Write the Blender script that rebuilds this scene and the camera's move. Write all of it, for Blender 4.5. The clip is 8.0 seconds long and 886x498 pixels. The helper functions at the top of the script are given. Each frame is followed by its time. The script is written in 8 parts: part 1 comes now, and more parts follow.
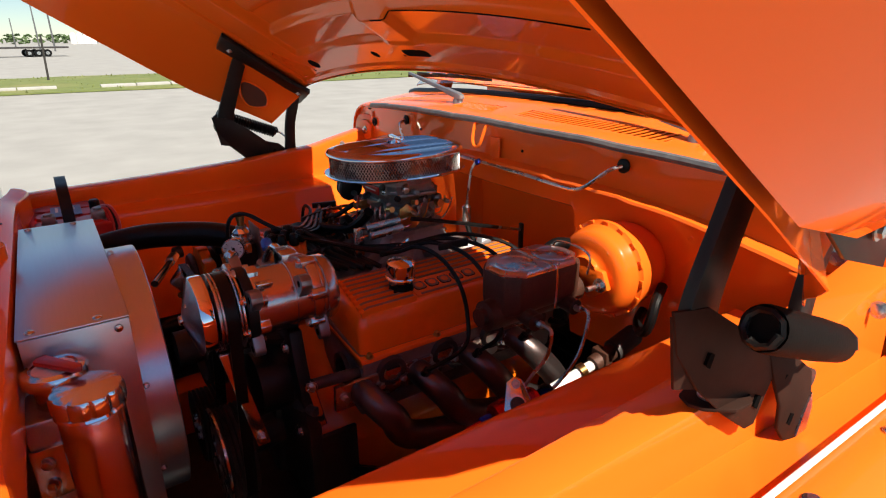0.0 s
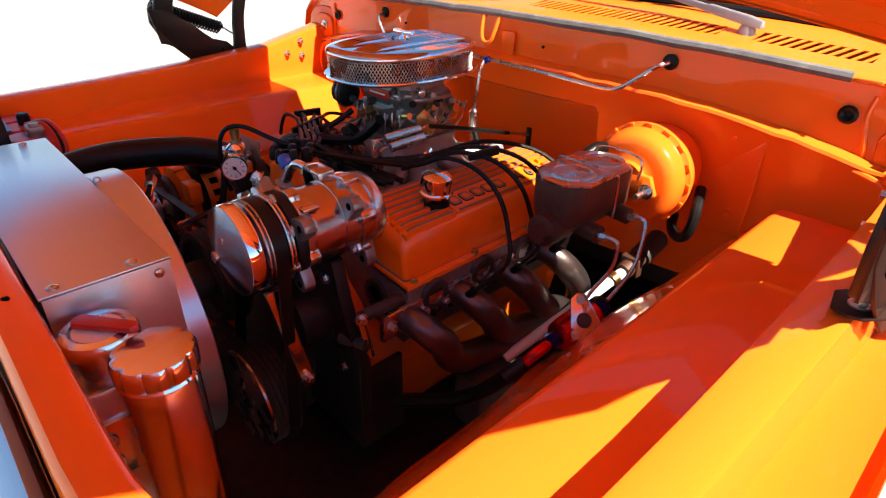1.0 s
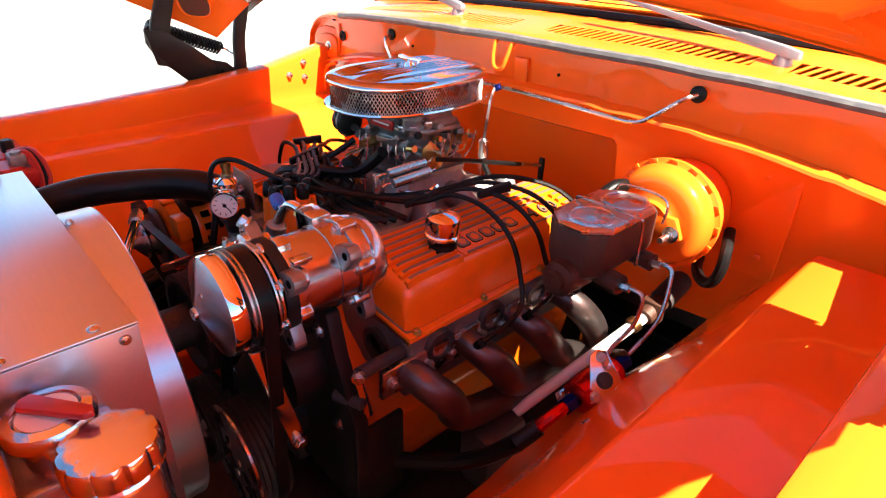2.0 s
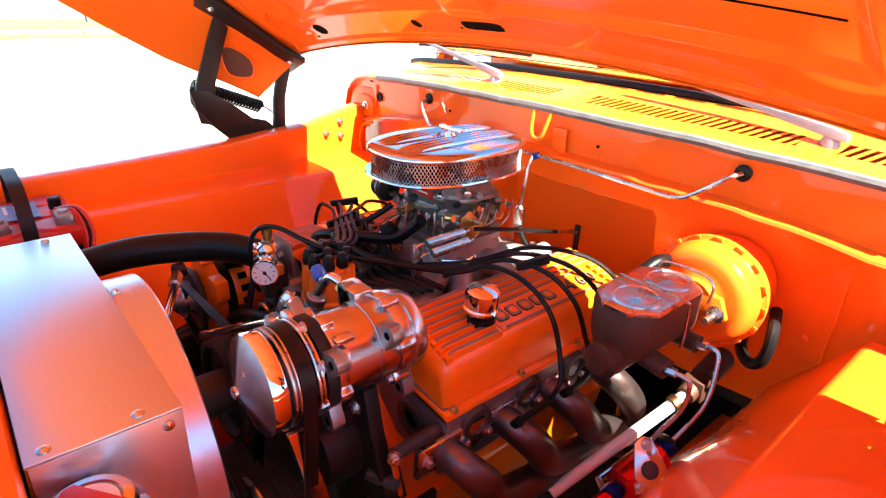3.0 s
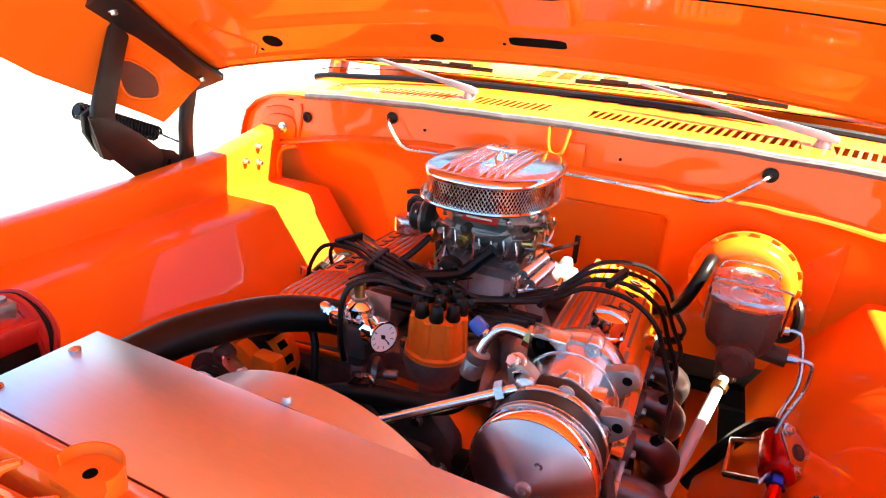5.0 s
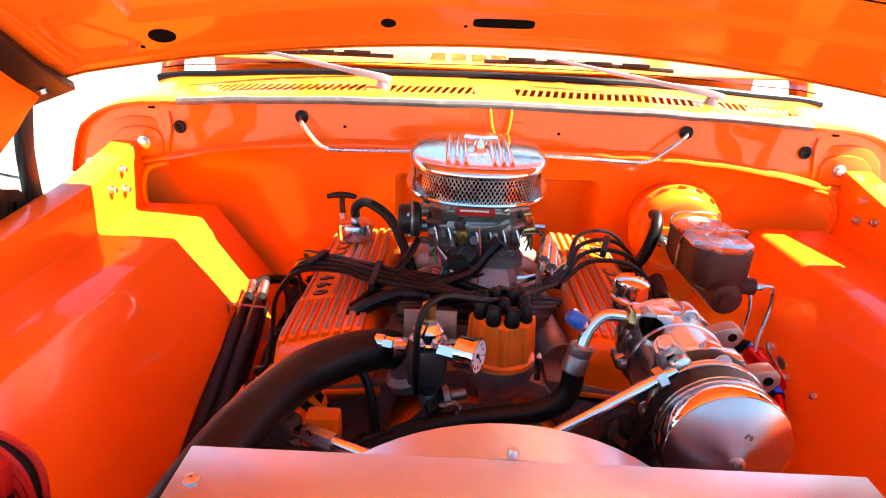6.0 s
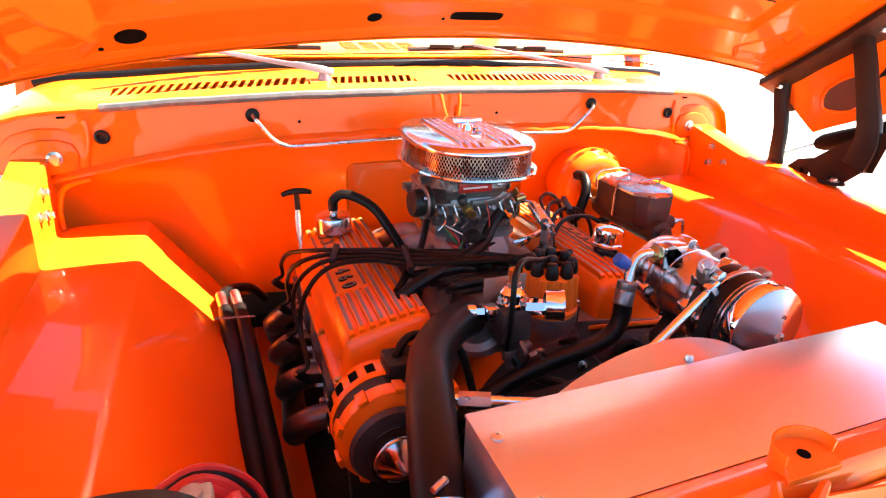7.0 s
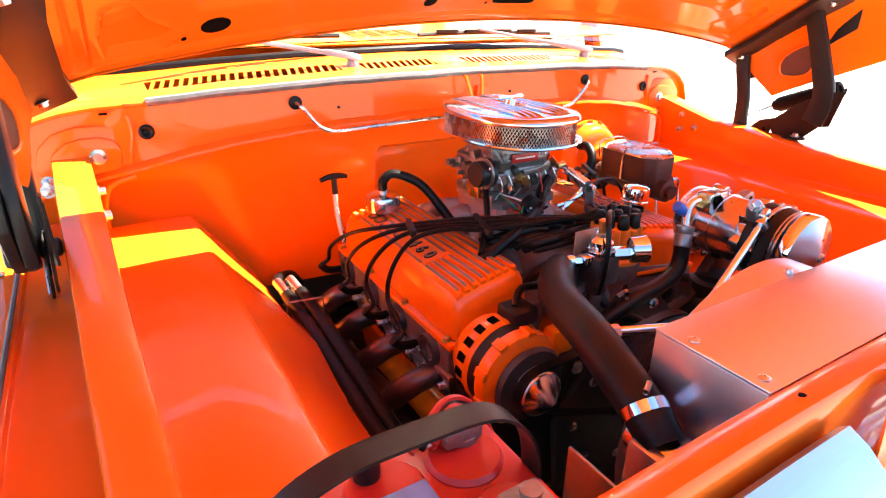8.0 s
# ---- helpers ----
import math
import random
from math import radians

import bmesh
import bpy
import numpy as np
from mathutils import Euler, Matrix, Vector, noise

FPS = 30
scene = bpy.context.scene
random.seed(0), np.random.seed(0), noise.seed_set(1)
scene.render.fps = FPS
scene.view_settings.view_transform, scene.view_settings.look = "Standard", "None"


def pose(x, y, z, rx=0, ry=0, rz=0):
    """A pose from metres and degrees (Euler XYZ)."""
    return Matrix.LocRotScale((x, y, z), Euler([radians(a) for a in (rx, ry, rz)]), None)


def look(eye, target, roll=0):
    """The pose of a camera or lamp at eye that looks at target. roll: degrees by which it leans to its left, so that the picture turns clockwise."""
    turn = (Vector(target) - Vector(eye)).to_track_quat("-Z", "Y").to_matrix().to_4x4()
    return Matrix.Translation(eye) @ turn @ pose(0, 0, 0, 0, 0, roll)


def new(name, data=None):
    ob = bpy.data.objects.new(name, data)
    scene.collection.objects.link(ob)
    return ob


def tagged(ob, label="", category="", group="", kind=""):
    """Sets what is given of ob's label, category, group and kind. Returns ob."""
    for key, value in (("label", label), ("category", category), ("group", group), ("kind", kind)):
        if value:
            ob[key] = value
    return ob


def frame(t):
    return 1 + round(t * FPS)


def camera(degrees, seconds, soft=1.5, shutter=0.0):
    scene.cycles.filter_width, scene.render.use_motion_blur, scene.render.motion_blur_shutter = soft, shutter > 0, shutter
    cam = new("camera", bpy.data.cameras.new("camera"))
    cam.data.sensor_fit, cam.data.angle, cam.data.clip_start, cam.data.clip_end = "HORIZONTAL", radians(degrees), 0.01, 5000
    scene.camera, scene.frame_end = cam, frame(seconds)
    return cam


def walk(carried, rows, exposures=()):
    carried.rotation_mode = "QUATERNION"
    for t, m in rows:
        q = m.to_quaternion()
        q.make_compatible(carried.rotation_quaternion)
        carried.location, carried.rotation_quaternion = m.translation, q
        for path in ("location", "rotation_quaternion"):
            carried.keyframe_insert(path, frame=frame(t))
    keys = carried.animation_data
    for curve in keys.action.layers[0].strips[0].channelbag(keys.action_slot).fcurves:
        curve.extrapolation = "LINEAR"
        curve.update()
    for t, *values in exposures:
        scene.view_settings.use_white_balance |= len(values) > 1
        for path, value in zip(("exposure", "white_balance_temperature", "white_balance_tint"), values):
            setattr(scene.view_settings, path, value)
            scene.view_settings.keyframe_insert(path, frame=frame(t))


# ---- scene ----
import functools

cam = camera(74.8, 8.0, soft=1.15)
EXPOSURES = [(0.0, 0.95, 6900, 10), (0.5, 1.50, 7000, 10), (1.0, 1.94, 7000, 10), (1.2, 2.06, 7000, 10), (2.3, 2.75, 7000, 10), (3.0, 3.05, 7000, 10), (4.2, 3.22, 7150, 10), (5.5, 3.28, 7500, 10), (7.0, 3.30, 7500, 10), (8.0, 3.46, 7400, 10)]
PATH = [
    (0, (1.069, -0.862, 1.325), (-0.487, 0.188, 0.635), -0.4),
    (0.2, (1.02, -0.8975, 1.337), (-0.445, 0.211, 0.547), 0.0),
    (0.3, (0.997, -0.9205, 1.335), (-0.429, 0.211, 0.507), 0.0),
    (0.5, (0.955, -0.962, 1.337), (-0.361, 0.266, 0.465), 0.9),
    (1, (0.856, -0.985, 1.301), (-0.398, 0.225, 0.319), 1.0),
    (1.2, (0.828, -0.966, 1.295), (-0.445, 0.201, 0.286), 0.2),
    (2.3, (0.779, -0.919, 1.314), (-0.513, 0.303, 0.397), 1.7),
    (2.5, (0.771, -0.922, 1.319), (-0.54, 0.29, 0.418), 1.8),
    (3, (0.745, -0.925, 1.345), (-0.634, 0.273, 0.531), 1.8),
    (3.5, (0.691, -0.968, 1.341), (-0.718, 0.211, 0.55), 3.1),
    (4, (0.603, -1.12, 1.355), (-0.588, 0.288, 0.581), 2.5),
    (4.2, (0.555, -1.155, 1.36), (-0.566, 0.308, 0.584), 3.4),
    (5.3, (0.163, -1.176, 1.312), (-0.346, 0.615, 0.58), 3.6),
    (5.5, (0.083, -1.209, 1.319), (-0.228, 0.626, 0.585), 3.2),
    (6, (-0.081, -1.183, 1.301), (-0.098, 0.672, 0.553), 2.3),
    (6.5, (-0.237, -1.162, 1.296), (0.095, 0.655, 0.528), 3.5),
    (7, (-0.45, -1.197, 1.311), (0.223, 0.517, 0.53), 1.8),
    (7.5, (-0.59, -1.117, 1.298), (0.187, 0.567, 0.55), 0.3),
    (8, (-0.741, -1.153, 1.294), (0.212, 0.415, 0.497), 0.6),
]
walk(cam, [(t, look(eye, target, roll)) for t, eye, target, roll in PATH], EXPOSURES)

# ---- world and light ----
SUN_DIR = Vector((0.80, 0.04, 1.0)).normalized()
world = bpy.data.worlds.new("sky")
scene.world = world
world.use_nodes = True
_nt = world.node_tree
_nt.nodes.clear()
_out = _nt.nodes.new("ShaderNodeOutputWorld")
_bg = _nt.nodes.new("ShaderNodeBackground")
_sky = _nt.nodes.new("ShaderNodeTexSky")
_sky.sky_type = "NISHITA"
_sky.sun_disc = False
_sky.sun_elevation = math.asin(SUN_DIR.z)
_sky.sun_rotation = math.atan2(SUN_DIR.x, SUN_DIR.y)
_sky.dust_density = 0.0
_sky.ozone_density = 2.0
_sky.altitude = 1500.0
_bg.inputs["Strength"].default_value = 0.055
_tint = _nt.nodes.new("ShaderNodeMix")
_tint.data_type, _tint.blend_type = "RGBA", "MULTIPLY"
_tint.inputs[0].default_value = 1.0
_tint.inputs[7].default_value = (0.86, 0.95, 1.0, 1)
_nt.links.new(_sky.outputs[0], _tint.inputs[6])
_nt.links.new(_tint.outputs[2], _bg.inputs[0])
_nt.links.new(_bg.outputs[0], _out.inputs[0])
_sl = bpy.data.lights.new("sun", "SUN")
_sl.energy, _sl.angle, _sl.color = 5.0, radians(0.53), (1.0, 0.95, 0.86)
sun = new("sun", _sl)
sun.matrix_world = look(SUN_DIR * 30, (0, 0, 0))


# ---- materials ----
def material(name, color, rough=0.5, metal=0.0, grain=0.0, grain_scale=200.0, bump=0.0, bump_scale=400.0, coat=0.0,
             dirt=0.0, dirt_color=(0.02, 0.018, 0.015), dirt_scale=18.0, rough_var=0.0, stretch=None, spec=0.5):
    """A surface with colour variation at two scales, roughness variation and fine relief."""
    m = bpy.data.materials.new(name)
    m.use_nodes = True
    nt = m.node_tree
    p = nt.nodes["Principled BSDF"]
    p.inputs["Base Color"].default_value = (*color, 1)
    p.inputs["Roughness"].default_value = rough
    p.inputs["Metallic"].default_value = metal
    p.inputs["Specular IOR Level"].default_value = spec
    p.inputs["Coat Weight"].default_value = coat
    p.inputs["Coat Roughness"].default_value = 0.03
    tc = nt.nodes.new("ShaderNodeTexCoord")
    src = tc.outputs["Object"]
    if stretch:
        mp = nt.nodes.new("ShaderNodeMapping")
        mp.inputs["Scale"].default_value = stretch
        nt.links.new(src, mp.inputs["Vector"])
        src = mp.outputs[0]

    def noise_tex(scale, detail=4.0):
        n = nt.nodes.new("ShaderNodeTexNoise")
        n.inputs["Scale"].default_value = scale
        n.inputs["Detail"].default_value = detail
        nt.links.new(src, n.inputs["Vector"])
        return n.outputs["Fac"]

    color_out = None
    if grain > 0:
        mx = nt.nodes.new("ShaderNodeMix")
        mx.data_type = "RGBA"
        mx.inputs[6].default_value = (*[c * (1 - grain) for c in color], 1)
        mx.inputs[7].default_value = (*[min(1, c * (1 + grain)) for c in color], 1)
        nt.links.new(noise_tex(grain_scale), mx.inputs[0])
        color_out = mx.outputs[2]
    if dirt > 0:
        ramp = nt.nodes.new("ShaderNodeValToRGB")
        ramp.color_ramp.elements[0].position = 0.5
        ramp.color_ramp.elements[1].position = 0.75
        ramp.color_ramp.elements[1].color = (dirt, dirt, dirt, 1)
        nt.links.new(noise_tex(dirt_scale, 8.0), ramp.inputs[0])
        mx = nt.nodes.new("ShaderNodeMix")
        mx.data_type = "RGBA"
        mx.inputs[6].default_value = (*color, 1)
        mx.inputs[7].default_value = (*dirt_color, 1)
        nt.links.new(ramp.outputs[0], mx.inputs[0])
        if color_out:
            nt.links.new(color_out, mx.inputs[6])
        color_out = mx.outputs[2]
    if color_out:
        nt.links.new(color_out, p.inputs["Base Color"])
    if rough_var > 0:
        mr = nt.nodes.new("ShaderNodeMapRange")
        mr.inputs["From Min"].default_value, mr.inputs["From Max"].default_value = 0.3, 0.7
        mr.inputs["To Min"].default_value = max(0.01, rough - rough_var)
        mr.inputs["To Max"].default_value = min(1, rough + rough_var)
        nt.links.new(noise_tex(dirt_scale * 1.7, 6.0), mr.inputs["Value"])
        nt.links.new(mr.outputs[0], p.inputs["Roughness"])
    if bump > 0:
        b = nt.nodes.new("ShaderNodeBump")
        b.inputs["Strength"].default_value = bump
        b.inputs["Distance"].default_value = 0.002
        nt.links.new(noise_tex(bump_scale, 3.0), b.inputs["Height"])
        nt.links.new(b.outputs[0], p.inputs["Normal"])
    return m


ORANGE = (0.86, 0.139, 0.013)
M_PAINT = material("orange_paint", ORANGE, 0.26, 0, grain=0.03, grain_scale=6, bump=0.05, bump_scale=28, coat=0.50, spec=0.06)
_pp = M_PAINT.node_tree
_pp.nodes["Principled BSDF"].inputs["Coat Roughness"].default_value = 0.025
_pp.links.new(_pp.nodes["Bump"].outputs[0], _pp.nodes["Principled BSDF"].inputs["Coat Normal"])
M_ENGINE = material("orange_engine_enamel", (0.88, 0.165, 0.008), 0.30, 0, grain=0.06, grain_scale=40, bump=0.12, bump_scale=350, dirt=0.10, dirt_scale=30, coat=0.2)
M_BLACK = material("satin_black_paint", (0.009, 0.008, 0.008), 0.40, 0, grain=0.3, grain_scale=60, bump=0.1, bump_scale=500, dirt=0.3, dirt_color=(0.03, 0.026, 0.022), spec=0.25)
M_RUBBER = material("black_rubber", (0.005, 0.0045, 0.0045), 0.36, 0, grain=0.3, grain_scale=80, bump=0.15, bump_scale=700, dirt=0.12, dirt_color=(0.03, 0.026, 0.022), spec=0.2)
M_GASKET = material("grey_weathered_rubber", (0.09, 0.09, 0.095), 0.55, 0, grain=0.4, grain_scale=60, bump=0.3, bump_scale=300, dirt=0.5, dirt_color=(0.2, 0.2, 0.19), dirt_scale=40)
M_CHROME = material("chrome", (0.86, 0.86, 0.88), 0.05, 1, rough_var=0.03, dirt_scale=12)
M_POLISH = material("polished_aluminium", (0.68, 0.70, 0.73), 0.17, 1, grain=0.08, grain_scale=50, bump=0.08, bump_scale=250, rough_var=0.08, dirt_scale=20)
M_BRUSHED = material("brushed_aluminium", (0.53, 0.60, 0.69), 0.30, 0.95, grain=0.05, grain_scale=90, bump=0.015, bump_scale=600, stretch=(0.15, 3, 3))
M_COVER = material("turned_aluminium", (0.46, 0.47, 0.49), 0.28, 1, grain=0.05, grain_scale=300, bump=0.02, bump_scale=500)
_cv = M_COVER.node_tree
_tg = _cv.nodes.new("ShaderNodeTangent")
_tg.direction_type, _tg.axis = "RADIAL", "Y"
_cv.nodes["Principled BSDF"].inputs["Anisotropic"].default_value = 0.85
_cv.nodes["Principled BSDF"].inputs["Anisotropic Rotation"].default_value = 0.25
_cv.links.new(_tg.outputs[0], _cv.nodes["Principled BSDF"].inputs["Tangent"])
M_MACHINED = material("machined_aluminium", (0.52, 0.54, 0.57), 0.38, 0.75, grain=0.05, grain_scale=300, bump=0.02, bump_scale=500)
M_COMP = material("worn_bright_casting", (0.56, 0.54, 0.54), 0.22, 1, grain=0.06, grain_scale=60, bump=0.1, bump_scale=160, rough_var=0.06, dirt_scale=14)
M_EAR = material("grey_casting", (0.27, 0.265, 0.265), 0.34, 0.8, grain=0.1, grain_scale=70, bump=0.15, bump_scale=200, dirt=0.2, dirt_scale=30)
M_SLEEVE = material("matt_black_sleeve", (0.007, 0.005, 0.0045), 0.6, 0, grain=0.3, grain_scale=60, bump=0.15, bump_scale=300, spec=0.04)
M_FIN = material("bare_fin_metal", (0.29, 0.20, 0.155), 0.40, 0.6, grain=0.12, grain_scale=120, bump=0.1)
M_CAST = material("cast_aluminium", (0.34, 0.325, 0.31), 0.45, 0.85, grain=0.15, grain_scale=120, bump=0.5, bump_scale=450, dirt=0.4, dirt_color=(0.06, 0.05, 0.045), dirt_scale=25)
M_ZINC = material("carburettor_zinc", (0.24, 0.235, 0.23), 0.40, 0.9, grain=0.2, grain_scale=90, bump=0.3, bump_scale=400, dirt=0.5, dirt_color=(0.05, 0.045, 0.04), dirt_scale=40)
M_IRON = material("brown_cast_iron", (0.068, 0.025, 0.014), 0.55, 0.3, grain=0.3, grain_scale=70, bump=0.5, bump_scale=350, dirt=0.4, dirt_color=(0.03, 0.014, 0.01), dirt_scale=15)
M_HINGE = material("brown_oiled_plate", (0.030, 0.013, 0.009), 0.62, 0, grain=0.3, grain_scale=18, bump=0.12, bump_scale=60, spec=0.08, dirt=0.5, dirt_color=(0.012, 0.009, 0.008), dirt_scale=22)
M_STEEL = material("bright_steel", (0.55, 0.54, 0.53), 0.28, 1, grain=0.12, grain_scale=100, rough_var=0.1)
M_WIPER = material("satin_grey_metal", (0.24, 0.24, 0.25), 0.42, 0.6, grain=0.1, grain_scale=80, bump=0.05)
M_LID = material("polished_lid", (0.60, 0.62, 0.65), 0.11, 1, grain=0.03, grain_scale=40, rough_var=0.04, dirt_scale=14)
M_HEAD = material("grey_iron", (0.20, 0.17, 0.16), 0.45, 0.5, grain=0.25, grain_scale=90, bump=0.4, bump_scale=350, dirt=0.4, dirt_color=(0.03, 0.025, 0.02), dirt_scale=25)
M_HEADER = material("heat_stained_steel", (0.145, 0.11, 0.105), 0.36, 0.9, grain=0.3, grain_scale=25, bump=0.15, bump_scale=200, dirt=0.7, dirt_color=(0.16, 0.08, 0.08), dirt_scale=9)
M_DARK = material("dark_oily_metal", (0.055, 0.048, 0.046), 0.5, 0.4, grain=0.4, grain_scale=50, bump=0.3, bump_scale=200, dirt=0.4, dirt_color=(0.01, 0.008, 0.007))
M_RED = material("red_plastic", (0.45, 0.02, 0.015), 0.3, 0, grain=0.1, grain_scale=50, bump=0.05, dirt=0.2)
M_REDAN = material("red_anodised", (0.5, 0.01, 0.01), 0.25, 0.8, grain=0.1, grain_scale=80)
M_BLUEAN = material("blue_anodised", (0.01, 0.03, 0.32), 0.25, 0.8, grain=0.1, grain_scale=80)
M_BLUE = material("blue_plastic", (0.02, 0.09, 0.42), 0.4, 0, grain=0.1)
M_WHITE = material("white_plastic", (0.78, 0.77, 0.74), 0.4, 0, grain=0.05, grain_scale=40, dirt=0.2, dirt_color=(0.4, 0.37, 0.33))
M_LABEL = material("blue_label", (0.12, 0.25, 0.5), 0.35, 0, grain=0.3, grain_scale=50)
M_BRASS = material("brass", (0.5, 0.33, 0.12), 0.3, 1, grain=0.15, grain_scale=90)
# near-black for holes, slots and interiors: their inner shade put into the colour
M_HOLE = material("black_inner_shade", (0.002, 0.002, 0.002), 0.9, 0, grain=0.2, spec=0.05)


# ---- mesh building ----
def frame_of(way):
    """Two directions across a way."""
    way = Vector(way).normalized()
    a = Vector((0, 0, 1)) if abs(way.z) < 0.9 else Vector((1, 0, 0))
    u = way.cross(a).normalized()
    return u, way.cross(u).normalized(), way


class Geo:
    """Gathers the faces of one part."""

    def __init__(self):
        self.v, self.f = [], []

    def add(self, verts, faces, m=None):
        n = len(self.v)
        self.v += [tuple(m @ Vector(p)) if m else tuple(p) for p in verts]
        self.f += [tuple(i + n for i in f) for f in faces]
        return self

    def box(self, x0, x1, y0, y1, z0, z1, m=None):
        vs = [(x, y, z) for z in (z0, z1) for y in (y0, y1) for x in (x0, x1)]
        return self.add(vs, [(0, 2, 3, 1), (4, 5, 7, 6), (0, 1, 5, 4), (2, 6, 7, 3), (0, 4, 6, 2), (1, 3, 7, 5)], m)

    def rings(self, rings, closed=True, caps=True):
        """Skins rings of equal count."""
        k, vs, fs = len(rings[0]), [p for r in rings for p in r], []
        for i in range(len(rings) - 1):
            for j in range(k if closed else k - 1):
                a, b = i * k + j, i * k + (j + 1) % k
                fs.append((a, b, b + k, a + k))
        if caps and closed:
            fs.append(tuple(reversed(range(k))))
            fs.append(tuple(range((len(rings) - 1) * k, len(rings) * k)))
        return self.add(vs, fs)

    def lathe(self, base, way, profile, n=28, squash=1.0):
        """profile: (radius, distance along way) pairs."""
        u, w, d = frame_of(way)
        base = Vector(base)
        rings = []
        for r, h in profile:
            r = max(r, 1e-5)
            rings.append([base + d * h + u * (r * math.cos(2 * math.pi * i / n)) + w * (r * squash * math.sin(2 * math.pi * i / n)) for i in range(n)])
        return self.rings(rings)

    def cyl(self, a, b, r, n=20, r2=None):
        a, b = Vector(a), Vector(b)
        return self.lathe(a, b - a, [(r, 0), (r if r2 is None else r2, (b - a).length)], n)

    def bolt(self, at, way, r=0.006, h=0.006):
        """A hexagon head on a washer."""
        self.lathe(at, way, [(r * 1.45, 0), (r * 1.45, h * 0.25)], 12)
        return self.lathe(at, way, [(r, h * 0.25), (r, h * 0.9), (r * 0.8, h)], 6)

    def tube(self, points, r, n=10, steps=6, ends=True):
        """A pipe along a smooth line through the points; r may be a list, one radius a point."""
        line, radii = smooth_line(points, r, steps)
        rings, u = [], None
        for i, p in enumerate(line):
            t = (line[min(i + 1, len(line) - 1)] - line[max(i - 1, 0)]).normalized()
            if u is None:
                u = frame_of(t)[0]
            u = (u - t * u.dot(t)).normalized()
            w = t.cross(u)
            rings.append([p + (u * math.cos(2 * math.pi * j / n) + w * math.sin(2 * math.pi * j / n)) * radii[i] for j in range(n)])
        return self.rings(rings, caps=ends)

    def prism(self, outline, lo, hi, m=None):
        """An outline in x, y drawn up from lo to hi."""
        k = len(outline)
        vs = [(x, y, lo) for x, y in outline] + [(x, y, hi) for x, y in outline]
        fs = [(i, (i + 1) % k, (i + 1) % k + k, i + k) for i in range(k)]
        fs += [tuple(reversed(range(k))), tuple(range(k, 2 * k))]
        return self.add(vs, fs, m)

    def plate(self, grid, thick=0.0015):
        """A sheet over a grid of points, given thickness downwards along its normals."""
        rows, cols = len(grid), len(grid[0])
        g = [[Vector(p) for p in r] for r in grid]
        low = []
        for i in range(rows):
            for j in range(cols):
                du = g[i][min(j + 1, cols - 1)] - g[i][max(j - 1, 0)]
                dv = g[min(i + 1, rows - 1)][j] - g[max(i - 1, 0)][j]
                nn = du.cross(dv)
                nn = nn.normalized() if nn.length > 1e-9 else Vector((0, 0, 1))
                low.append(g[i][j] - nn * thick)
        top = [p for r in g for p in r]
        n, fs = rows * cols, []
        for i in range(rows - 1):
            for j in range(cols - 1):
                a = i * cols + j
                fs.append((a, a + 1, a + cols + 1, a + cols))
                fs.append((a + n, a + cols + n, a + cols + 1 + n, a + 1 + n))
        rim = [j for j in range(cols)] + [i * cols + cols - 1 for i in range(1, rows)]
        rim += [(rows - 1) * cols + j for j in range(cols - 2, -1, -1)] + [i * cols for i in range(rows - 2, 0, -1)]
        for a, b in zip(rim, rim[1:] + rim[:1]):
            fs.append((b, a, a + n, b + n))
        return self.add(top + low, fs)


def smooth_line(points, r, steps):
    pts = [Vector(p) for p in points]
    rs = list(r) if isinstance(r, (list, tuple)) else [r] * len(pts)
    if len(pts) == 2:
        return pts, rs
    line, radii = [], []
    for i in range(len(pts) - 1):
        p0, p1, p2, p3 = pts[max(i - 1, 0)], pts[i], pts[i + 1], pts[min(i + 2, len(pts) - 1)]
        for s in range(steps):
            t = s / steps
            line.append(0.5 * (2 * p1 + (p2 - p0) * t + (2 * p0 - 5 * p1 + 4 * p2 - p3) * t * t + (3 * p1 - p0 - 3 * p2 + p3) * t ** 3))
            radii.append(rs[i] * (1 - t) + rs[i + 1] * t)
    return line + [pts[-1]], radii + [rs[-1]]


def part(name, geo, mat, parent=None, label="", bevel=0.0, smooth=35, kind=""):
    """Links the faces as one mesh object, under a thing or a part."""
    bm = bmesh.new()
    vs = [bm.verts.new(p) for p in geo.v]
    for f in geo.f:
        if len(set(f)) > 2:
            try:
                bm.faces.new([vs[i] for i in f])
            except ValueError:
                pass
    bmesh.ops.remove_doubles(bm, verts=bm.verts, dist=1e-6)
    bmesh.ops.recalc_face_normals(bm, faces=bm.faces)
    if bevel:
        edges = [e for e in bm.edges if len(e.link_faces) == 2 and e.calc_face_angle(0) > radians(28)]
        bmesh.ops.bevel(bm, geom=edges, offset=bevel, segments=2, profile=0.5, affect="EDGES", clamp_overlap=True)
    me = bpy.data.meshes.new(name)
    bm.to_mesh(me)
    bm.free()
    me.materials.append(mat)
    me.shade_smooth()
    me.set_sharp_from_angle(angle=radians(smooth))
    ob = new(name, me)
    if parent:
        ob.parent = parent
    return tagged(ob, label, kind=kind)


def thing(name, label, category, group="", at=(0, 0, 0)):
    """An empty at a thing's base, to carry its parts; parts are built in world places."""
    ob = new(name)
    ob.empty_display_size = 0.05
    return tagged(ob, label, category, group)


def curve(x, table):
    return float(np.interp(x, [a for a, _ in table], [b for _, b in table]))


def ease(x, a, b):
    t = min(1.0, max(0.0, (x - a) / (b - a)))
    return t * t * (3 - 2 * t)


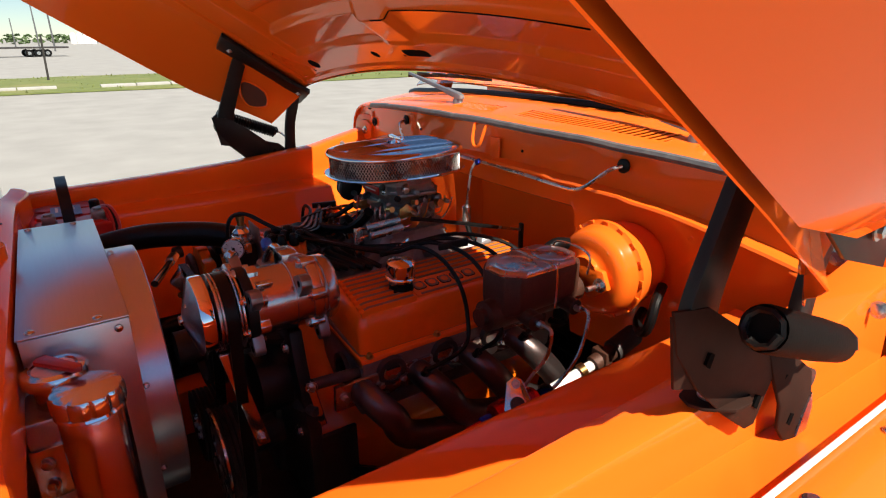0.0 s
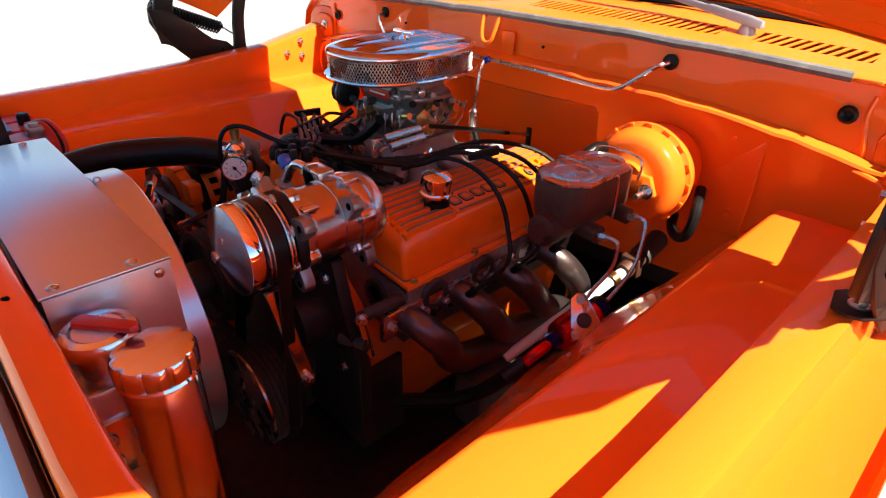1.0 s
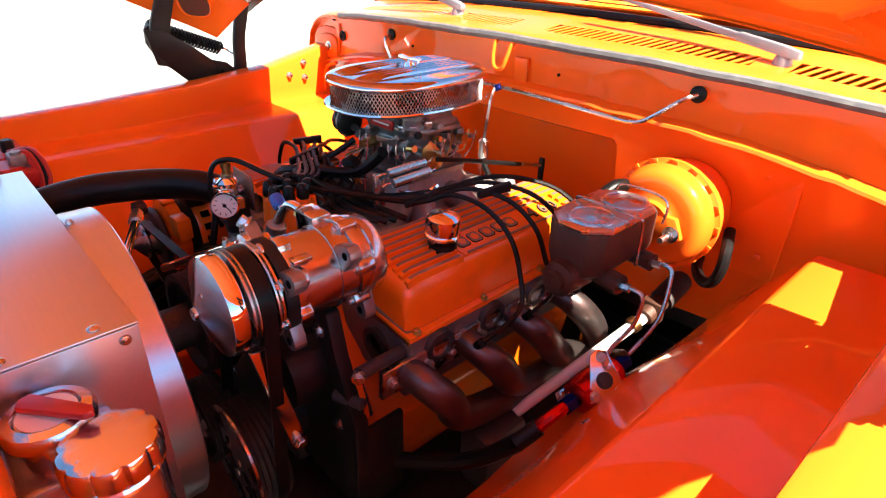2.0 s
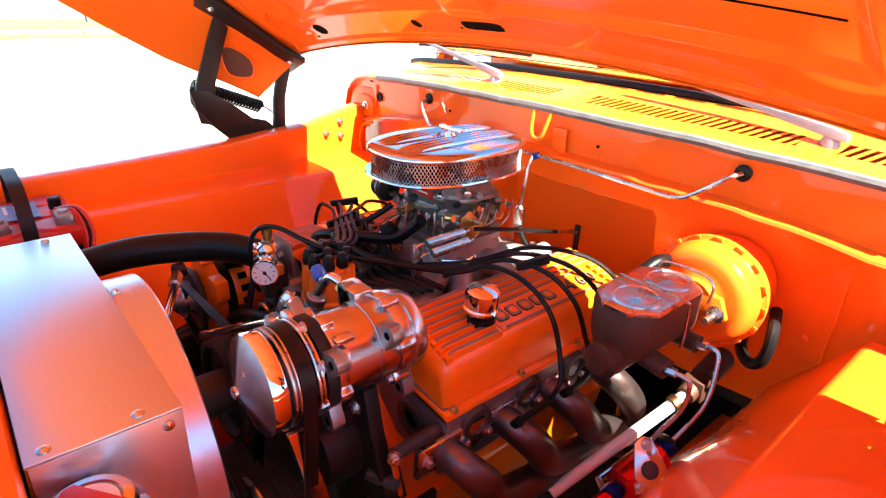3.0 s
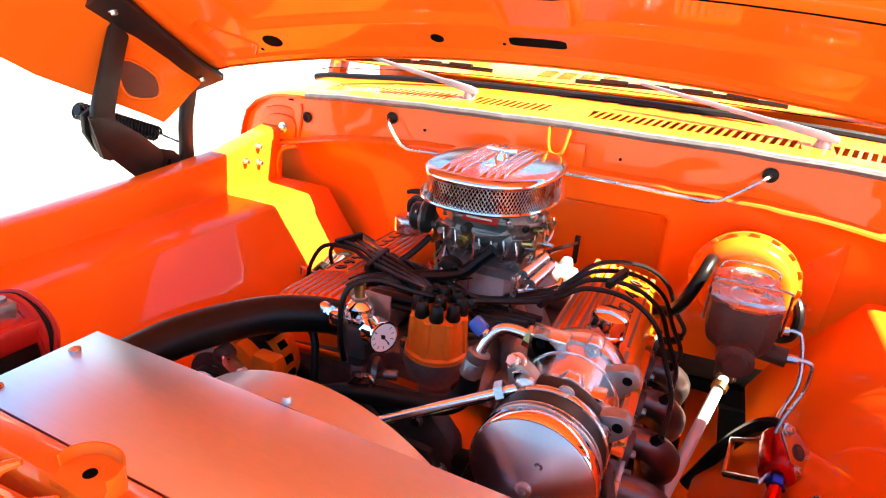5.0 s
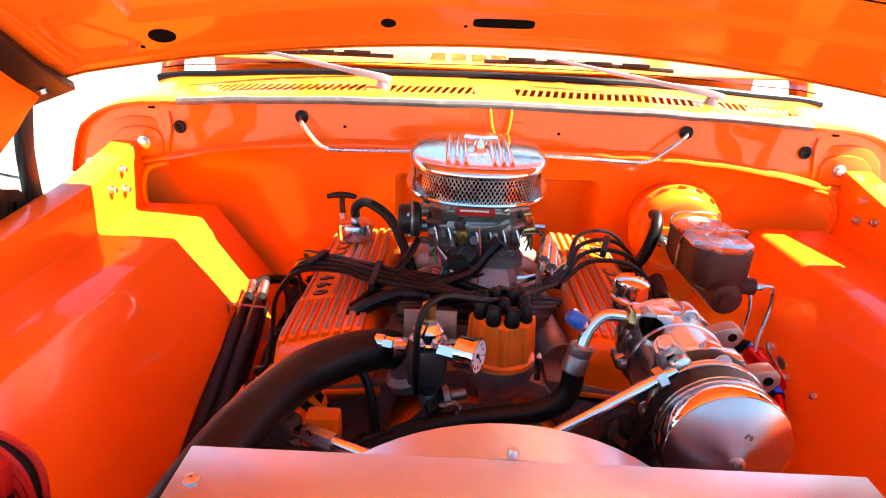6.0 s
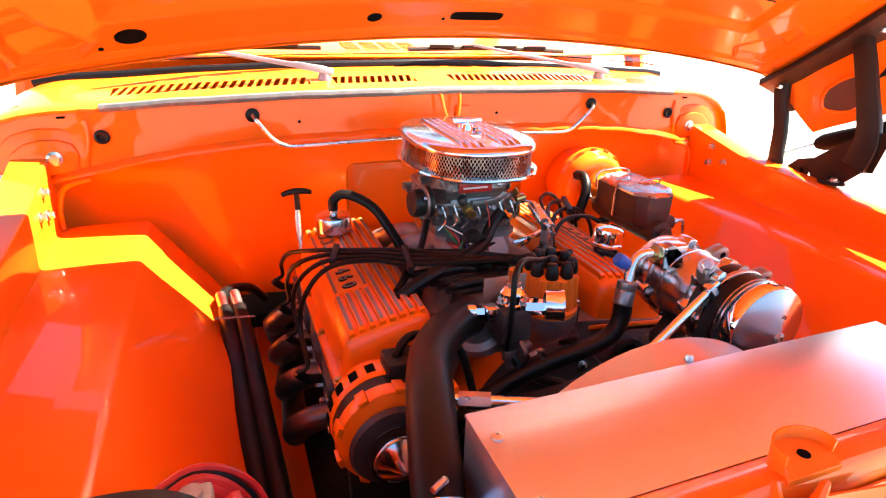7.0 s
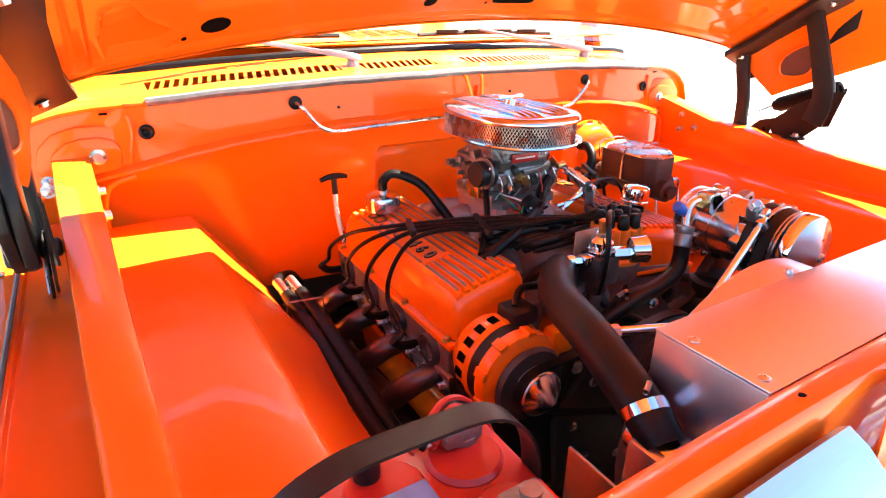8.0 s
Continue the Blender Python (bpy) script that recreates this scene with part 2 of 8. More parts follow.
M_GROUND = material("pale_caliche", (0.285, 0.28, 0.265), 0.9, 0, grain=0.22, grain_scale=1.5, bump=0.4, bump_scale=40, dirt=0.5, dirt_color=(0.24, 0.235, 0.225), dirt_scale=0.5)
M_GRASS = material("dry_grass", (0.13, 0.16, 0.045), 0.9, 0, grain=0.4, grain_scale=3, bump=0.8, bump_scale=30, dirt=0.6, dirt_color=(0.25, 0.22, 0.09), dirt_scale=0.6)
M_LEAF = material("far_foliage", (0.05, 0.085, 0.025), 0.8, 0, grain=0.5, grain_scale=2)
tagged(part("ground", Geo().box(-1500, 1500, -1500, 1500, -0.5, 0), M_GROUND), "pale sunlit gravel lot reaching to the horizon", "ground", kind="structure")


def verge():
    rng = random.Random(4)
    g = Geo()
    rows = []
    for i in range(60):
        y = -30 + 1.2 * i
        rows.append([(-17.0 - k * 0.95 + rng.uniform(-0.25, 0.25), y, 0.012 + 0.05 * math.sin(math.pi * k / 8)) for k in range(9)])
    g.plate(rows, 0.03)
    ob = part("grass_verge", g, M_GRASS)
    ob.location.z = 0.0
    tagged(ob, "strip of dry green grass along the edge of the lot", "grass", kind="stuff")
    tufts = Geo()
    for _ in range(2600):
        x, y, h = -17.0 - rng.random() * 7.4, rng.uniform(-28, 38), rng.uniform(0.03, 0.11)
        a = rng.uniform(0, math.pi)
        dx, dy = 0.05 * math.cos(a), 0.05 * math.sin(a)
        tufts.add([(x - dx, y - dy, 0.02), (x + dx, y + dy, 0.02), (x + rng.uniform(-0.05, 0.05), y, 0.03 + h)], [(0, 1, 2)])
    tagged(part("grass_tufts", tufts, M_GRASS), "short dry grass blades on the verge", "grass", kind="stuff")


def tree_line():
    rng = random.Random(9)
    g = Geo()
    for _ in range(2600):
        a = math.radians(rng.uniform(120, 262))
        r = rng.uniform(190, 240)
        h = rng.uniform(0.3, 3.2) * (0.75 + 0.4 * noise.noise(Vector((a * 9, 0, 0))))
        c = Vector((r * math.cos(a), r * math.sin(a), max(0.4, h)))
        s = rng.uniform(0.5, 1.1)
        vs = [c + Vector((rng.uniform(-1, 1), rng.uniform(-1, 1), rng.uniform(-0.7, 0.7))) * s for _ in range(7)]
        fs = [(0, 1, 2), (2, 3, 4), (4, 5, 6), (0, 3, 5), (1, 4, 6), (2, 5, 0), (1, 3, 6)]
        g.add(vs, fs)
    tagged(part("far_trees", g, M_LEAF, smooth=0), "low green tree line on the horizon", "trees", kind="stuff")


def utility_pole(x, y, h, lean):
    t = thing("utility_pole", "thin grey utility pole beside the lot", "pole", "poles beyond the lot")
    part("pole", Geo().cyl((x, y, 0), (x + lean, y, h), 0.09, 8, 0.06), M_GASKET, t)


def flat_trailer(x, y, turn):
    t = thing("flatbed_trailer", "dark flatbed trailer parked across the lot", "trailer")
    m = pose(x, y, 0, 0, 0, turn)
    part("bed", Geo().box(-4, 4, -1.2, 1.2, 0.62, 0.74, m), M_DARK, t)
    part("headboard", Geo().box(-4.1, -3.95, -1.2, 1.2, 0.74, 1.3, m), M_DARK, t)
    for k in (1.9, 2.5, 3.1):
        for s in (-1.0, 1.0):
            a, b = m @ Vector((k - 0.6, s, 0.28)), m @ Vector((k - 0.6, s * 1.25, 0.28))
            w = part("wheel", Geo().cyl(a, b, 0.28, 18), M_RUBBER, t)
            part("hub", Geo().cyl(b, m @ Vector((k - 0.6, s * 1.27, 0.28)), 0.13, 12), M_STEEL, w)
    part("landing_leg", Geo().box(-2.6, -2.45, -0.1, 0.1, 0, 0.62, m), M_DARK, t)


def white_tank(x, y, r, h):
    t = thing("storage_tank", "white cylindrical storage tank in the distance", "tank", "far storage tanks")
    part("shell", Geo().lathe((x, y, 0), (0, 0, 1), [(r, 0), (r, h), (r * 0.5, h + 0.5), (0.05, h + 0.7)], 24), M_WHITE, t)


verge()
tree_line()
utility_pole(-80.0, 0.3, 5.1, -0.5)
utility_pole(-80.0, 1.7, 5.8, -0.2)
utility_pole(-110.0, -2.2, 4.2, 0.1)
utility_pole(-110.0, 2.7, 5.2, 0.1)


def marker_post(x, y, h, lean):
    t = thing("marker_post", "slim dark metal post at the edge of the grass", "post", "posts along the verge")
    part("pole", Geo().cyl((x, y, 0), (x, y + lean, h), 0.032, 10, 0.03), M_DARK, t)
    part("cap", Geo().lathe((x, y + lean, h), (0, 0, 1), [(0.032, 0), (0.032, 0.015), (0.01, 0.03)], 10), M_DARK, t)


marker_post(-21.9, -0.5, 1.4, 0.05)
marker_post(-21.9, 3.28, 1.4, -0.05)


def kerb(y0, y1, x):
    m = material("worn_concrete", (0.36, 0.35, 0.33), 0.9, 0, grain=0.25, grain_scale=4, bump=0.4, bump_scale=40)
    n = int((y1 - y0) / 0.9)
    t = thing("kerb", "low worn concrete kerb beside the grass", "kerb", "kerbs")
    for k in range(n):
        part("kerb_stone", Geo().box(x - 0.14, x + 0.14, y0 + 0.9 * k + 0.01, y0 + 0.9 * k + 0.89, 0.0, 0.13), m, t, bevel=0.02)


kerb(-9.4, -0.4, -18.2)
kerb(0.6, 4.2, -18.0)
flat_trailer(-57.0, -2.2, 96)


def white_van(x, y, turn):
    t = thing("van", "white van parked far across the lot", "van")
    m = pose(x, y, 0, 0, 0, turn)
    b = part("body", Geo().rings([[m @ Vector((px, s, z)) for px, z in ((-2.1, 0.35), (2.1, 0.35), (2.15, 1.0), (1.3, 1.15), (0.8, 1.75), (-2.0, 1.8), (-2.15, 1.0))] for s in (-0.85, 0.85)]), M_WHITE, t, bevel=0.06)
    for s in (-0.87, 0.87):
        part("window", Geo().rings([[m @ Vector((px, s * k, z)) for px, z in ((1.1, 1.15), (0.7, 1.6), (-0.4, 1.62), (-0.4, 1.15))] for k in (0.95, 1.01)]), M_DARK, b)
        for k in (-1.3, 1.3):
            w = part("wheel", Geo().cyl(m @ Vector((k, s * 0.85, 0.33)), m @ Vector((k, s * 1.02, 0.33)), 0.33, 18), M_RUBBER, t)
            part("hub", Geo().cyl(m @ Vector((k, s * 1.02, 0.33)), m @ Vector((k, s * 1.03, 0.33)), 0.18, 14), M_STEEL, w)


white_van(-84.0, 9.6, 86)
for k in range(4):
    white_tank(-190.0, 9.8 + 1.55 * k, 0.76, 2.2)
shed = thing("shed", "low white metal shed in the distance", "building")
part("wall", Geo().box(-193, -189, 19.1, 22.5, 0, 2.2), M_WHITE, shed)
part("roof", Geo().rings([[(-193.2, y, 2.2), (-191, y, 2.7), (-188.8, y, 2.2)] for y in (19.0, 22.6)]), M_POLISH, shed)

# ---- the car ----
car = thing("car", "bright orange classic pickup with its hood raised on the lot", "car")
CX = -0.035  # the engine's middle


def wall_y(x):
    return -0.022 + 0.14 * x * x


TOP = [(0, 1.14), (0.3, 1.135), (0.5, 1.125), (0.65, 1.113), (0.74, 1.108), (0.8, 1.098), (0.854, 1.078), (0.9, 1.045), (0.925, 1.0), (0.945, 0.94)]


def strip_z(x):
    return curve(abs(x), TOP)


BEAD = [(0, 1.064), (0.21, 1.061), (0.32, 1.056), (0.43, 1.047), (0.5, 1.039), (0.6, 1.022), (0.69, 1.001), (0.75, 0.99), (0.945, 0.94)]


def bead_z(x):
    return min(curve(abs(x), BEAD), strip_z(x) - 0.02)


XS = [-0.945, -0.935, -0.92, -0.9, -0.88, -0.86] + [-0.84 + 1.68 * i / 64 for i in range(65)] + [0.86, 0.88, 0.9, 0.92, 0.935, 0.945]


XS = sorted(set(XS + [0.02 + k * e for k in (-1, 1) for e in (0.198, 0.204, 0.21, 0.216, 0.222)]))


def firewall():
    rows = []
    for t in range(6):
        k = t / 5
        rows.append([(x, wall_y(x) + 0.004 * k + 0.0015 * noise.noise(Vector((x * 9, k * 2, 0))), bead_z(x) + (strip_z(x) - 0.004 - bead_z(x)) * k) for x in XS])
    upper = part("upper_firewall", Geo().plate(rows, 0.002), M_PAINT, car)
    # pinch flange between the upper and lower panels
    low = []
    for dy, dz in [(0.0, 0.003), (-0.010, 0.001), (-0.0185, -0.004), (-0.020, -0.009), (-0.006, -0.012), (0.045, -0.015)]:
        low.append([(x, wall_y(x) + dy + 0.0025 * noise.noise(Vector((x * 25, 3, 0))), bead_z(x) + dz + 0.003 * noise.noise(Vector((x * 22, 7, 0)))) for x in XS])
    part("pinch_flange", Geo().plate(list(reversed(low)), 0.0015), M_PAINT, car)

    def lower(x, z):
        """y of the lower panel: a set-back pocket in its middle."""
        dip = 0.078 * (1 - ease(abs(x - 0.02), 0.198, 0.222)) * (1 - ease(z, 0.965, 0.98))
        return wall_y(x) + 0.045 + 0.012 * ease(-z, -1.0, -0.9) + dip + 0.09 * ease(-z, -0.72, -0.5)

    zs = [1.0, 0.985, 0.975, 0.965, 0.95, 0.9, 0.85, 0.8, 0.72, 0.69, 0.68]
    rows = [[(x, wall_y(x) + 0.045, bead_z(x) - 0.013) for x in XS]]
    rows += [[(x, lower(x, z), min(z, bead_z(x) - 0.015 - 0.001 * i)) for x in XS] for i, z in enumerate(zs)]
    part("lower_firewall", Geo().plate(list(reversed(rows)), 0.002), M_PAINT, car)
    part("toe_board", Geo().plate([[(x, wall_y(x) + 0.13 + 0.3 * k, 0.70 - 0.36 * k) for x in XS] for k in (1, 0.5, 0)], 0.004), M_DARK, car)
    # raised plate behind the brake booster
    g = Geo()
    g.prism([(0.27, 0.80), (0.55, 0.80), (0.555, 0.985), (0.53, 1.0), (0.29, 1.01), (0.265, 0.98)], 0, 0.012, Matrix(((1, 0, 0, 0), (0, 0, -1, 0.078), (0, 1, 0, 0), (0, 0, 0, 1))))
    plate = part("booster_mount_plate", g, M_PAINT, car, bevel=0.004)
    for x, z in ((0.30, 0.975), (0.50, 0.98), (0.30, 0.84), (0.52, 0.84)):
        part("bolt", Geo().bolt((x, 0.067, z), (0, -1, 0), 0.007, 0.008), M_PAINT, plate)
    for x in (-0.658, 0.658):
        g = Geo().lathe((x, wall_y(x) - 0.001, 1.062), (0, -1, 0), [(0.013, 0), (0.014, 0.003), (0.010, 0.006), (0.006, 0.004), (0.004, 0.001)], 20)
        part("grommet", g, M_RUBBER, car)
    for x in (-0.388, 0.388):
        g = Geo().lathe((x, wall_y(x) - 0.0, 1.10), (0, -1, 0), [(0.013, 0), (0.0135, 0.004), (0.007, 0.007), (0.003, 0.007)], 20)
        part("grommet", g, M_RUBBER, car)
    for s in (-1, 1):
        part("slot", Geo().box(s * 0.721 - 0.007, s * 0.721 + 0.007, wall_y(0.721) - 0.0015, wall_y(0.721) + 0.002, 1.0955, 1.0995), M_HOLE, car, bevel=0.001)
        part("seam_bead", Geo().tube([(s * 0.684, wall_y(0.684) + 0.001, 1.092), (s * 0.681, wall_y(0.68), 1.06), (s * 0.69, wall_y(0.69), 1.02), (s * 0.694, wall_y(0.69) + 0.004, 0.99)], 0.004, 6), M_PAINT, car)
    for x, z in ((-0.30, 1.085), (0.13, 1.09), (0.045, 1.09), (0.045, 1.07), (-0.03, 1.08)):
        part("small_hole", Geo().cyl((x, wall_y(x) - 0.0012, z), (x, wall_y(x) + 0.002, z), 0.003, 10), M_HOLE, car)
    for s in (-1, 1):
        # corner pad with its bolt, beside the rail's end
        g = Geo()
        out = [(0.706, 1.0), (0.715, 0.992), (0.80, 0.992), (0.82, 1.01), (0.812, 1.035), (0.79, 1.052), (0.765, 1.058), (0.735, 1.058), (0.712, 1.050), (0.703, 1.032)]
        g.prism([(s * x, z) for x, z in out], 0, 0.012, Matrix(((1, 0, 0, 0), (0, 0, -1, 0.056), (0, 1, 0, 0), (0, 0, 0, 1))))
        pad = part("hinge_pillar_pad", g, M_PAINT, car, bevel=0.005)
        outer = [(0.69, 0.988), (0.83, 0.988), (0.842, 1.01), (0.832, 1.045), (0.808, 1.068), (0.77, 1.078), (0.725, 1.077), (0.698, 1.066), (0.687, 1.04)]
        part("pad_border", Geo().prism([(s * x, z) for x, z in outer], 0, 0.008, Matrix(((1, 0, 0, 0), (0, 0, -1, 0.059), (0, 1, 0, 0), (0, 0, 0, 1)))), M_PAINT, pad, bevel=0.004)
        part("bolt", Geo().lathe((s * 0.743, 0.044, 1.024), (0, -1, 0), [(0.014, 0), (0.014, 0.003), (0.008, 0.004), (0.008, 0.009), (0.005, 0.009)], 20), M_STEEL, pad)
        # seam lip running down from the flange's end to the rail
        part("seam_lip", Geo().tube([(s * 0.69, 0.03, 0.985), (s * 0.735, 0.028, 0.97), (s * 0.75, 0.025, 0.93), (s * 0.752, 0.03, 0.89)], 0.005, 8), M_PAINT, car)


def cowl():
    prof = [(0.004, -0.006), (-0.012, -0.002), (-0.014, 0.003), (-0.006, 0.008), (0.02, 0.012), (0.035, 0.014)]
    rows = [[(x, wall_y(x) + dy, strip_z(x) + dz) for x in XS] for dy, dz in prof]
    part("cowl_front_lip", Geo().plate(rows, 0.002), M_PAINT, car)
    # the louvred strip: bars between slots, in three groups
    def top(x, d):
        return (x, wall_y(x) + d, strip_z(x) + 0.014 + 0.13 * (d - 0.035) * (1 - ease(abs(x), 0.75, 0.93)))
    groups = [(-0.64, -0.265, 22), (-0.215, -0.04, 11), (0.045, 0.43, 24), (0.485, 0.655, 11)]
    solid = [(-0.945, -0.64), (-0.265, -0.215), (-0.04, 0.045), (0.43, 0.485), (0.655, 0.945)]
    g = Geo()
    for a, b in solid:
        n = max(3, int((b - a) / 0.012))
        xs = [a + (b - a) * i / n for i in range(n + 1)]
        g.plate([[top(x, d) for x in xs] for d in (0.035, 0.06, 0.085, 0.112)], 0.002)
    for a, b, n in groups:
        step = (b - a) / n
        for i in range(n):
            x0 = a + step * (i + 0.5)
            lean = 0.012
            g.plate([[top(x0 + lean * (k - 0.5), 0.048 + 0.056 * k), top(x0 + step * 0.40 + lean * (k - 0.5), 0.048 + 0.056 * k)] for k in (0, 0.33, 0.66, 1)], 0.0015)
        n = max(3, int((b - a) / 0.012))
        xs = [a + (b - a) * i / n for i in range(n + 1)]
        for d0, d1 in ((0.035, 0.049), (0.103, 0.112)):
            g.plate([[top(x, d0 + (d1 - d0) * k) for x in xs] for k in (0, 0.5, 1)], 0.002)
    part("cowl_louvres", g, M_PAINT, car, "orange louvred vent strip")
    g = Geo()
    g.plate([[top(x, d) for x in XS] for d in (0.112, 0.13, 0.155, 0.185)], 0.002)
    part("cowl_panel", g, M_PAINT, car)
    # black sheet beneath the louvres, painting the shade seen through the slots
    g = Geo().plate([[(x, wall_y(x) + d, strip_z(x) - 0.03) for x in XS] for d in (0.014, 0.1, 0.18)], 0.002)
    part("cowl_slot_shade", g, M_HOLE, car)
    # weather strip on the front lip
    xs = [-0.65 + 1.3 * i / 60 for i in range(61)]
    pts = [(x, wall_y(x) - 0.013, strip_z(x) + 0.004 + 0.0012 * noise.noise(Vector((x * 14, 0, 5)))) for x in xs]
    part("weather_strip", Geo().tube(pts, 0.008, 8, 1), M_GASKET, car, "grey weathered rubber seal")
    for x in (0.67, -0.67):
        part("strip_clip", Geo().box(x - 0.018, x + 0.018, wall_y(x) - 0.018, wall_y(x) - 0.006, strip_z(x) - 0.001, strip_z(x) + 0.005), M_PAINT, car, bevel=0.001)
    # hood striker hook
    hook = Geo()
    hook.tube([(-0.012, -0.03, 1.138), (-0.011, -0.042, 1.132), (-0.008, -0.050, 1.110), (-0.002, -0.054, 1.092), (0.010, -0.055, 1.086), (0.022, -0.054, 1.092), (0.027, -0.050, 1.110), (0.030, -0.042, 1.132), (0.031, -0.03, 1.138)], 0.004, 8)
    part("striker_loop", hook, M_PAINT, car)
    part("striker_plate", Geo().box(0.03, 0.062, -0.03, -0.024, 1.06, 1.11), M_PAINT, car, bevel=0.002)


def cab():
    # windshield, its seal, dashboard, pillars, roof and back
    def base(x):
        return wall_y(x) + 0.20
    xs = [-0.80 + 1.6 * i / 40 for i in range(41)]
    seal = [(x, base(x) - 0.002, strip_z(x) + 0.036) for x in xs]
    part("windshield_seal", Geo().tube(seal, 0.011, 10, 1), M_RUBBER, car)
    glass = material("windshield_glass", (0.9, 0.95, 0.93), 0.0)
    p = glass.node_tree.nodes["Principled BSDF"]
    p.inputs["Transmission Weight"].default_value = 1.0
    p.inputs["IOR"].default_value = 1.45
    rows = [[(x * (1 - 0.12 * k), base(x) + 0.02 + 0.42 * k, strip_z(x) + 0.06 + 0.46 * k) for x in xs] for k in (0, 0.25, 0.5, 0.75, 1)]
    ws = part("windshield", Geo().plate(rows, 0.004), glass, car)
    ws.visible_shadow = False
    dash = part("dashboard", Geo().plate([[(x, base(x) + 0.03 + d, 1.20 + z) for x in xs] for d, z in ((0, -0.01), (0.06, 0.0), (0.2, 0.013), (0.3, 0.021), (0.32, -0.01), (0.33, -0.25))], 0.004), M_PAINT, car)
    for k in range(4):
        x = -0.125 + 0.05 * k
        g = Geo()
        for j in range(6):
            y = 0.275 + 0.016 * j
            z = 1.20 + 0.093 * (y - 0.268)
            g.box(x - 0.018, x + 0.018, y, y + 0.008, z + 0.0005, z + 0.0035)
        part("dash_vent", g, M_PAINT, dash)
    for s in (-1, 1):
        part("door_pillar", Geo().tube([(s * 0.86, 0.40, 1.0), (s * 0.84, 0.46, 1.2), (s * 0.80, 0.56, 1.42), (s * 0.74, 0.68, 1.66)], 0.03, 8), M_PAINT, car)
        part("rear_pillar", Geo().box(s * 0.80 - 0.05, s * 0.80 + 0.05, 1.42, 1.52, 1.1, 1.68), M_PAINT, car, bevel=0.02)
        door = part("door", Geo().box(s * 0.92 - 0.04, s * 0.92 + 0.04, 0.16, 1.5, 0.5, 1.02), M_PAINT, car, bevel=0.03)
        part("door_handle", Geo().box(s * 0.965 - 0.012, s * 0.965 + 0.012, 1.25, 1.4, 0.92, 0.95), M_CHROME, door, bevel=0.004)
        for y in (-0.45, 2.6):
            w = part("wheel", Geo().lathe((s * 0.76, y, 0.36), (s, 0, 0), [(0.2, 0), (0.33, 0), (0.36, 0.03), (0.36, 0.19), (0.33, 0.22), (0.22, 0.22)], 36), M_RUBBER, car)
            part("rim", Geo().lathe((s * 0.78, y, 0.36), (s, 0, 0), [(0.2, 0), (0.2, 0.18), (0.17, 0.16), (0.06, 0.1), (0.05, 0.14), (0.01, 0.14)], 30), M_CHROME, w)
        part("bed_side", Geo().box(s * 0.95 - 0.04, s * 0.95 + 0.04, 1.56, 3.6, 0.5, 1.1), M_PAINT, car, bevel=0.03)
    part("roof", Geo().plate([[(-0.82 + 0.205 * i, 0.64 + 0.3 * j, 1.69 + 0.03 * math.sin(math.pi * i / 8)) for i in range(9)] for j in range(4)], 0.02), M_PAINT, car)
    part("cab_back", Geo().box(-0.9, 0.9, 1.5, 1.55, 0.5, 1.25), M_PAINT, car, bevel=0.01)
    part("cab_floor", Geo().box(-0.9, 0.9, 0.28, 1.5, 0.45, 0.5), M_RUBBER, car)
    part("bench_seat", Geo().box(-0.75, 0.75, 0.85, 1.35, 0.5, 0.8).box(-0.75, 0.75, 1.3, 1.46, 0.8, 1.25), M_BLACK, car, bevel=0.05)
    part("truck_bed", Geo().box(-0.9, 0.9, 1.6, 3.6, 0.6, 0.64), M_PAINT, car)
    part("tailgate", Geo().box(-0.9, 0.9, 3.55, 3.62, 0.6, 1.1), M_PAINT, car, bevel=0.01)


RAIL = [(-1.0, 0.944), (-0.9, 0.947), (-0.6, 0.953), (-0.39, 0.964), (-0.3, 0.971), (-0.134, 0.985), (0.02, 1.02), (0.06, 1.03)]


RAIL_OUT = [(-0.955, 0.779), (-0.75, 0.787), (-0.5, 0.798), (-0.1, 0.814), (0.05, 0.816)]
RAIL_IN = [(-0.955, 0.735), (-0.78, 0.738), (-0.53, 0.744), (-0.12, 0.752), (0.05, 0.756)]


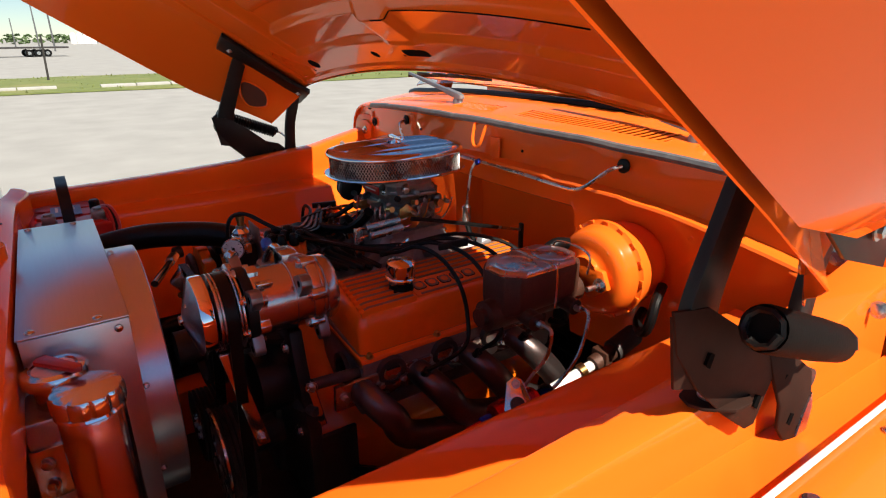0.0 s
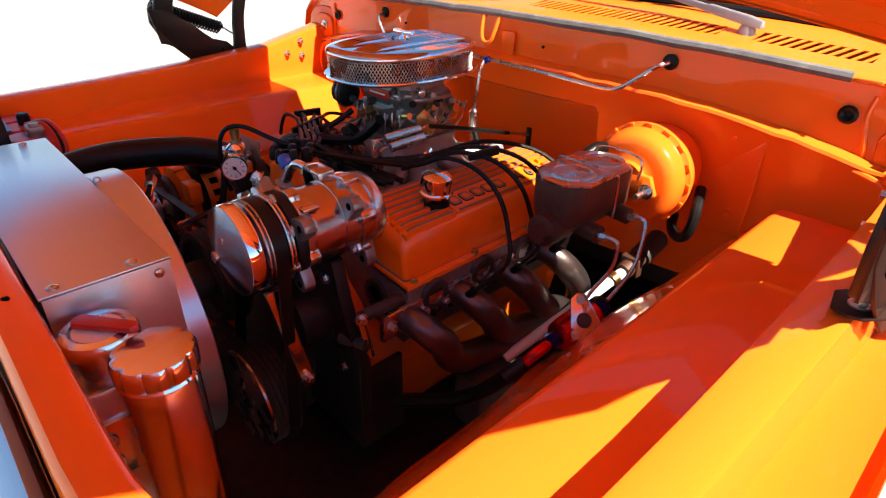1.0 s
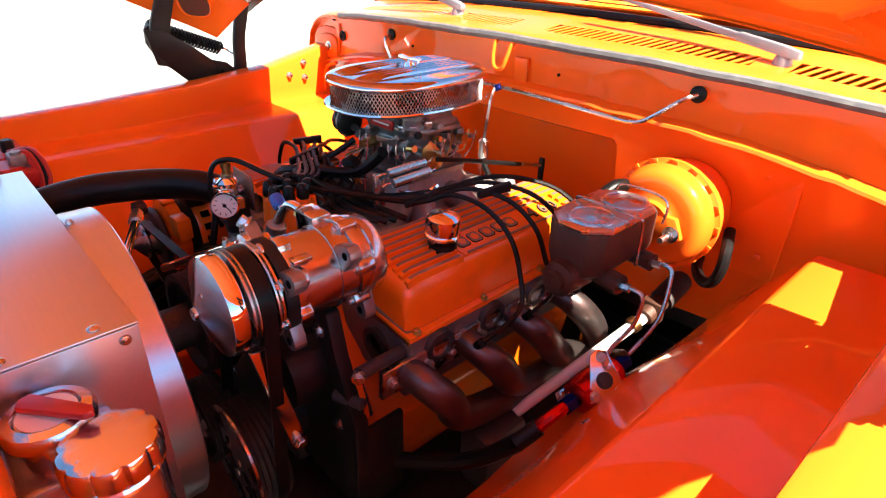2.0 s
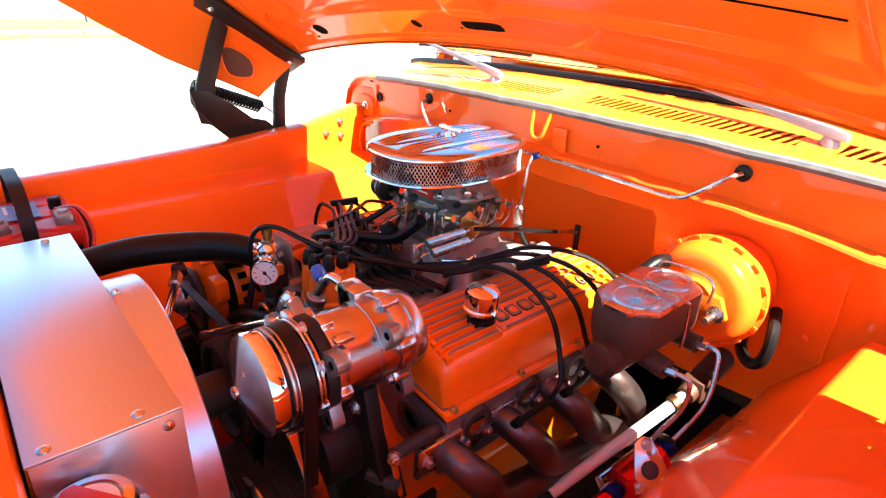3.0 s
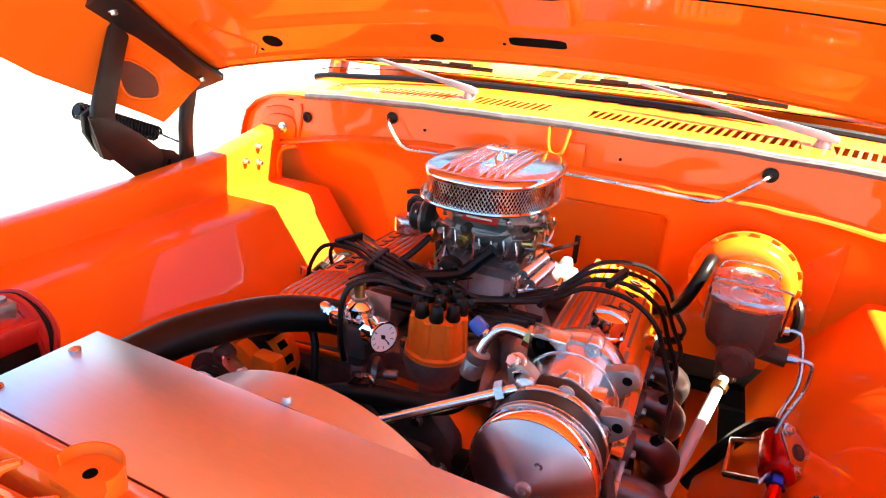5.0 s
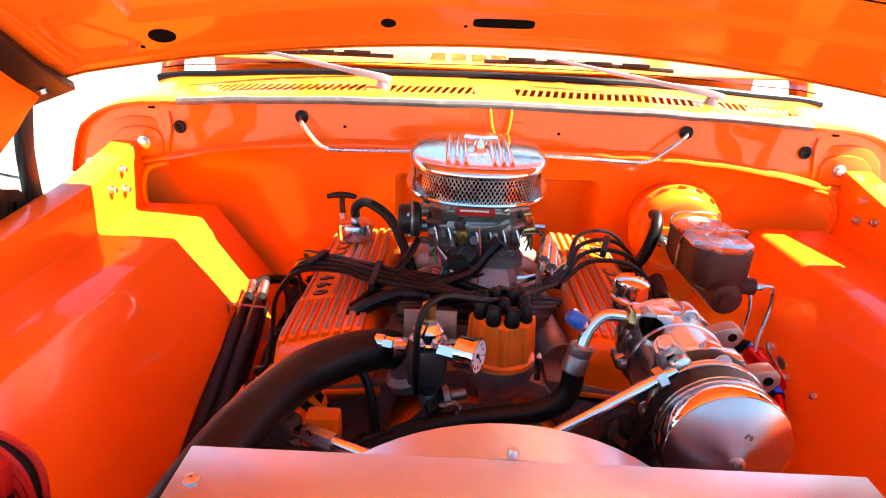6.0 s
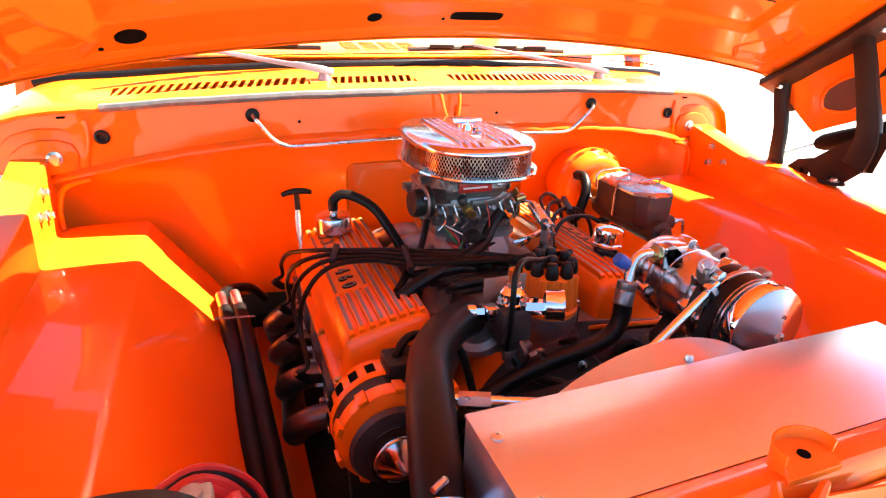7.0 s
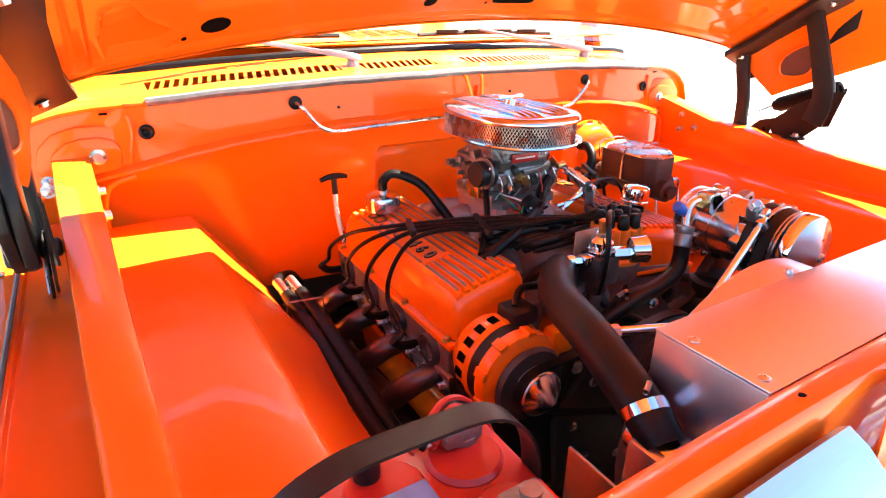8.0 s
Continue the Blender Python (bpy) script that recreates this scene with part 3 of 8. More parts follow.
def inner_fender(s):
    ys = [0.05, 0.0, -0.05, -0.1, -0.134, -0.18, -0.22, -0.26, -0.3, -0.35, -0.39, -0.45, -0.5, -0.55, -0.6, -0.65, -0.7, -0.75, -0.8, -0.85, -0.9, -0.955]
    rows = []
    for y in ys:
        z = curve(y, RAIL)
        # the wheelhouse swells gently in the middle
        b = 0.018 * math.exp(-((y + 0.28) / 0.10) ** 2)
        xi, xo = curve(y, RAIL_IN), curve(y, RAIL_OUT)
        low = 0.062 * ease(-y, 0.10, 0.22) * ease(y, -0.80, -0.60) if s > 0 else 0.0
        sec = [(0.455 - b - low, 0.645 - low), (0.462 - b, 0.66), (0.496 - b, 0.735), (0.552 - b, 0.81), (0.600, 0.877), (0.604, 0.882), (0.611, 0.885), (0.68, 0.886), (xi - 0.007, 0.885), (xi + 0.001, 0.887), (xi + 0.003, 0.893),
               (xi + 0.0015, 0.92), (xi, z - 0.006), (xi + 0.0015, z - 0.0015), (xi + 0.006, z), (xo - 0.006, z), (xo - 0.0015, z - 0.0015), (xo, z - 0.006), (xo + 0.006, 0.893)]
        rows.append([(s * x, y, zz + 0.0008 * noise.noise(Vector((x * 6, y * 6, s)))) for x, zz in sec])
    if s > 0:
        rows = [list(reversed(r)) for r in rows]
    panel = part("inner_fender", Geo().plate(rows, 0.002), M_PAINT, car)
    for y, z in ((-0.042, 0.985), (-0.041, 0.943), (-0.09, 0.955)):
        part("bolt", Geo().bolt((s * (curve(y, RAIL_IN) + 0.001), y, z), (-s, 0, 0.0), 0.0065, 0.012), M_STEEL, panel)
    for y in (0.035, -0.02):
        part("bolt", Geo().bolt((s * 0.826, y, 0.99), (0, -1, 0.2), 0.008, 0.008), M_STEEL, panel)


def fender(s):
    ys = [0.10, 0.0, -0.1, -0.2, -0.4, -0.6, -0.8, -0.95, -1.05, -1.13]
    rows = []
    for y in ys:
        z = 0.906
        sec = [(curve(y, RAIL_OUT) + 0.006, 0.893), (0.868, 0.893), (0.872, 0.895), (0.874, z - 0.003), (0.878, z), (0.91, z + 0.002), (0.945, z - 0.004), (0.965, z - 0.02), (0.975, z - 0.05), (0.98, z - 0.10), (0.985, 0.70), (0.98, 0.5)]
        rows.append([(s * x, y, zz) for x, zz in sec])
    if s > 0:
        rows = [list(reversed(r)) for r in rows]
    f = part("fender", Geo().plate(rows, 0.002), M_PAINT, car)
    # pale rubber bumper strip and flange bolts
    part("edge_strip", Geo().tube([(s * 0.880, 0.02, 0.910), (s * 0.880, -0.4, 0.910), (s * 0.880, -0.9, 0.910)], 0.0034, 8), M_WHITE if s > 0 else M_GASKET, f)
    for y in (-0.15, -0.33, -0.47, -0.627, -0.8):
        part("flange_bolt", Geo().lathe((s * 0.906, y, 0.9075), (0, 0, 1), [(0.010, 0), (0.010, 0.002), (0.006, 0.003), (0.006, 0.005), (0.003, 0.005)], 18), M_STEEL, f)


def hood_z(x, d):
    """Height of the hood's underside at d metres forward of its rear edge."""
    a = abs(x)
    return 1.262 + 0.62 * d - 0.13 * a * a - 0.35 * max(0.0, a - 0.72) ** 1.5 + 0.05 * d * a * a


CORNER = [(0.703, 0.119), (0.673, 0.129), (0.651, 0.090), (0.602, 0.045), (0.629, 0.022), (0.706, 0.024), (0.713, 0.065)]


def inside(a, d, outline):
    """Distance within an outline (positive inside), for pressed panels."""
    best, odd = 1e9, False
    for (x0, y0), (x1, y1) in zip(outline, outline[1:] + outline[:1]):
        k = min(1.0, max(0.0, ((a - x0) * (x1 - x0) + (d - y0) * (y1 - y0)) / ((x1 - x0) ** 2 + (y1 - y0) ** 2)))
        best = min(best, math.hypot(a - x0 - k * (x1 - x0), d - y0 - k * (y1 - y0)))
        if (y0 > d) != (y1 > d) and a < (x1 - x0) * (d - y0) / (y1 - y0) + x0:
            odd = not odd
    return best if odd else -best


def relief(x, d):
    """The pressed inner frame: a hemmed rear band, a crease up to the trays, a channel and a three-sided panel in each corner."""
    a = abs(x)
    crease = 0.011 * ease(d, 0.084, 0.096) * (1 - ease(a, 0.565, 0.59))
    tray = 0.020 * ease(d, 0.158, 0.166) * (1 - ease(a, 0.555, 0.575))
    ridge = -0.010 * math.exp(-((d - 0.235) / 0.02) ** 4) * (1 - ease(a, 0.54, 0.56))
    inner = 0.02 * ease(d, 0.285, 0.295) * (1 - ease(a, 0.50, 0.515))
    boss = -0.016 * (1 - ease(a, 0.05, 0.075)) * (1 - ease(abs(d - 0.125), 0.03, 0.05))
    corner = 0.0
    if 0.58 < a < 0.73 and d < 0.15:
        w = inside(a, d, CORNER)
        corner = 0.008 * ease(w, -0.002, 0.006) - 0.004 * math.exp(-((w - 0.0) / 0.003) ** 2)
        corner -= 0.006 * math.exp(-((d - 0.0935 - 0.28 * (0.675 - a)) / 0.005) ** 2) * ease(w, 0.002, 0.008)
    channel = 0.009 * (1 - ease(abs(a - 0.736), 0.007, 0.013)) * ease(d, 0.006, 0.016)
    lip = -0.005 * (1 - ease(d, 0.015, 0.018))
    return crease + tray + ridge + inner + boss + corner + channel + lip


def hood():
    ds = [0.003 * i for i in range(58)] + [0.174 + 0.0045 * i for i in range(31)] + [0.35, 0.42, 0.5, 0.6, 0.7, 0.8, 0.9, 1.0, 1.06]
    half = [0.01 * i for i in range(50)] + [0.5 + 0.005 * i for i in range(16)] + [0.58 + 0.0025 * i for i in range(73)] + [0.765 + 0.005 * i for i in range(8)]
    xs = [-x for x in reversed(half[1:])] + half
    rows = [[(x, -0.15 - d, hood_z(x, d) + relief(x, d)) for x in xs] for d in ds]
    panel = part("hood", Geo().plate(rows, 0.0015), M_PAINT, car, "raised orange hood")
    # outer skin with the deep rolled sides
    rings = []
    for d in (-0.008, 0.0, 0.03, 0.08, 0.15, 0.25, 0.4, 0.6, 0.8, 1.0, 1.07):
        half = [(0.80, 0.0), (0.83, -0.018), (0.86, -0.06), (0.872, -0.11), (0.884, -0.150), (0.889, -0.165), (0.897, -0.164), (0.938, -0.122), (0.978, -0.074), (0.992, -0.028), (0.965, 0.012), (0.87, 0.045), (0.78, 0.06), (0.5, 0.062), (0.2, 0.062), (0.0, 0.062)]
        ring = []
        for n, (x, dz) in enumerate(half):
            k = ease(x, 0.855, 0.915) * (1 if dz < 0.02 else ease(0.06 - dz, 0, 0.06))
            dd = d + (0.085 * k if n > 5 else 0.11 * max(0.0, -dz) / 0.165) * max(0.0, 1 - max(0, d) / 0.5)
            base = hood_z(min(x, 0.83), dd) if x > 0.75 else hood_z(x, dd)
            wide = 0.26 + 1.20 * ease(dd, 0.06, 0.36)
            deep = 1 + 0.20 * ease(dd, 0.08, 0.36) if dz < -0.02 else 1
            if n >= 6 and x > 0.89:
                wide, dz = max(wide, 0.9), dz * curve(dd, [(0.0, 0.20), (0.124, 0.42), (0.256, 0.72), (0.36, 0.92), (0.42, 1.0)])
            out = 0.80 + (min(x, 0.897) - 0.80) * wide + max(0.0, x - 0.897) * min(wide, 1.0)
            ring.append((out if x > 0.80 else x, -0.15 - dd, base + dz * deep))
        rings.append([(-x, y, z) for x, y, z in ring] + [p for p in reversed(ring[:-1])])
    g = Geo()
    k = len(rings[0])
    for a, b in ((0, 6), (6, k - 6), (k - 6, k)):
        g.plate([r[a:b] for r in rings], -0.0015)
    part("hood_skin", g, M_PAINT, panel)
    # rear edge rolled over between skin and frame
    xs2 = [-0.80 + 1.6 * i / 60 for i in range(61)]
    edge = [[(x, -0.15 + dy, hood_z(x, 0) + dz) for x in xs2] for dy, dz in ((0.0, -0.008), (0.006, -0.004), (0.008, 0.01), (0.008, 0.056))]
    part("hood_rear_edge", Geo().plate(edge, 0.0015), M_PAINT, panel)
    # oval holes and the long slot in the rear band
    def hole(x0, d0, rx, rd, n=20, power=2.0):
        ring = []
        for i in range(n):
            a = 2 * math.pi * i / n
            cx, cy = math.cos(a), math.sin(a)
            x = x0 + rx * math.copysign(abs(cx) ** (2 / power), cx)
            d = d0 + rd * math.copysign(abs(cy) ** (2 / power), cy)
            ring.append((x, d))
        lo = [(x, -0.15 - d, hood_z(x, d) + relief(x, d) - 0.0008) for x, d in ring]
        up = [(x, -0.15 - d, hood_z(x, d) + relief(x, d) + 0.006) for x, d in ring]
        part("hood_hole", Geo().rings([lo, up]), M_HOLE, panel)
    for x, d, rx, rd, p in ((-0.556, 0.050, 0.022, 0.0165, 2), (-0.191, 0.047, 0.0125, 0.0105, 2), (-0.008, 0.049, 0.049, 0.0105, 5), (-0.60, 0.03, 0.004, 0.004, 2), (-0.068, 0.040, 0.003, 0.003, 2)):
        hole(x, d, rx, rd, power=p)
    # black strip painting the shadow line of the gap between the pressed frame and skin
    x0, x1, n = 0.0, 0.56, 30
    g = Geo().plate([[(x0 + (x1 - x0) * i / n, -0.15 - d, hood_z(x0 + (x1 - x0) * i / n, d) + relief(x0 + (x1 - x0) * i / n, 0.154) - 0.0012 + e) for i in range(n + 1)] for d, e in ((0.1555, 0.0), (0.1575, 0.0))], 0.002)
    part("frame_gap_shade", g, M_HOLE, panel)
    # pockets in the deep sides
    def side(s, dd, dz):
        xh = float(np.interp(-dz, [0.018, 0.06, 0.11, 0.15, 0.165], [0.83, 0.86, 0.872, 0.884, 0.889]))
        wide = 0.26 + 1.20 * ease(dd, 0.06, 0.36)
        return Vector((s * (0.80 + (xh - 0.80) * wide), -0.15 - dd, hood_z(0.83, dd) + dz * (1 + 0.20 * ease(dd, 0.08, 0.36))))
    # dark brown stands in for shade inside the pockets, which are shallow plugs
    m_pocket_shade = material("brown_pocket_shade", (0.10, 0.022, 0.006), 0.6, 0, grain=0.3, grain_scale=30, bump=0.2)
    out = [(0.115, -0.072), (0.135, -0.066), (0.165, -0.068), (0.182, -0.082), (0.184, -0.105), (0.175, -0.132), (0.160, -0.140), (0.130, -0.128), (0.113, -0.112), (0.109, -0.088)]
    for s in (-1, 1):
        ring = [side(s, a, b) for a, b in out]
        inw = Vector((-s * 1.0, 0, -0.25)).normalized()
        mid = sum(ring, Vector()) / len(ring)
        pk = part("hood_pocket", Geo().rings([[p + inw * 0.0025 for p in ring], [p + inw * 0.0032 + (mid - p) * 0.06 for p in ring], [p - inw * 0.004 + (mid - p) * 0.1 for p in ring]]), m_pocket_shade, panel)
        part("pocket_rim", Geo().tube([p + inw * 0.002 for p in ring] + [ring[0] + inw * 0.002], 0.0035, 6, 4), M_PAINT, pk)


firewall()
cowl()
cab()
for side in (-1, 1):
    inner_fender(side)
    fender(side)
hood()


def front_end():
    xs = [-0.66 + 1.32 * i / 40 for i in range(41)]
    prof = [(-0.951, 0.90), (-0.950, 0.974), (-0.953, 0.984), (-0.961, 0.990), (-0.977, 0.995), (-0.984, 0.995), (-0.989, 0.990), (-0.991, 0.980), (-0.992, 0.92), (-0.993, 0.60)]
    rows = [[(x, y + 0.02 * ease(abs(x), 0.5, 0.66), z - 0.012 * ease(abs(x), 0.3, 0.66)) for x in xs] for y, z in prof]
    bar = part("radiator_support", Geo().plate(list(reversed(rows)), 0.002), M_PAINT, car)
    for x, y in ((0.127, -0.984), (0.12, -0.974), (0.254, -0.980), (0.262, -0.970), (-0.28, -0.972), (0.19, -0.982)):
        z = 0.9948 if y < -0.976 else 0.9935
        part("small_hole", Geo().cyl((x, y, z - 0.004), (x, y, z + 0.0008), 0.0035, 10), M_HOLE, bar)
    # raised latch tab with its hole and upstanding rim
    cx, cy = -0.063, -0.975
    arc = [(cx + 0.026 * math.cos(a), cy + 0.020 * math.sin(a)) for a in [radians(-15 + 210 * i / 18) for i in range(19)]]
    flat = arc + [(cx - 0.028, -0.988), (cx + 0.028, -0.988)]
    t = part("latch_tab", Geo().rings([[(x, y, 0.990 if y > -0.984 else 0.986) for x, y in flat], [(x, y, 1.002 if y > -0.984 else 0.9955) for x, y in flat], [(cx + (x - cx) * 0.97, cy + (y - cy) * 0.97, 1.0035 if y > -0.984 else 0.9965) for x, y in flat]]), M_PAINT, bar)
    part("tab_rim", Geo().plate([[(cx + (x - cx) * k, cy + (y - cy) * k, z) for x, y in arc] for k, z in ((1.0, 0.996), (1.02, 1.006), (1.05, 1.013))], 0.0018), M_PAINT, t)
    part("tab_hole", Geo().cyl((cx, cy, 0.998), (cx, cy, 1.0042), 0.005, 18), M_HOLE, t)
    # folded latch carrier hanging from the bar's front edge
    def folded(points, faces, thick=0.002):
        """A creased sheet: corners as x, z and a depth forward of the bar."""
        verts = [Vector((x, -1.0 + dy, z)) for x, z, dy in points]
        n, edges = len(verts), {}
        out = Geo()
        for q in faces:
            for a, b in zip(q, q[1:] + q[:1]):
                edges[(a, b)] = 1
        rim = [(a, b) for a, b in edges if (b, a) not in edges]
        out.add(verts + [v + Vector((0, thick, 0)) for v in verts], [tuple(q) for q in faces] + [tuple(v + n for v in reversed(q)) for q in faces] + [(b, a, a + n, b + n) for a, b in rim])
        return out

    plate = [(-0.065, 0.968, 0.006), (0.045, 0.972, 0.004), (0.045, 0.90, 0.0), (0.0, 0.80, -0.004), (-0.11, 0.71, -0.006), (-0.32, 0.68, -0.006), (-0.30, 0.79, -0.004), (-0.14, 0.86, 0.0)]
    carrier = part("latch_carrier", folded(plate, [[0, 1, 2, 3, 7], [7, 3, 4, 6], [6, 4, 5]]), M_PAINT, car, "creased orange latch carrier sheet")
    ear = [(0.036, 0.957, -0.002), (0.055, 0.982, 0.0), (0.080, 0.995, 0.0), (0.108, 0.999, 0.0), (0.134, 0.993, 0.0), (0.146, 0.972, 0.0), (0.143, 0.945, -0.004), (0.134, 0.895, -0.016), (0.088, 0.878, -0.024), (0.045, 0.885, -0.014), (0.030, 0.915, -0.004), (0.095, 0.955, -0.013), (0.085, 0.915, -0.020)]
    part("ear", folded(ear, [[0, 1, 2, 11], [2, 3, 4, 11], [4, 5, 6, 11], [6, 12, 11], [6, 7, 8, 12], [8, 9, 12], [9, 10, 12], [10, 0, 11], [10, 11, 12]]), M_PAINT, carrier)
    crush = [(-0.215, 0.985, -0.012), (-0.158, 1.004, -0.006), (-0.142, 0.985, -0.004), (-0.147, 0.945, -0.024), (-0.189, 0.893, -0.036), (-0.072, 0.992, -0.004), (-0.004, 0.982, -0.006), (-0.060, 0.934, -0.034), (-0.134, 0.857, -0.022), (-0.171, 0.856, -0.012), (-0.262, 0.842, -0.020), (-0.250, 0.925, -0.028), (-0.085, 0.955, -0.010), (-0.020, 0.93, -0.012)]
    part("crushed_flange", folded(crush, [[0, 1, 2, 3], [2, 5, 12, 3], [5, 6, 12], [6, 13, 7], [6, 7, 12], [12, 7, 3], [3, 7, 8], [3, 8, 9, 4], [4, 9, 10], [4, 10, 11], [11, 0, 3, 4]]), M_PAINT, carrier)
    part("strut_fold", folded([(-0.012, 0.945, -0.010), (0.022, 0.955, -0.006), (0.040, 0.90, -0.006), (0.010, 0.84, -0.016), (-0.030, 0.86, -0.020)], [[0, 1, 2], [0, 2, 3], [0, 3, 4]]), M_PAINT, carrier)
    part("hooked_lip", Geo().tube([(-0.112, -0.992, 1.006), (-0.122, -1.004, 1.002), (-0.118, -1.014, 0.990), (-0.100, -1.012, 0.986), (-0.080, -1.004, 0.992), (-0.066, -0.998, 0.998)], [0.003, 0.005, 0.006, 0.006, 0.005, 0.003], 8), M_PAINT, carrier)
    part("slit", folded([(-0.011, 0.945, -0.014), (-0.003, 0.935, -0.016), (0.006, 0.910, -0.016), (-0.003, 0.922, -0.016)], [[0, 1, 2, 3]]), M_HOLE, carrier)
    for x, z, dy in ((0.052, 0.972, -0.003), (0.118, 0.962, -0.010), (0.122, 0.930, -0.016)):
        part("carrier_bolt", Geo().bolt((x, -1.0 + dy, z), (0, -1, 0.2), 0.0055, 0.006), M_STEEL, carrier)
    cond = thing("condenser", "grey finned condenser in front of the radiator", "condenser")
    part("core", Geo().box(-0.46, -0.19, -1.012, -1.004, 0.52, 0.735), M_DARK, cond)
    for k in range(14):
        part("fin", Geo().box(-0.46, -0.19, -1.018, -1.0125, 0.525 + 0.015 * k, 0.531 + 0.015 * k), M_GASKET, cond)
    # bright grille shell
    prof = ((-0.997, 0.80, 0), (-0.997, 0.945, 0), (-0.999, 0.960, 0), (-1.006, 0.966, 0), (-1.018, 0.958, 0.1), (-1.045, 0.925, 0.4), (-1.075, 0.88, 0.7), (-1.10, 0.83, 1), (-1.12, 0.78, 1))
    g = None
    for xa, xb, up in ((-0.86, -0.268, 0.016), (0.150, 0.86, 0.0)):
        half = Geo().plate([[(x, y - 0.05 * k * (1 - (x / 0.9) ** 2), z + up * ease(z, 0.85, 0.945) - 0.012 * (up > 0) * ease(abs(x), 0.3, 0.66)) for x in [xa + (xb - xa) * i / 30 for i in range(31)]] for y, z, k in reversed(prof)], 0.002)
        g = part("grille_shell", half, M_BRUSHED, car, "bright chrome grille shell")
    for k in range(7):
        z = 0.55 + 0.045 * k
        part("grille_bar", Geo().tube([(-0.62, -1.09, z), (0, -1.14, z), (0.62, -1.09, z)], 0.008, 6), M_CHROME, g)
    for s in (-1, 1):
        lamp = part("headlight", Geo().lathe((s * 0.74, -1.06, 0.72), (0, -1, 0), [(0.1, -0.04), (0.11, 0.0), (0.11, 0.05), (0.09, 0.06)], 28), M_CHROME, car)
        part("lens", Geo().lathe((s * 0.74, -1.06, 0.72), (0, -1, 0), [(0.09, 0.03), (0.07, 0.055), (0.0, 0.065)], 24), M_POLISH, lamp)
    part("bumper", Geo().tube([(-0.95, -1.1, 0.45), (-0.8, -1.2, 0.45), (0, -1.24, 0.45), (0.8, -1.2, 0.45), (0.95, -1.1, 0.45)], 0.06, 10), M_CHROME, car)
    part("front_valance", Geo().box(-0.95, 0.95, -1.1, -1.02, 0.25, 0.52), M_PAINT, car, bevel=0.02)
    part("chassis", Geo().box(-0.75, 0.75, -1.02, 3.5, 0.28, 0.34), M_DARK, car)
    for s in (-1, 1):
        part("frame_rail", Geo().box(s * 0.40 - 0.04, s * 0.40 + 0.04, -1.0, 0.3, 0.34, 0.47), M_PAINT, car, bevel=0.006)
        part("apron_front", Geo().box(s * 0.70 - 0.05, s * 0.70 + 0.05, -0.985, -0.95, 0.5, 0.935), M_PAINT, car, bevel=0.004)


front_end()


def wiper(pivot, tip, blade_a, blade_b):
    t = thing("wiper", "silver windshield wiper arm with a black blade", "wiper", "wipers")
    p, q = Vector(pivot), Vector(tip)
    d = (q - p).normalized()
    part("pivot_cap", Geo().lathe(p - Vector((0, 0, 0.03)), (0, 0, 1), [(0.013, 0), (0.014, 0.02), (0.010, 0.03), (0.002, 0.033)], 18), M_WIPER, t)
    u = d.cross(Vector((0, 0, 1))).normalized()
    arm = Geo()
    rings = []
    for k, w, h in ((-0.08, 0.009, 0.008), (0.0, 0.012, 0.010), (0.25, 0.010, 0.009), (0.27, 0.008, 0.007), (0.75, 0.007, 0.006), (1.15, 0.006, 0.004)):
        c = p + (q - p) * k + Vector((0, 0, 0.001))
        rings.append([c + u * w - Vector((0, 0, h * 0.4)), c + u * w * 0.7 + Vector((0, 0, h)), c - u * w * 0.7 + Vector((0, 0, h)), c - u * w - Vector((0, 0, h * 0.4))])
    arm.rings(rings)
    part("arm", arm, M_WIPER, t, bevel=0.0008)
    a, b = Vector(blade_a), Vector(blade_b)
    blade = part("blade", Geo().tube([a, (a + b) / 2 + Vector((0, 0.01, 0.004)), b], 0.0055, 6), M_RUBBER, t)
    for k in (0.2, 0.4, 0.6, 0.8):
        c = a + (b - a) * k
        part("claw", Geo().box(c.x - 0.03, c.x + 0.03, c.y - 0.006, c.y + 0.006, c.z + 0.004, c.z + 0.012), M_BLACK, blade, bevel=0.002)


wiper((-0.232, 0.068, 1.172), (-0.46, 0.075, 1.213), (-0.62, 0.15, 1.205), (-0.22, 0.17, 1.212))
wiper((0.465, 0.09, 1.163), (0.17, 0.112, 1.213), (-0.02, 0.16, 1.21), (0.40, 0.165, 1.205))


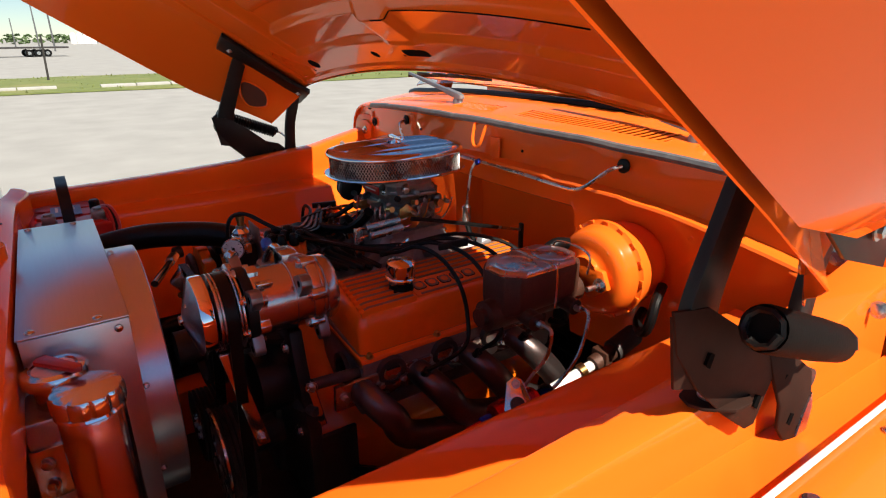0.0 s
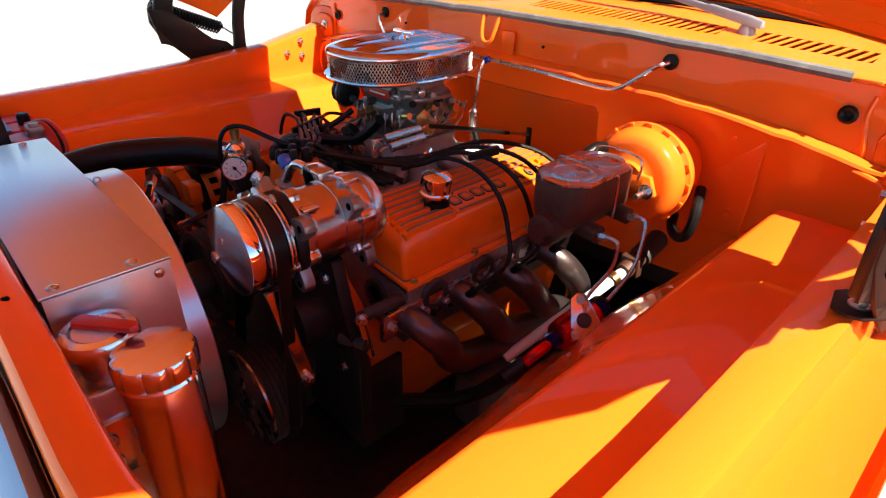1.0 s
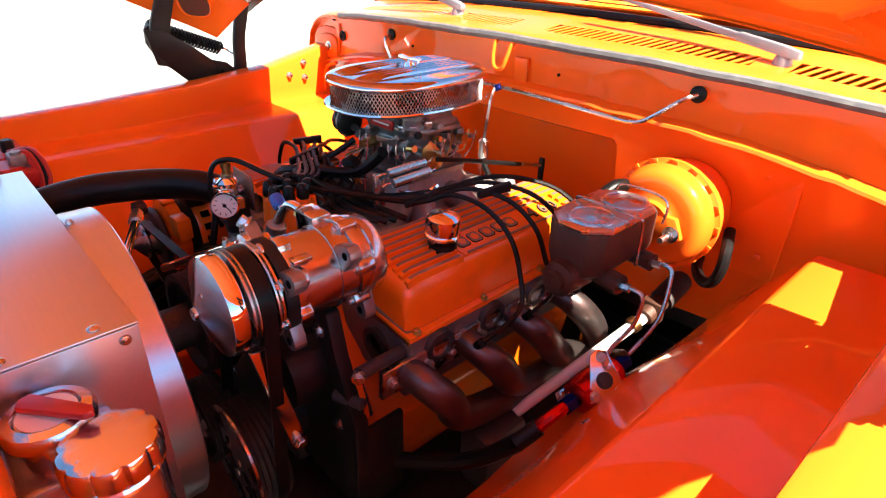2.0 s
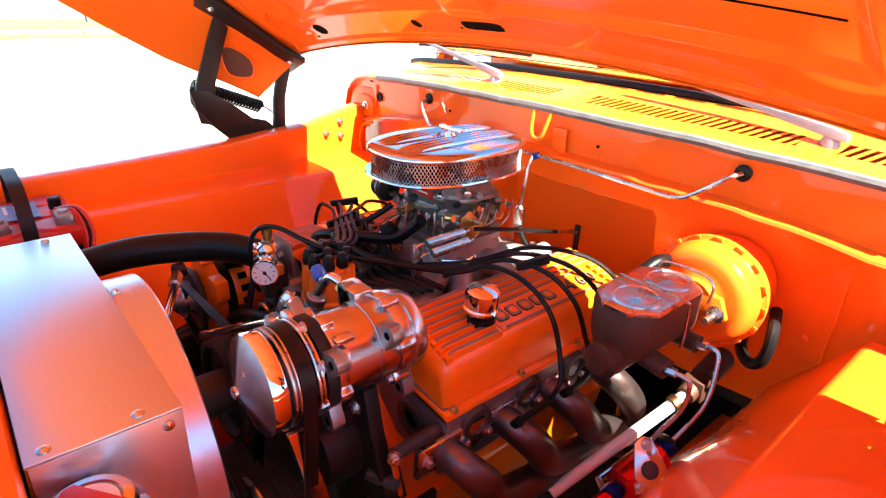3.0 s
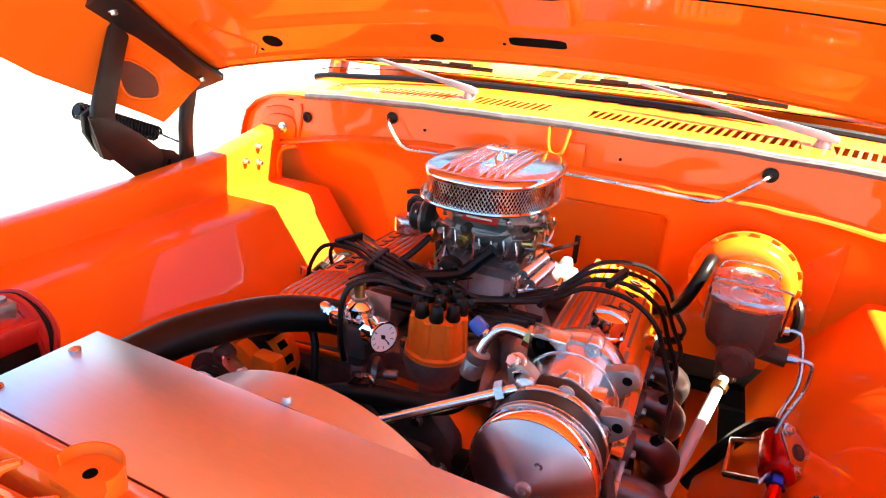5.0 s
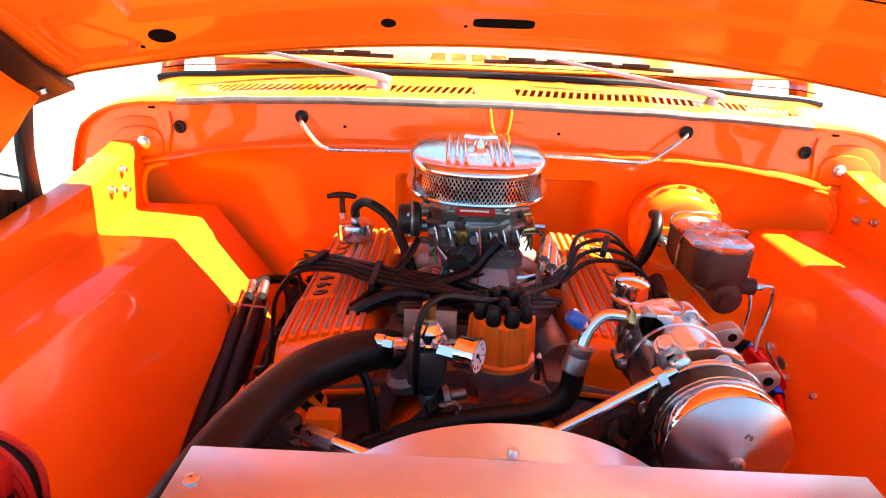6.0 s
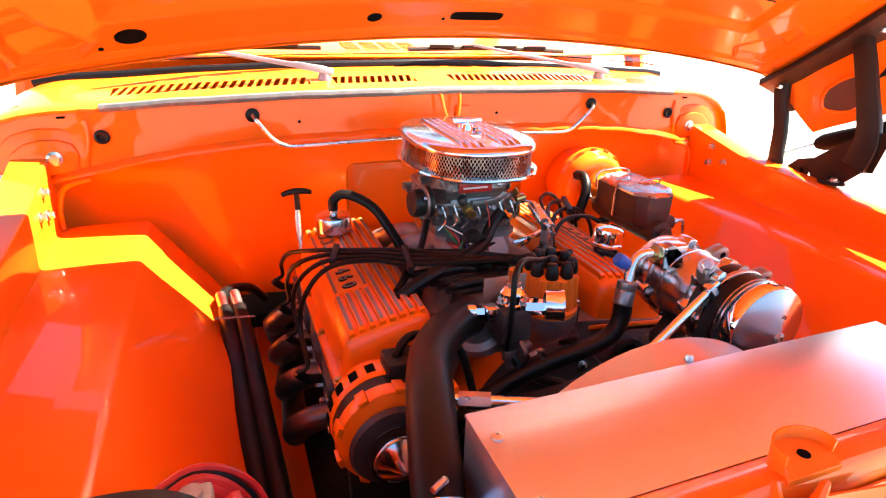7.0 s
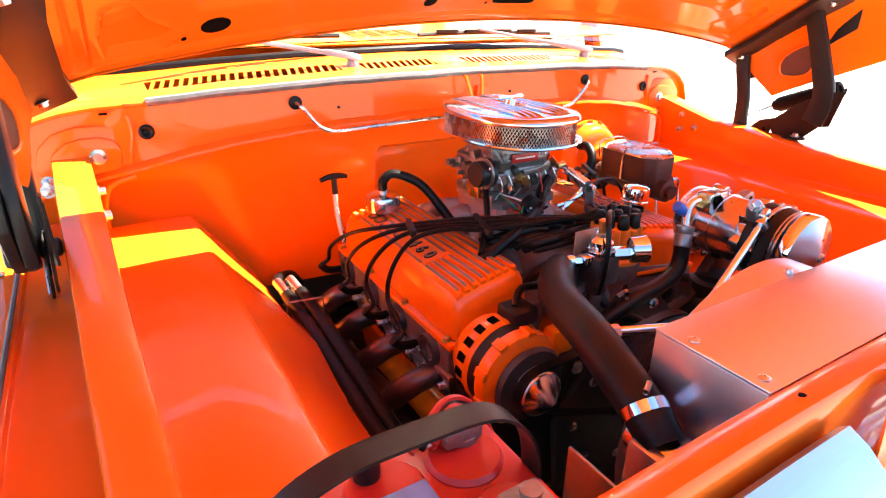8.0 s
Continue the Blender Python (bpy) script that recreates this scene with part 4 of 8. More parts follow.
def hood_hinge(s):
    t = thing("hood_hinge", "satin black hood hinge with coil spring on fender rail", "hinge", "hood hinges")

    def flat(points, x0, x1):
        """An outline in y, z with a thickness in x."""
        g = Geo()
        a = [(s * x0 - 0.015, y, z) for y, z in points]
        b = [(s * x1 - 0.015, y, z) for y, z in points]
        return g.rings([a, b])

    def bar(a, b, w, x0, x1):
        a, b = Vector((0, *a)), Vector((0, *b))
        d = (b - a).normalized()
        n = Vector((0, -d.z, d.y)) * w
        return flat([(p.y, p.z) for p in (a + n, b + n, b - n, a - n)], x0, x1)

    strap = Geo()
    pts = [(-0.140, 1.160), (-0.20, 1.197), (-0.30, 1.268), (-0.392, 1.332)]
    rings = []
    for y, z in pts:
        w = 0.012 * abs(2 * (y + 0.266) / 0.252) ** 3
        rings.append([(s * (0.764 - w), y, z + 0.008), (s * 0.856, y, z - 0.036), (s * 0.856, y, z - 0.046), (s * (0.762 - w), y - 0.004, z - 0.006)])
    strap.rings(rings)
    st = part("hood_strap", strap, M_BLACK, t, bevel=0.002)
    for y, z in ((-0.165, 1.168), (-0.365, 1.302)):
        part("bolt", Geo().bolt((s * 0.795, y, z - 0.012), (-s * 0.3, 0.1, -1), 0.007, 0.008), M_STEEL, st)
    if s > 0:
        part("strap_flange", Geo().rings([[(s * (0.853 + e), -0.405, 1.290), (s * (0.853 + e), -0.150, 1.132), (s * (0.850 + e), -0.146, 1.088), (s * (0.850 + e), -0.250, 1.120), (s * (0.852 + e), -0.405, 1.235)] for e in (0.0, 0.005)]), M_BLACK, st, bevel=0.001)
        part("bolt", Geo().bolt((s * 0.858, -0.200, 1.140), (s, 0, 0.1), 0.007, 0.008), M_STEEL, st)

    def ribbon(path, x0, x1):
        """A flat arm along y, z points with half widths."""
        pts, hw = smooth_line([(0, y, z) for y, z, _ in path], [w for _, _, w in path], 5)
        rings = []
        for i, p in enumerate(pts):
            d = (pts[min(i + 1, len(pts) - 1)] - pts[max(i - 1, 0)]).normalized()
            n = Vector((0, -d.z, d.y)) * hw[i]
            xa, xb = s * x0 - 0.015, s * x1 - 0.015
            rings.append([(xa, p.y + n.y, p.z + n.z), (xb, p.y + n.y, p.z + n.z), (xb, p.y - n.y, p.z - n.z), (xa, p.y - n.y, p.z - n.z)])
        return Geo().rings(rings)

    part("front_arm", ribbon([(-0.322, 1.278, 0.020), (-0.345, 1.225, 0.021), (-0.372, 1.155, 0.022), (-0.392, 1.10, 0.024), (-0.396, 1.06, 0.026), (-0.384, 1.015, 0.027)], 0.808, 0.822), M_BLACK, t, bevel=0.003)
    if s < 0:
        part("bell_crank", flat([(-0.428, 1.095), (-0.405, 1.108), (-0.380, 1.08), (-0.355, 1.03), (-0.36, 1.0), (-0.385, 0.995), (-0.41, 1.02), (-0.430, 1.06)], 0.823, 0.836), M_BLACK, t, bevel=0.003)
        part("lower_link", ribbon([(-0.392, 1.030, 0.022), (-0.32, 1.0, 0.024), (-0.25, 0.968, 0.023), (-0.20, 0.946, 0.019)], 0.826, 0.842), M_BLACK, t, bevel=0.006)
    part("rear_arm", ribbon([(-0.162, 1.185, 0.019), (-0.170, 1.13, 0.018), (-0.188, 1.06, 0.0165), (-0.194, 1.0, 0.017), (-0.198, 0.945, 0.02)], 0.810, 0.826), M_BLACK, t, bevel=0.004)

    def sheet(points, thick):
        """A bent plate: an outline given thickness outwards."""
        a = [(s * x, y, z) for x, y, z in points]
        b = [(p[0] + s * thick, p[1], p[2]) for p in a]
        return Geo().rings([a, b] if s > 0 else [b, a])

    plate_mat = M_HINGE if s > 0 else M_BLACK
    br = part("mount_bracket", sheet([(0.802, -0.442, 1.098), (0.805, -0.392, 1.090), (0.811, -0.330, 1.050), (0.818, -0.276, 1.006), (0.820, -0.270, 0.985), (0.820, -0.284, 0.957), (0.822, -0.298, 0.933), (0.820, -0.312, 0.931), (0.816, -0.352, 0.962), (0.810, -0.398, 1.006), (0.803, -0.430, 1.052)], 0.004), plate_mat, t, bevel=0.001)
    leg = part("rear_leg", sheet([(0.817, -0.284, 1.010), (0.824, -0.236, 0.996), (0.831, -0.208, 0.972), (0.835, -0.203, 0.935), (0.837, -0.207, 0.905), (0.836, -0.222, 0.890), (0.833, -0.246, 0.895), (0.830, -0.260, 0.914), (0.828, -0.262, 0.945), (0.822, -0.272, 0.975)], 0.005), plate_mat, br, bevel=0.002)
    part("side_flange", sheet([(0.801, -0.441, 1.092), (0.802, -0.424, 1.012), (0.808, -0.392, 1.004), (0.803, -0.428, 1.05)], 0.003), plate_mat, br)
    part("bright_lip", sheet([(0.838, -0.206, 0.945), (0.840, -0.203, 0.925), (0.842, -0.211, 0.900), (0.841, -0.230, 0.897), (0.839, -0.216, 0.925)], 0.002), M_STEEL, br)
    for y, z, x in ((-0.385, 1.035, 0.807), (-0.300, 0.962, 0.8185), (-0.252, 0.972, 0.822), (-0.240, 0.922, 0.830)):
        part("bracket_slot", sheet([(x + 0.002, y - 0.007, z - 0.003), (x + 0.002, y - 0.002, z + 0.008), (x + 0.0025, y + 0.005, z + 0.005), (x + 0.0025, y, z - 0.009)], 0.0055), M_HOLE, br)
    foot = [(0.796, -0.380), (0.780, -0.372), (0.774, -0.338), (0.782, -0.326), (0.806, -0.330), (0.822, -0.312), (0.832, -0.324), (0.830, -0.350), (0.820, -0.362), (0.810, -0.374)]
    if s > 0:
        part("foot", Geo().prism(foot, 0.9700, 0.9745), plate_mat, br, bevel=0.001)
        part("bolt", Geo().bolt((0.800, -0.352, 0.9745), (0, 0, 1), 0.0075, 0.008), M_STEEL, br)
    part("pivot", Geo().lathe((s * 0.822, -0.205, 0.957), (-s, 0, 0), [(0.014, -0.012), (0.014, 0.006), (0.009, 0.01)], 16), M_DARK, t)
    a, b = Vector((s * 0.876 - 0.015, -0.405, 1.096)), Vector((s * 0.882 - 0.015, -0.255 if s > 0 else -0.220, 1.036 if s > 0 else 1.022))
    d = (b - a)
    u, w, dn = frame_of(d)
    coil = []
    turns, per = 22, 9
    for i in range(turns * per + 1):
        k = i / (turns * per)
        ang = 2 * math.pi * i / per
        coil.append(a + d * k + (u * math.cos(ang) + w * math.sin(ang)) * 0.0165)
    part("spring", Geo().tube(coil, 0.0032, 5, 1), M_RUBBER, t)
    if s > 0:
        part("spring_sleeve", Geo().lathe(a + dn * 0.006, d, [(0.012, 0.004), (0.0185, 0.003), (0.0205, 0.0), (0.0215, 0.006), (0.0212, 0.10), (0.0195, 0.15), (0.013, 0.168), (0.004, 0.172)], 28), M_SLEEVE, t)
    else:
        part("spring_core", Geo().cyl(a, b, 0.0105, 20), M_RUBBER, t)
    part("spring_hook", Geo().tube([b, b + dn * 0.012 + Vector((0, 0, 0.004)), b + dn * 0.026, Vector((s * 0.826, -0.195, 1.0))], 0.003, 6), M_STEEL, t)


for side in (-1, 1):
    hood_hinge(side)


# ---- radiator, shroud and tanks ----
def radiator():
    t = thing("radiator", "radiator under a brushed aluminium cover with screwed corners", "radiator")
    body = Geo()
    x0, x1, y0, y1, z1 = -0.276, 0.254, -0.945, -0.821, 0.978
    part("core", Geo().box(x0 + 0.02, x1 - 0.02, y0 + 0.02, y1 - 0.02, 0.45, 0.93), M_DARK, t)
    part("side_panel", Geo().box(x1 - 0.0025, x1, y0, y1, 0.45, z1 - 0.004), M_BRUSHED, t, bevel=0.0008)
    part("side_panel", Geo().box(x0, x0 + 0.0025, y0, y1, 0.70, z1 - 0.004), M_BRUSHED, t, bevel=0.0008)
    part("back_panel", Geo().box(x0 + 0.003, x1 - 0.003, y1 - 0.0025, y1, 0.45, z1 - 0.004), M_BRUSHED, t, bevel=0.0008)
    top = part("top_cover", Geo().box(x0 - 0.001, x1 + 0.001, y0 - 0.002, y1 + 0.001, z1 - 0.0035, z1), M_BRUSHED, t, bevel=0.0012)
    for x in (-0.262, 0.242):
        for y in (-0.856, -0.931):
            part("screw", Geo().lathe((x, y, z1), (0, 0, 1), [(0.006, 0), (0.0058, 0.0015), (0.003, 0.003), (0.0012, 0.003), (0.0012, 0.0015)], 16), M_STEEL, top)
    part("screw", Geo().lathe((x1, -0.835, 0.962), (1, 0, 0), [(0.006, 0), (0.005, 0.002), (0.001, 0.003)], 14), M_STEEL, t)
    lt = part("side_tank", Geo().box(-0.342, -0.282, -0.945, -0.855, 0.45, 0.888), M_BRUSHED, t, bevel=0.008)
    part("side_flange", Geo().box(-0.352, -0.348, -0.93, -0.79, 0.45, 0.83), M_BRUSHED, t, bevel=0.001)
    part("hose_neck", Geo().cyl((-0.309, -0.845, 0.875), (-0.316, -0.90, 0.872), 0.021), M_POLISH, lt)
    rt = part("side_tank", Geo().box(0.258, 0.335, -0.955, -0.865, 0.45, 0.905), M_BRUSHED, t, bevel=0.006)
    part("filler_neck", Geo().lathe((0.297, -0.913, 0.90), (0, 0, 1), [(0.026, 0), (0.026, 0.03), (0.031, 0.032), (0.031, 0.04)], 28), M_POLISH, rt)
    cap = part("radiator_cap", Geo().lathe((0.297, -0.913, 0.934), (0, 0, 1), [(0.028, 0), (0.028, 0.004)], 20), M_POLISH, t, "bright cap with a red lever")
    part("cap_body", Geo().lathe((0.297, -0.913, 0.936), (0, 0, 1), [(0.036, 0), (0.037, 0.008), (0.034, 0.014), (0.026, 0.016), (0.024, 0.013), (0.0, 0.013)], 30), M_POLISH, cap)
    part("cap_label", Geo().lathe((0.297, -0.913, 0.9495), (0, 0, 1), [(0.023, 0), (0.023, 0.0012), (0.0, 0.0012)], 26), M_WHITE, cap)
    lever = Matrix.Translation((0.297, -0.913, 0.954)) @ Matrix.Rotation(radians(38), 4, "Z")
    part("lever", Geo().prism([(-0.02, -0.009), (0.04, -0.006), (0.046, 0.0), (0.04, 0.007), (-0.02, 0.009), (-0.024, 0)], -0.001, 0.006, lever), M_RED, cap, bevel=0.0015)


def fan_shroud():
    t = thing("fan_shroud", "brushed aluminium ring shroud behind the radiator cover", "shroud")
    c = Vector((-0.022, -0.82, 0.753))
    n, rings = 72, []
    for r, dy in ((0.225, 0.0005), (0.225, 0.044), (0.2232, 0.046), (0.2215, 0.044), (0.2215, 0.0005)):
        rings.append([c + Vector((r * math.cos(2 * math.pi * i / n), dy, r * math.sin(2 * math.pi * i / n))) for i in range(n)])
    rings.append(rings[0])
    part("band", Geo().rings(rings, caps=False), M_BRUSHED, t)
    for a in (90, 20, 160, 340, 200):
        d = Vector((math.cos(radians(a)), 0, math.sin(radians(a))))
        part("screw", Geo().lathe(c + d * 0.225 + Vector((0, 0.006, 0)), d, [(0.005, 0), (0.005, 0.002), (0.003, 0.006), (0.001, 0.006)], 12), M_STEEL, t)
    fan = thing("cooling_fan", "dark cooling fan inside the shroud", "fan")
    part("hub", Geo().cyl((-0.022, -0.80, 0.76), (-0.022, -0.76, 0.76), 0.05), M_DARK, fan)
    for k in range(6):
        a = k * math.pi / 3
        m = Matrix.Translation((-0.022, -0.785, 0.76)) @ Matrix.Rotation(a, 4, "Y") @ Matrix.Rotation(radians(28), 4, "Z")
        part("blade", Geo().box(-0.028, 0.028, -0.0015, 0.0015, 0.04, 0.20, m), M_DARK, fan, bevel=0.001)


def overflow_tank():
    t = thing("overflow_tank", "polished cylindrical overflow tank with a scalloped screw cap", "tank")
    x, y = 0.358, -0.884
    part("cylinder", Geo().lathe((x, y, 0.62), (0, 0, 1), [(0.034, 0), (0.036, 0.004), (0.036, 0.295), (0.034, 0.298)], 36), M_POLISH, t)
    part("neck_ring", Geo().lathe((x, y, 0.917), (0, 0, 1), [(0.037, 0), (0.0385, 0.002), (0.037, 0.005)], 36), M_CHROME, t)
    n, rings = 80, []
    for r, z in ((0.037, 0.922), (0.0395, 0.925), (0.0395, 0.940), (0.037, 0.945), (0.030, 0.947), (0.001, 0.9475)):
        k = 0.0028 if r > 0.036 else (0.001 if r > 0.02 else 0)
        rings.append([(x + (r - k * max(0, math.cos(10 * 2 * math.pi * i / n)) ** 3) * math.cos(2 * math.pi * i / n), y + (r - k * max(0, math.cos(10 * 2 * math.pi * i / n)) ** 3) * math.sin(2 * math.pi * i / n), z) for i in range(n)])
    part("scalloped_cap", Geo().rings(rings), M_POLISH, t)
    br = part("bracket", Geo().box(0.335, 0.341, -0.955, -0.90, 0.80, 0.87), M_POLISH, t, bevel=0.001)
    for z in (0.82, 0.85):
        part("bolt", Geo().bolt((0.341, -0.94, z), (1, -0.3, 0), 0.006, 0.006), M_STEEL, br)


radiator()
fan_shroud()
overflow_tank()

# ---- engine ----
engine = thing("engine", "orange vee-eight engine with finned valve covers", "engine")


def sect(points, y0, y1, steps=1):
    """A cross-section in x, z run along y."""
    return Geo().rings([[(x, y0 + (y1 - y0) * k / steps, z) for x, z in points] for k in range(steps + 1)])


part("block", sect([(CX - 0.22, 0.45), (CX + 0.22, 0.45), (CX + 0.25, 0.60), (CX + 0.17, 0.70), (CX + 0.06, 0.80), (CX - 0.06, 0.80), (CX - 0.17, 0.70), (CX - 0.25, 0.60)], -0.56, 0.0), M_ENGINE, engine, bevel=0.008)
part("oil_pan", Geo().box(CX - 0.15, CX + 0.15, -0.5, 0.0, 0.36, 0.46), M_DARK, engine, bevel=0.01)
tc = part("timing_cover", sect([(CX - 0.14, 0.5), (CX + 0.14, 0.5), (CX + 0.16, 0.66), (CX + 0.07, 0.79), (CX - 0.07, 0.79), (CX - 0.16, 0.66)], -0.61, -0.562), M_DARK, engine, bevel=0.008)
for k in range(8):
    a = 2 * math.pi * k / 8
    part("bolt", Geo().bolt((CX + 0.12 * math.cos(a), -0.61, 0.64 + 0.11 * math.sin(a)), (0, -1, 0), 0.006, 0.006), M_STEEL, tc)


part("water_pump_housing", sect([(CX - 0.115, 0.70), (CX + 0.115, 0.70), (CX + 0.10, 0.80), (CX + 0.06, 0.845), (CX - 0.06, 0.845), (CX - 0.10, 0.80)], -0.60, -0.563), M_DARK, engine, bevel=0.01)
for dx, dz in ((-0.085, 0.76), (0.085, 0.76), (-0.045, 0.825), (0.045, 0.825)):
    part("bolt", Geo().bolt((CX + dx, -0.60, dz), (0, -1, 0), 0.007, 0.008), M_STEEL, engine)


def head(s):
    off = -0.015 if s < 0 else 0.0
    g = sect([(CX + s * 0.10, 0.83), (CX + s * 0.14, 0.69), (CX + s * 0.285, 0.675), (CX + s * 0.30, 0.745), (CX + s * 0.30, 0.79), (CX + s * 0.29, 0.80)], -0.49 + off, -0.03 + off)
    h = part("cylinder_head", g, M_HEAD, engine, bevel=0.005)
    for k in range(4):
        y = -0.435 + off + 0.115 * k
        part("port_boss", Geo().lathe((CX + s * 0.296, y, 0.762), (s, 0, -0.1), [(0.03, 0), (0.028, 0.012), (0.019, 0.013), (0.017, 0.004), (0.001, 0.004)], 18), M_DARK, h)
        boot = Geo().tube([(CX + s * 0.30, y + 0.05, 0.745), (CX + s * 0.33, y + 0.05, 0.75), (CX + s * 0.345, y + 0.05, 0.765)], 0.008, 8)
        part("plug_boot", boot, M_RUBBER, h)
    part("end_hole", Geo().lathe((CX + s * 0.22, -0.49 + off, 0.745), (0, -1, 0), [(0.03, 0), (0.03, 0.008), (0.02, 0.009), (0.02, -0.005), (0.001, -0.005)], 22), M_DARK, h)
    return h


@functools.lru_cache(None)
def glyph(text, size, grow):
    """Points and faces of a raised character, centred on its middle."""
    cu = bpy.data.curves.new("glyph", "FONT")
    cu.body, cu.size, cu.extrude, cu.offset = text, size, 0.0012, grow * 0.5
    cu.resolution_u = 3
    ob = bpy.data.objects.new("glyph", cu)
    me = ob.to_mesh()
    pts = [v.co.copy() for v in me.vertices]
    faces = [tuple(q.vertices) for q in me.polygons]
    ob.to_mesh_clear()
    bpy.data.objects.remove(ob)
    bpy.data.curves.remove(cu)
    mx = (min(q.x for q in pts) + max(q.x for q in pts)) / 2
    my = (min(q.y for q in pts) + max(q.y for q in pts)) / 2
    return [q - Vector((mx, my, 0)) for q in pts], faces


def valve_cover(s):
    f = -0.505 if s < 0 else -0.488
    r = f + 0.455
    # lower flange, upright body and the sloped finned roof
    body = Geo()
    def ring(y, grow=0.0, top=0.0):
        pts = [(0.142, 0.808), (0.146, 0.855), (0.153, 0.884), (0.168, 0.892), (0.225, 0.884), (0.272, 0.8745), (0.281, 0.867), (0.286, 0.84), (0.290, 0.80)]
        return [(CX + s * (x if 0 < i < len(pts) - 1 else x), y, z) for i, (x, z) in enumerate(pts)]
    def front(k, y):
        """The section drawn in towards a rounded end, k from 0 to 1."""
        base = [Vector(p) for p in ring(y)]
        cxm = CX + s * 0.215
        return [(cxm + (p.x - cxm) * (1 - 0.10 * k), y, p.z - 0.030 * k * ease(p.z, 0.80, 0.876)) for p in base]
    prof = [(0.0, 1.0), (0.0012, 0.80), (0.004, 0.54), (0.008, 0.32), (0.014, 0.14), (0.022, 0.03), (0.030, 0.0)]
    body.rings([front(k, f + 0.002 + d) for d, k in prof] + [front(k, r - 0.002 - d) for d, k in reversed(prof)])
    c = part("valve_cover", body, M_ENGINE, engine, "orange finned valve cover", smooth=50)
    fl = Geo().rings([[(CX + s * x, y, z) for x, y, z in ((0.132, f - 0.004, 0.806), (0.302, f - 0.004, 0.788), (0.302, r + 0.004, 0.788), (0.132, r + 0.004, 0.806))], [(CX + s * x, y, z) for x, y, z in ((0.132, f - 0.004, 0.815), (0.300, f - 0.004, 0.798), (0.300, r + 0.004, 0.798), (0.132, r + 0.004, 0.815))]])
    part("flange", fl, M_ENGINE, c, bevel=0.003)
    part("gasket", Geo().rings([[(CX + s * x, y, z) for x, y, z in ((0.134, f - 0.002, 0.800), (0.298, f - 0.002, 0.782), (0.298, r, 0.782), (0.134, r, 0.800))], [(CX + s * x, y, z) for x, y, z in ((0.134, f - 0.002, 0.806), (0.298, f - 0.002, 0.788), (0.298, r, 0.788), (0.134, r, 0.806))]]), M_BRASS, c)
    for k in range(4):
        y = f + 0.015 + (r - f - 0.03) * k / 3
        part("bolt", Geo().bolt((CX + s * 0.294, y, 0.797), (s * 0.15, 0, 1), 0.0055, 0.008), M_BRASS, c)
    n = 8
    for k in range(n):
        x = 0.165 + 0.0153 * k
        z = np.interp(x, [0.153, 0.168, 0.225, 0.272], [0.884, 0.892, 0.884, 0.8745])
        x2 = 0.0056
        long = k < 4
        y1 = r - 0.03
        y0 = f + 0.014 + 0.006 * (1 - k / 7)
        stretches = [(y0, y1)] if long else [(y0, f + 0.125), (f + 0.40, y1)]
        for a, b in stretches:
            ends = [a, a + 0.004, b - 0.004, b] if a != y0 else [a, a + 0.006, a + 0.014, a + 0.024, a + 0.038, b - 0.004, b]
            sink = [-0.030 * float(np.interp(y - f - 0.002, [d for d, _ in prof], [q for _, q in prof])) for y in ends]
            rib = Geo().rings([[(CX + s * (x + dx), y, z + dz + sk) for dx, dz in ((-x2, -0.004), (x2, -0.005), (x2 * 0.75, 0.0055), (-x2 * 0.75, 0.0065))] for y, sk in zip(ends, sink)])
            part("fin", rib, M_ENGINE, c)
            cap = Geo().rings([[(CX + s * (x + dx), y, z + 0.0064 + dz + sk) for dx, dz in ((-x2 * 0.5, 0), (x2 * 0.5, -0.0009), (x2 * 0.5, -0.0003), (-x2 * 0.5, 0.0006))] for y, sk in zip(ends[1:-1], sink[1:-1])])
            part("fin_face", cap, M_FIN, c, "bare silver fin face")
    # raised panel with plain bars in place of the lettering
    panel = Geo().rings([[(CX + s * x, y, z) for x, y, z in ((0.218, f + 0.13, 0.881), (0.274, f + 0.13, 0.870), (0.274, f + 0.395, 0.870), (0.218, f + 0.395, 0.881))], [(CX + s * x, y, z) for x, y, z in ((0.219, f + 0.131, 0.8880), (0.273, f + 0.131, 0.8770), (0.273, f + 0.394, 0.8770), (0.219, f + 0.394, 0.8880))]])
    p = part("emblem_panel", panel, M_ENGINE, c)
    for side_x in (0.2225, 0.2705):
        z = 0.8880 - (side_x - 0.219) * 0.2037
        part("emblem_rule", Geo().rings([[(CX + s * (side_x + dx), y, z + dz) for dx, dz in ((-0.002, 0), (0.002, -0.0004), (0.002, 0.0015), (-0.002, 0.002))] for y in (f + 0.14, f + 0.385)]), M_FIN, p)
    def at(x, yy, up):
        return (CX + s * x, yy, 0.8880 - (x - 0.219) * 0.2037 + up)

    def pad(y0, y1, xa, xb, up):
        c0 = 0.004
        out = [(xa + c0, y0), (xb - c0, y0), (xb, y0 + c0), (xb, y1 - c0), (xb - c0, y1), (xa + c0, y1), (xa, y1 - c0), (xa, y0 + c0)]
        return Geo().rings([[at(x, y, -0.001) for x, y in out], [at(x, y, up) for x, y in out]])
    for k in range(5):
        y = f + 0.138 + 0.0285 * (k if s > 0 else 8 - k)
        b = part("emblem_bar", pad(y, y + 0.0240, 0.2345, 0.2585, 0.0010), M_BLACK, p)
        part("bar_face", pad(y + 0.0013, y + 0.0227, 0.2358, 0.2572, 0.0016), M_FIN, b)
        part("bar_core", pad(y + 0.0050, y + 0.0190, 0.2398, 0.2532, 0.0022), M_ENGINE, b)
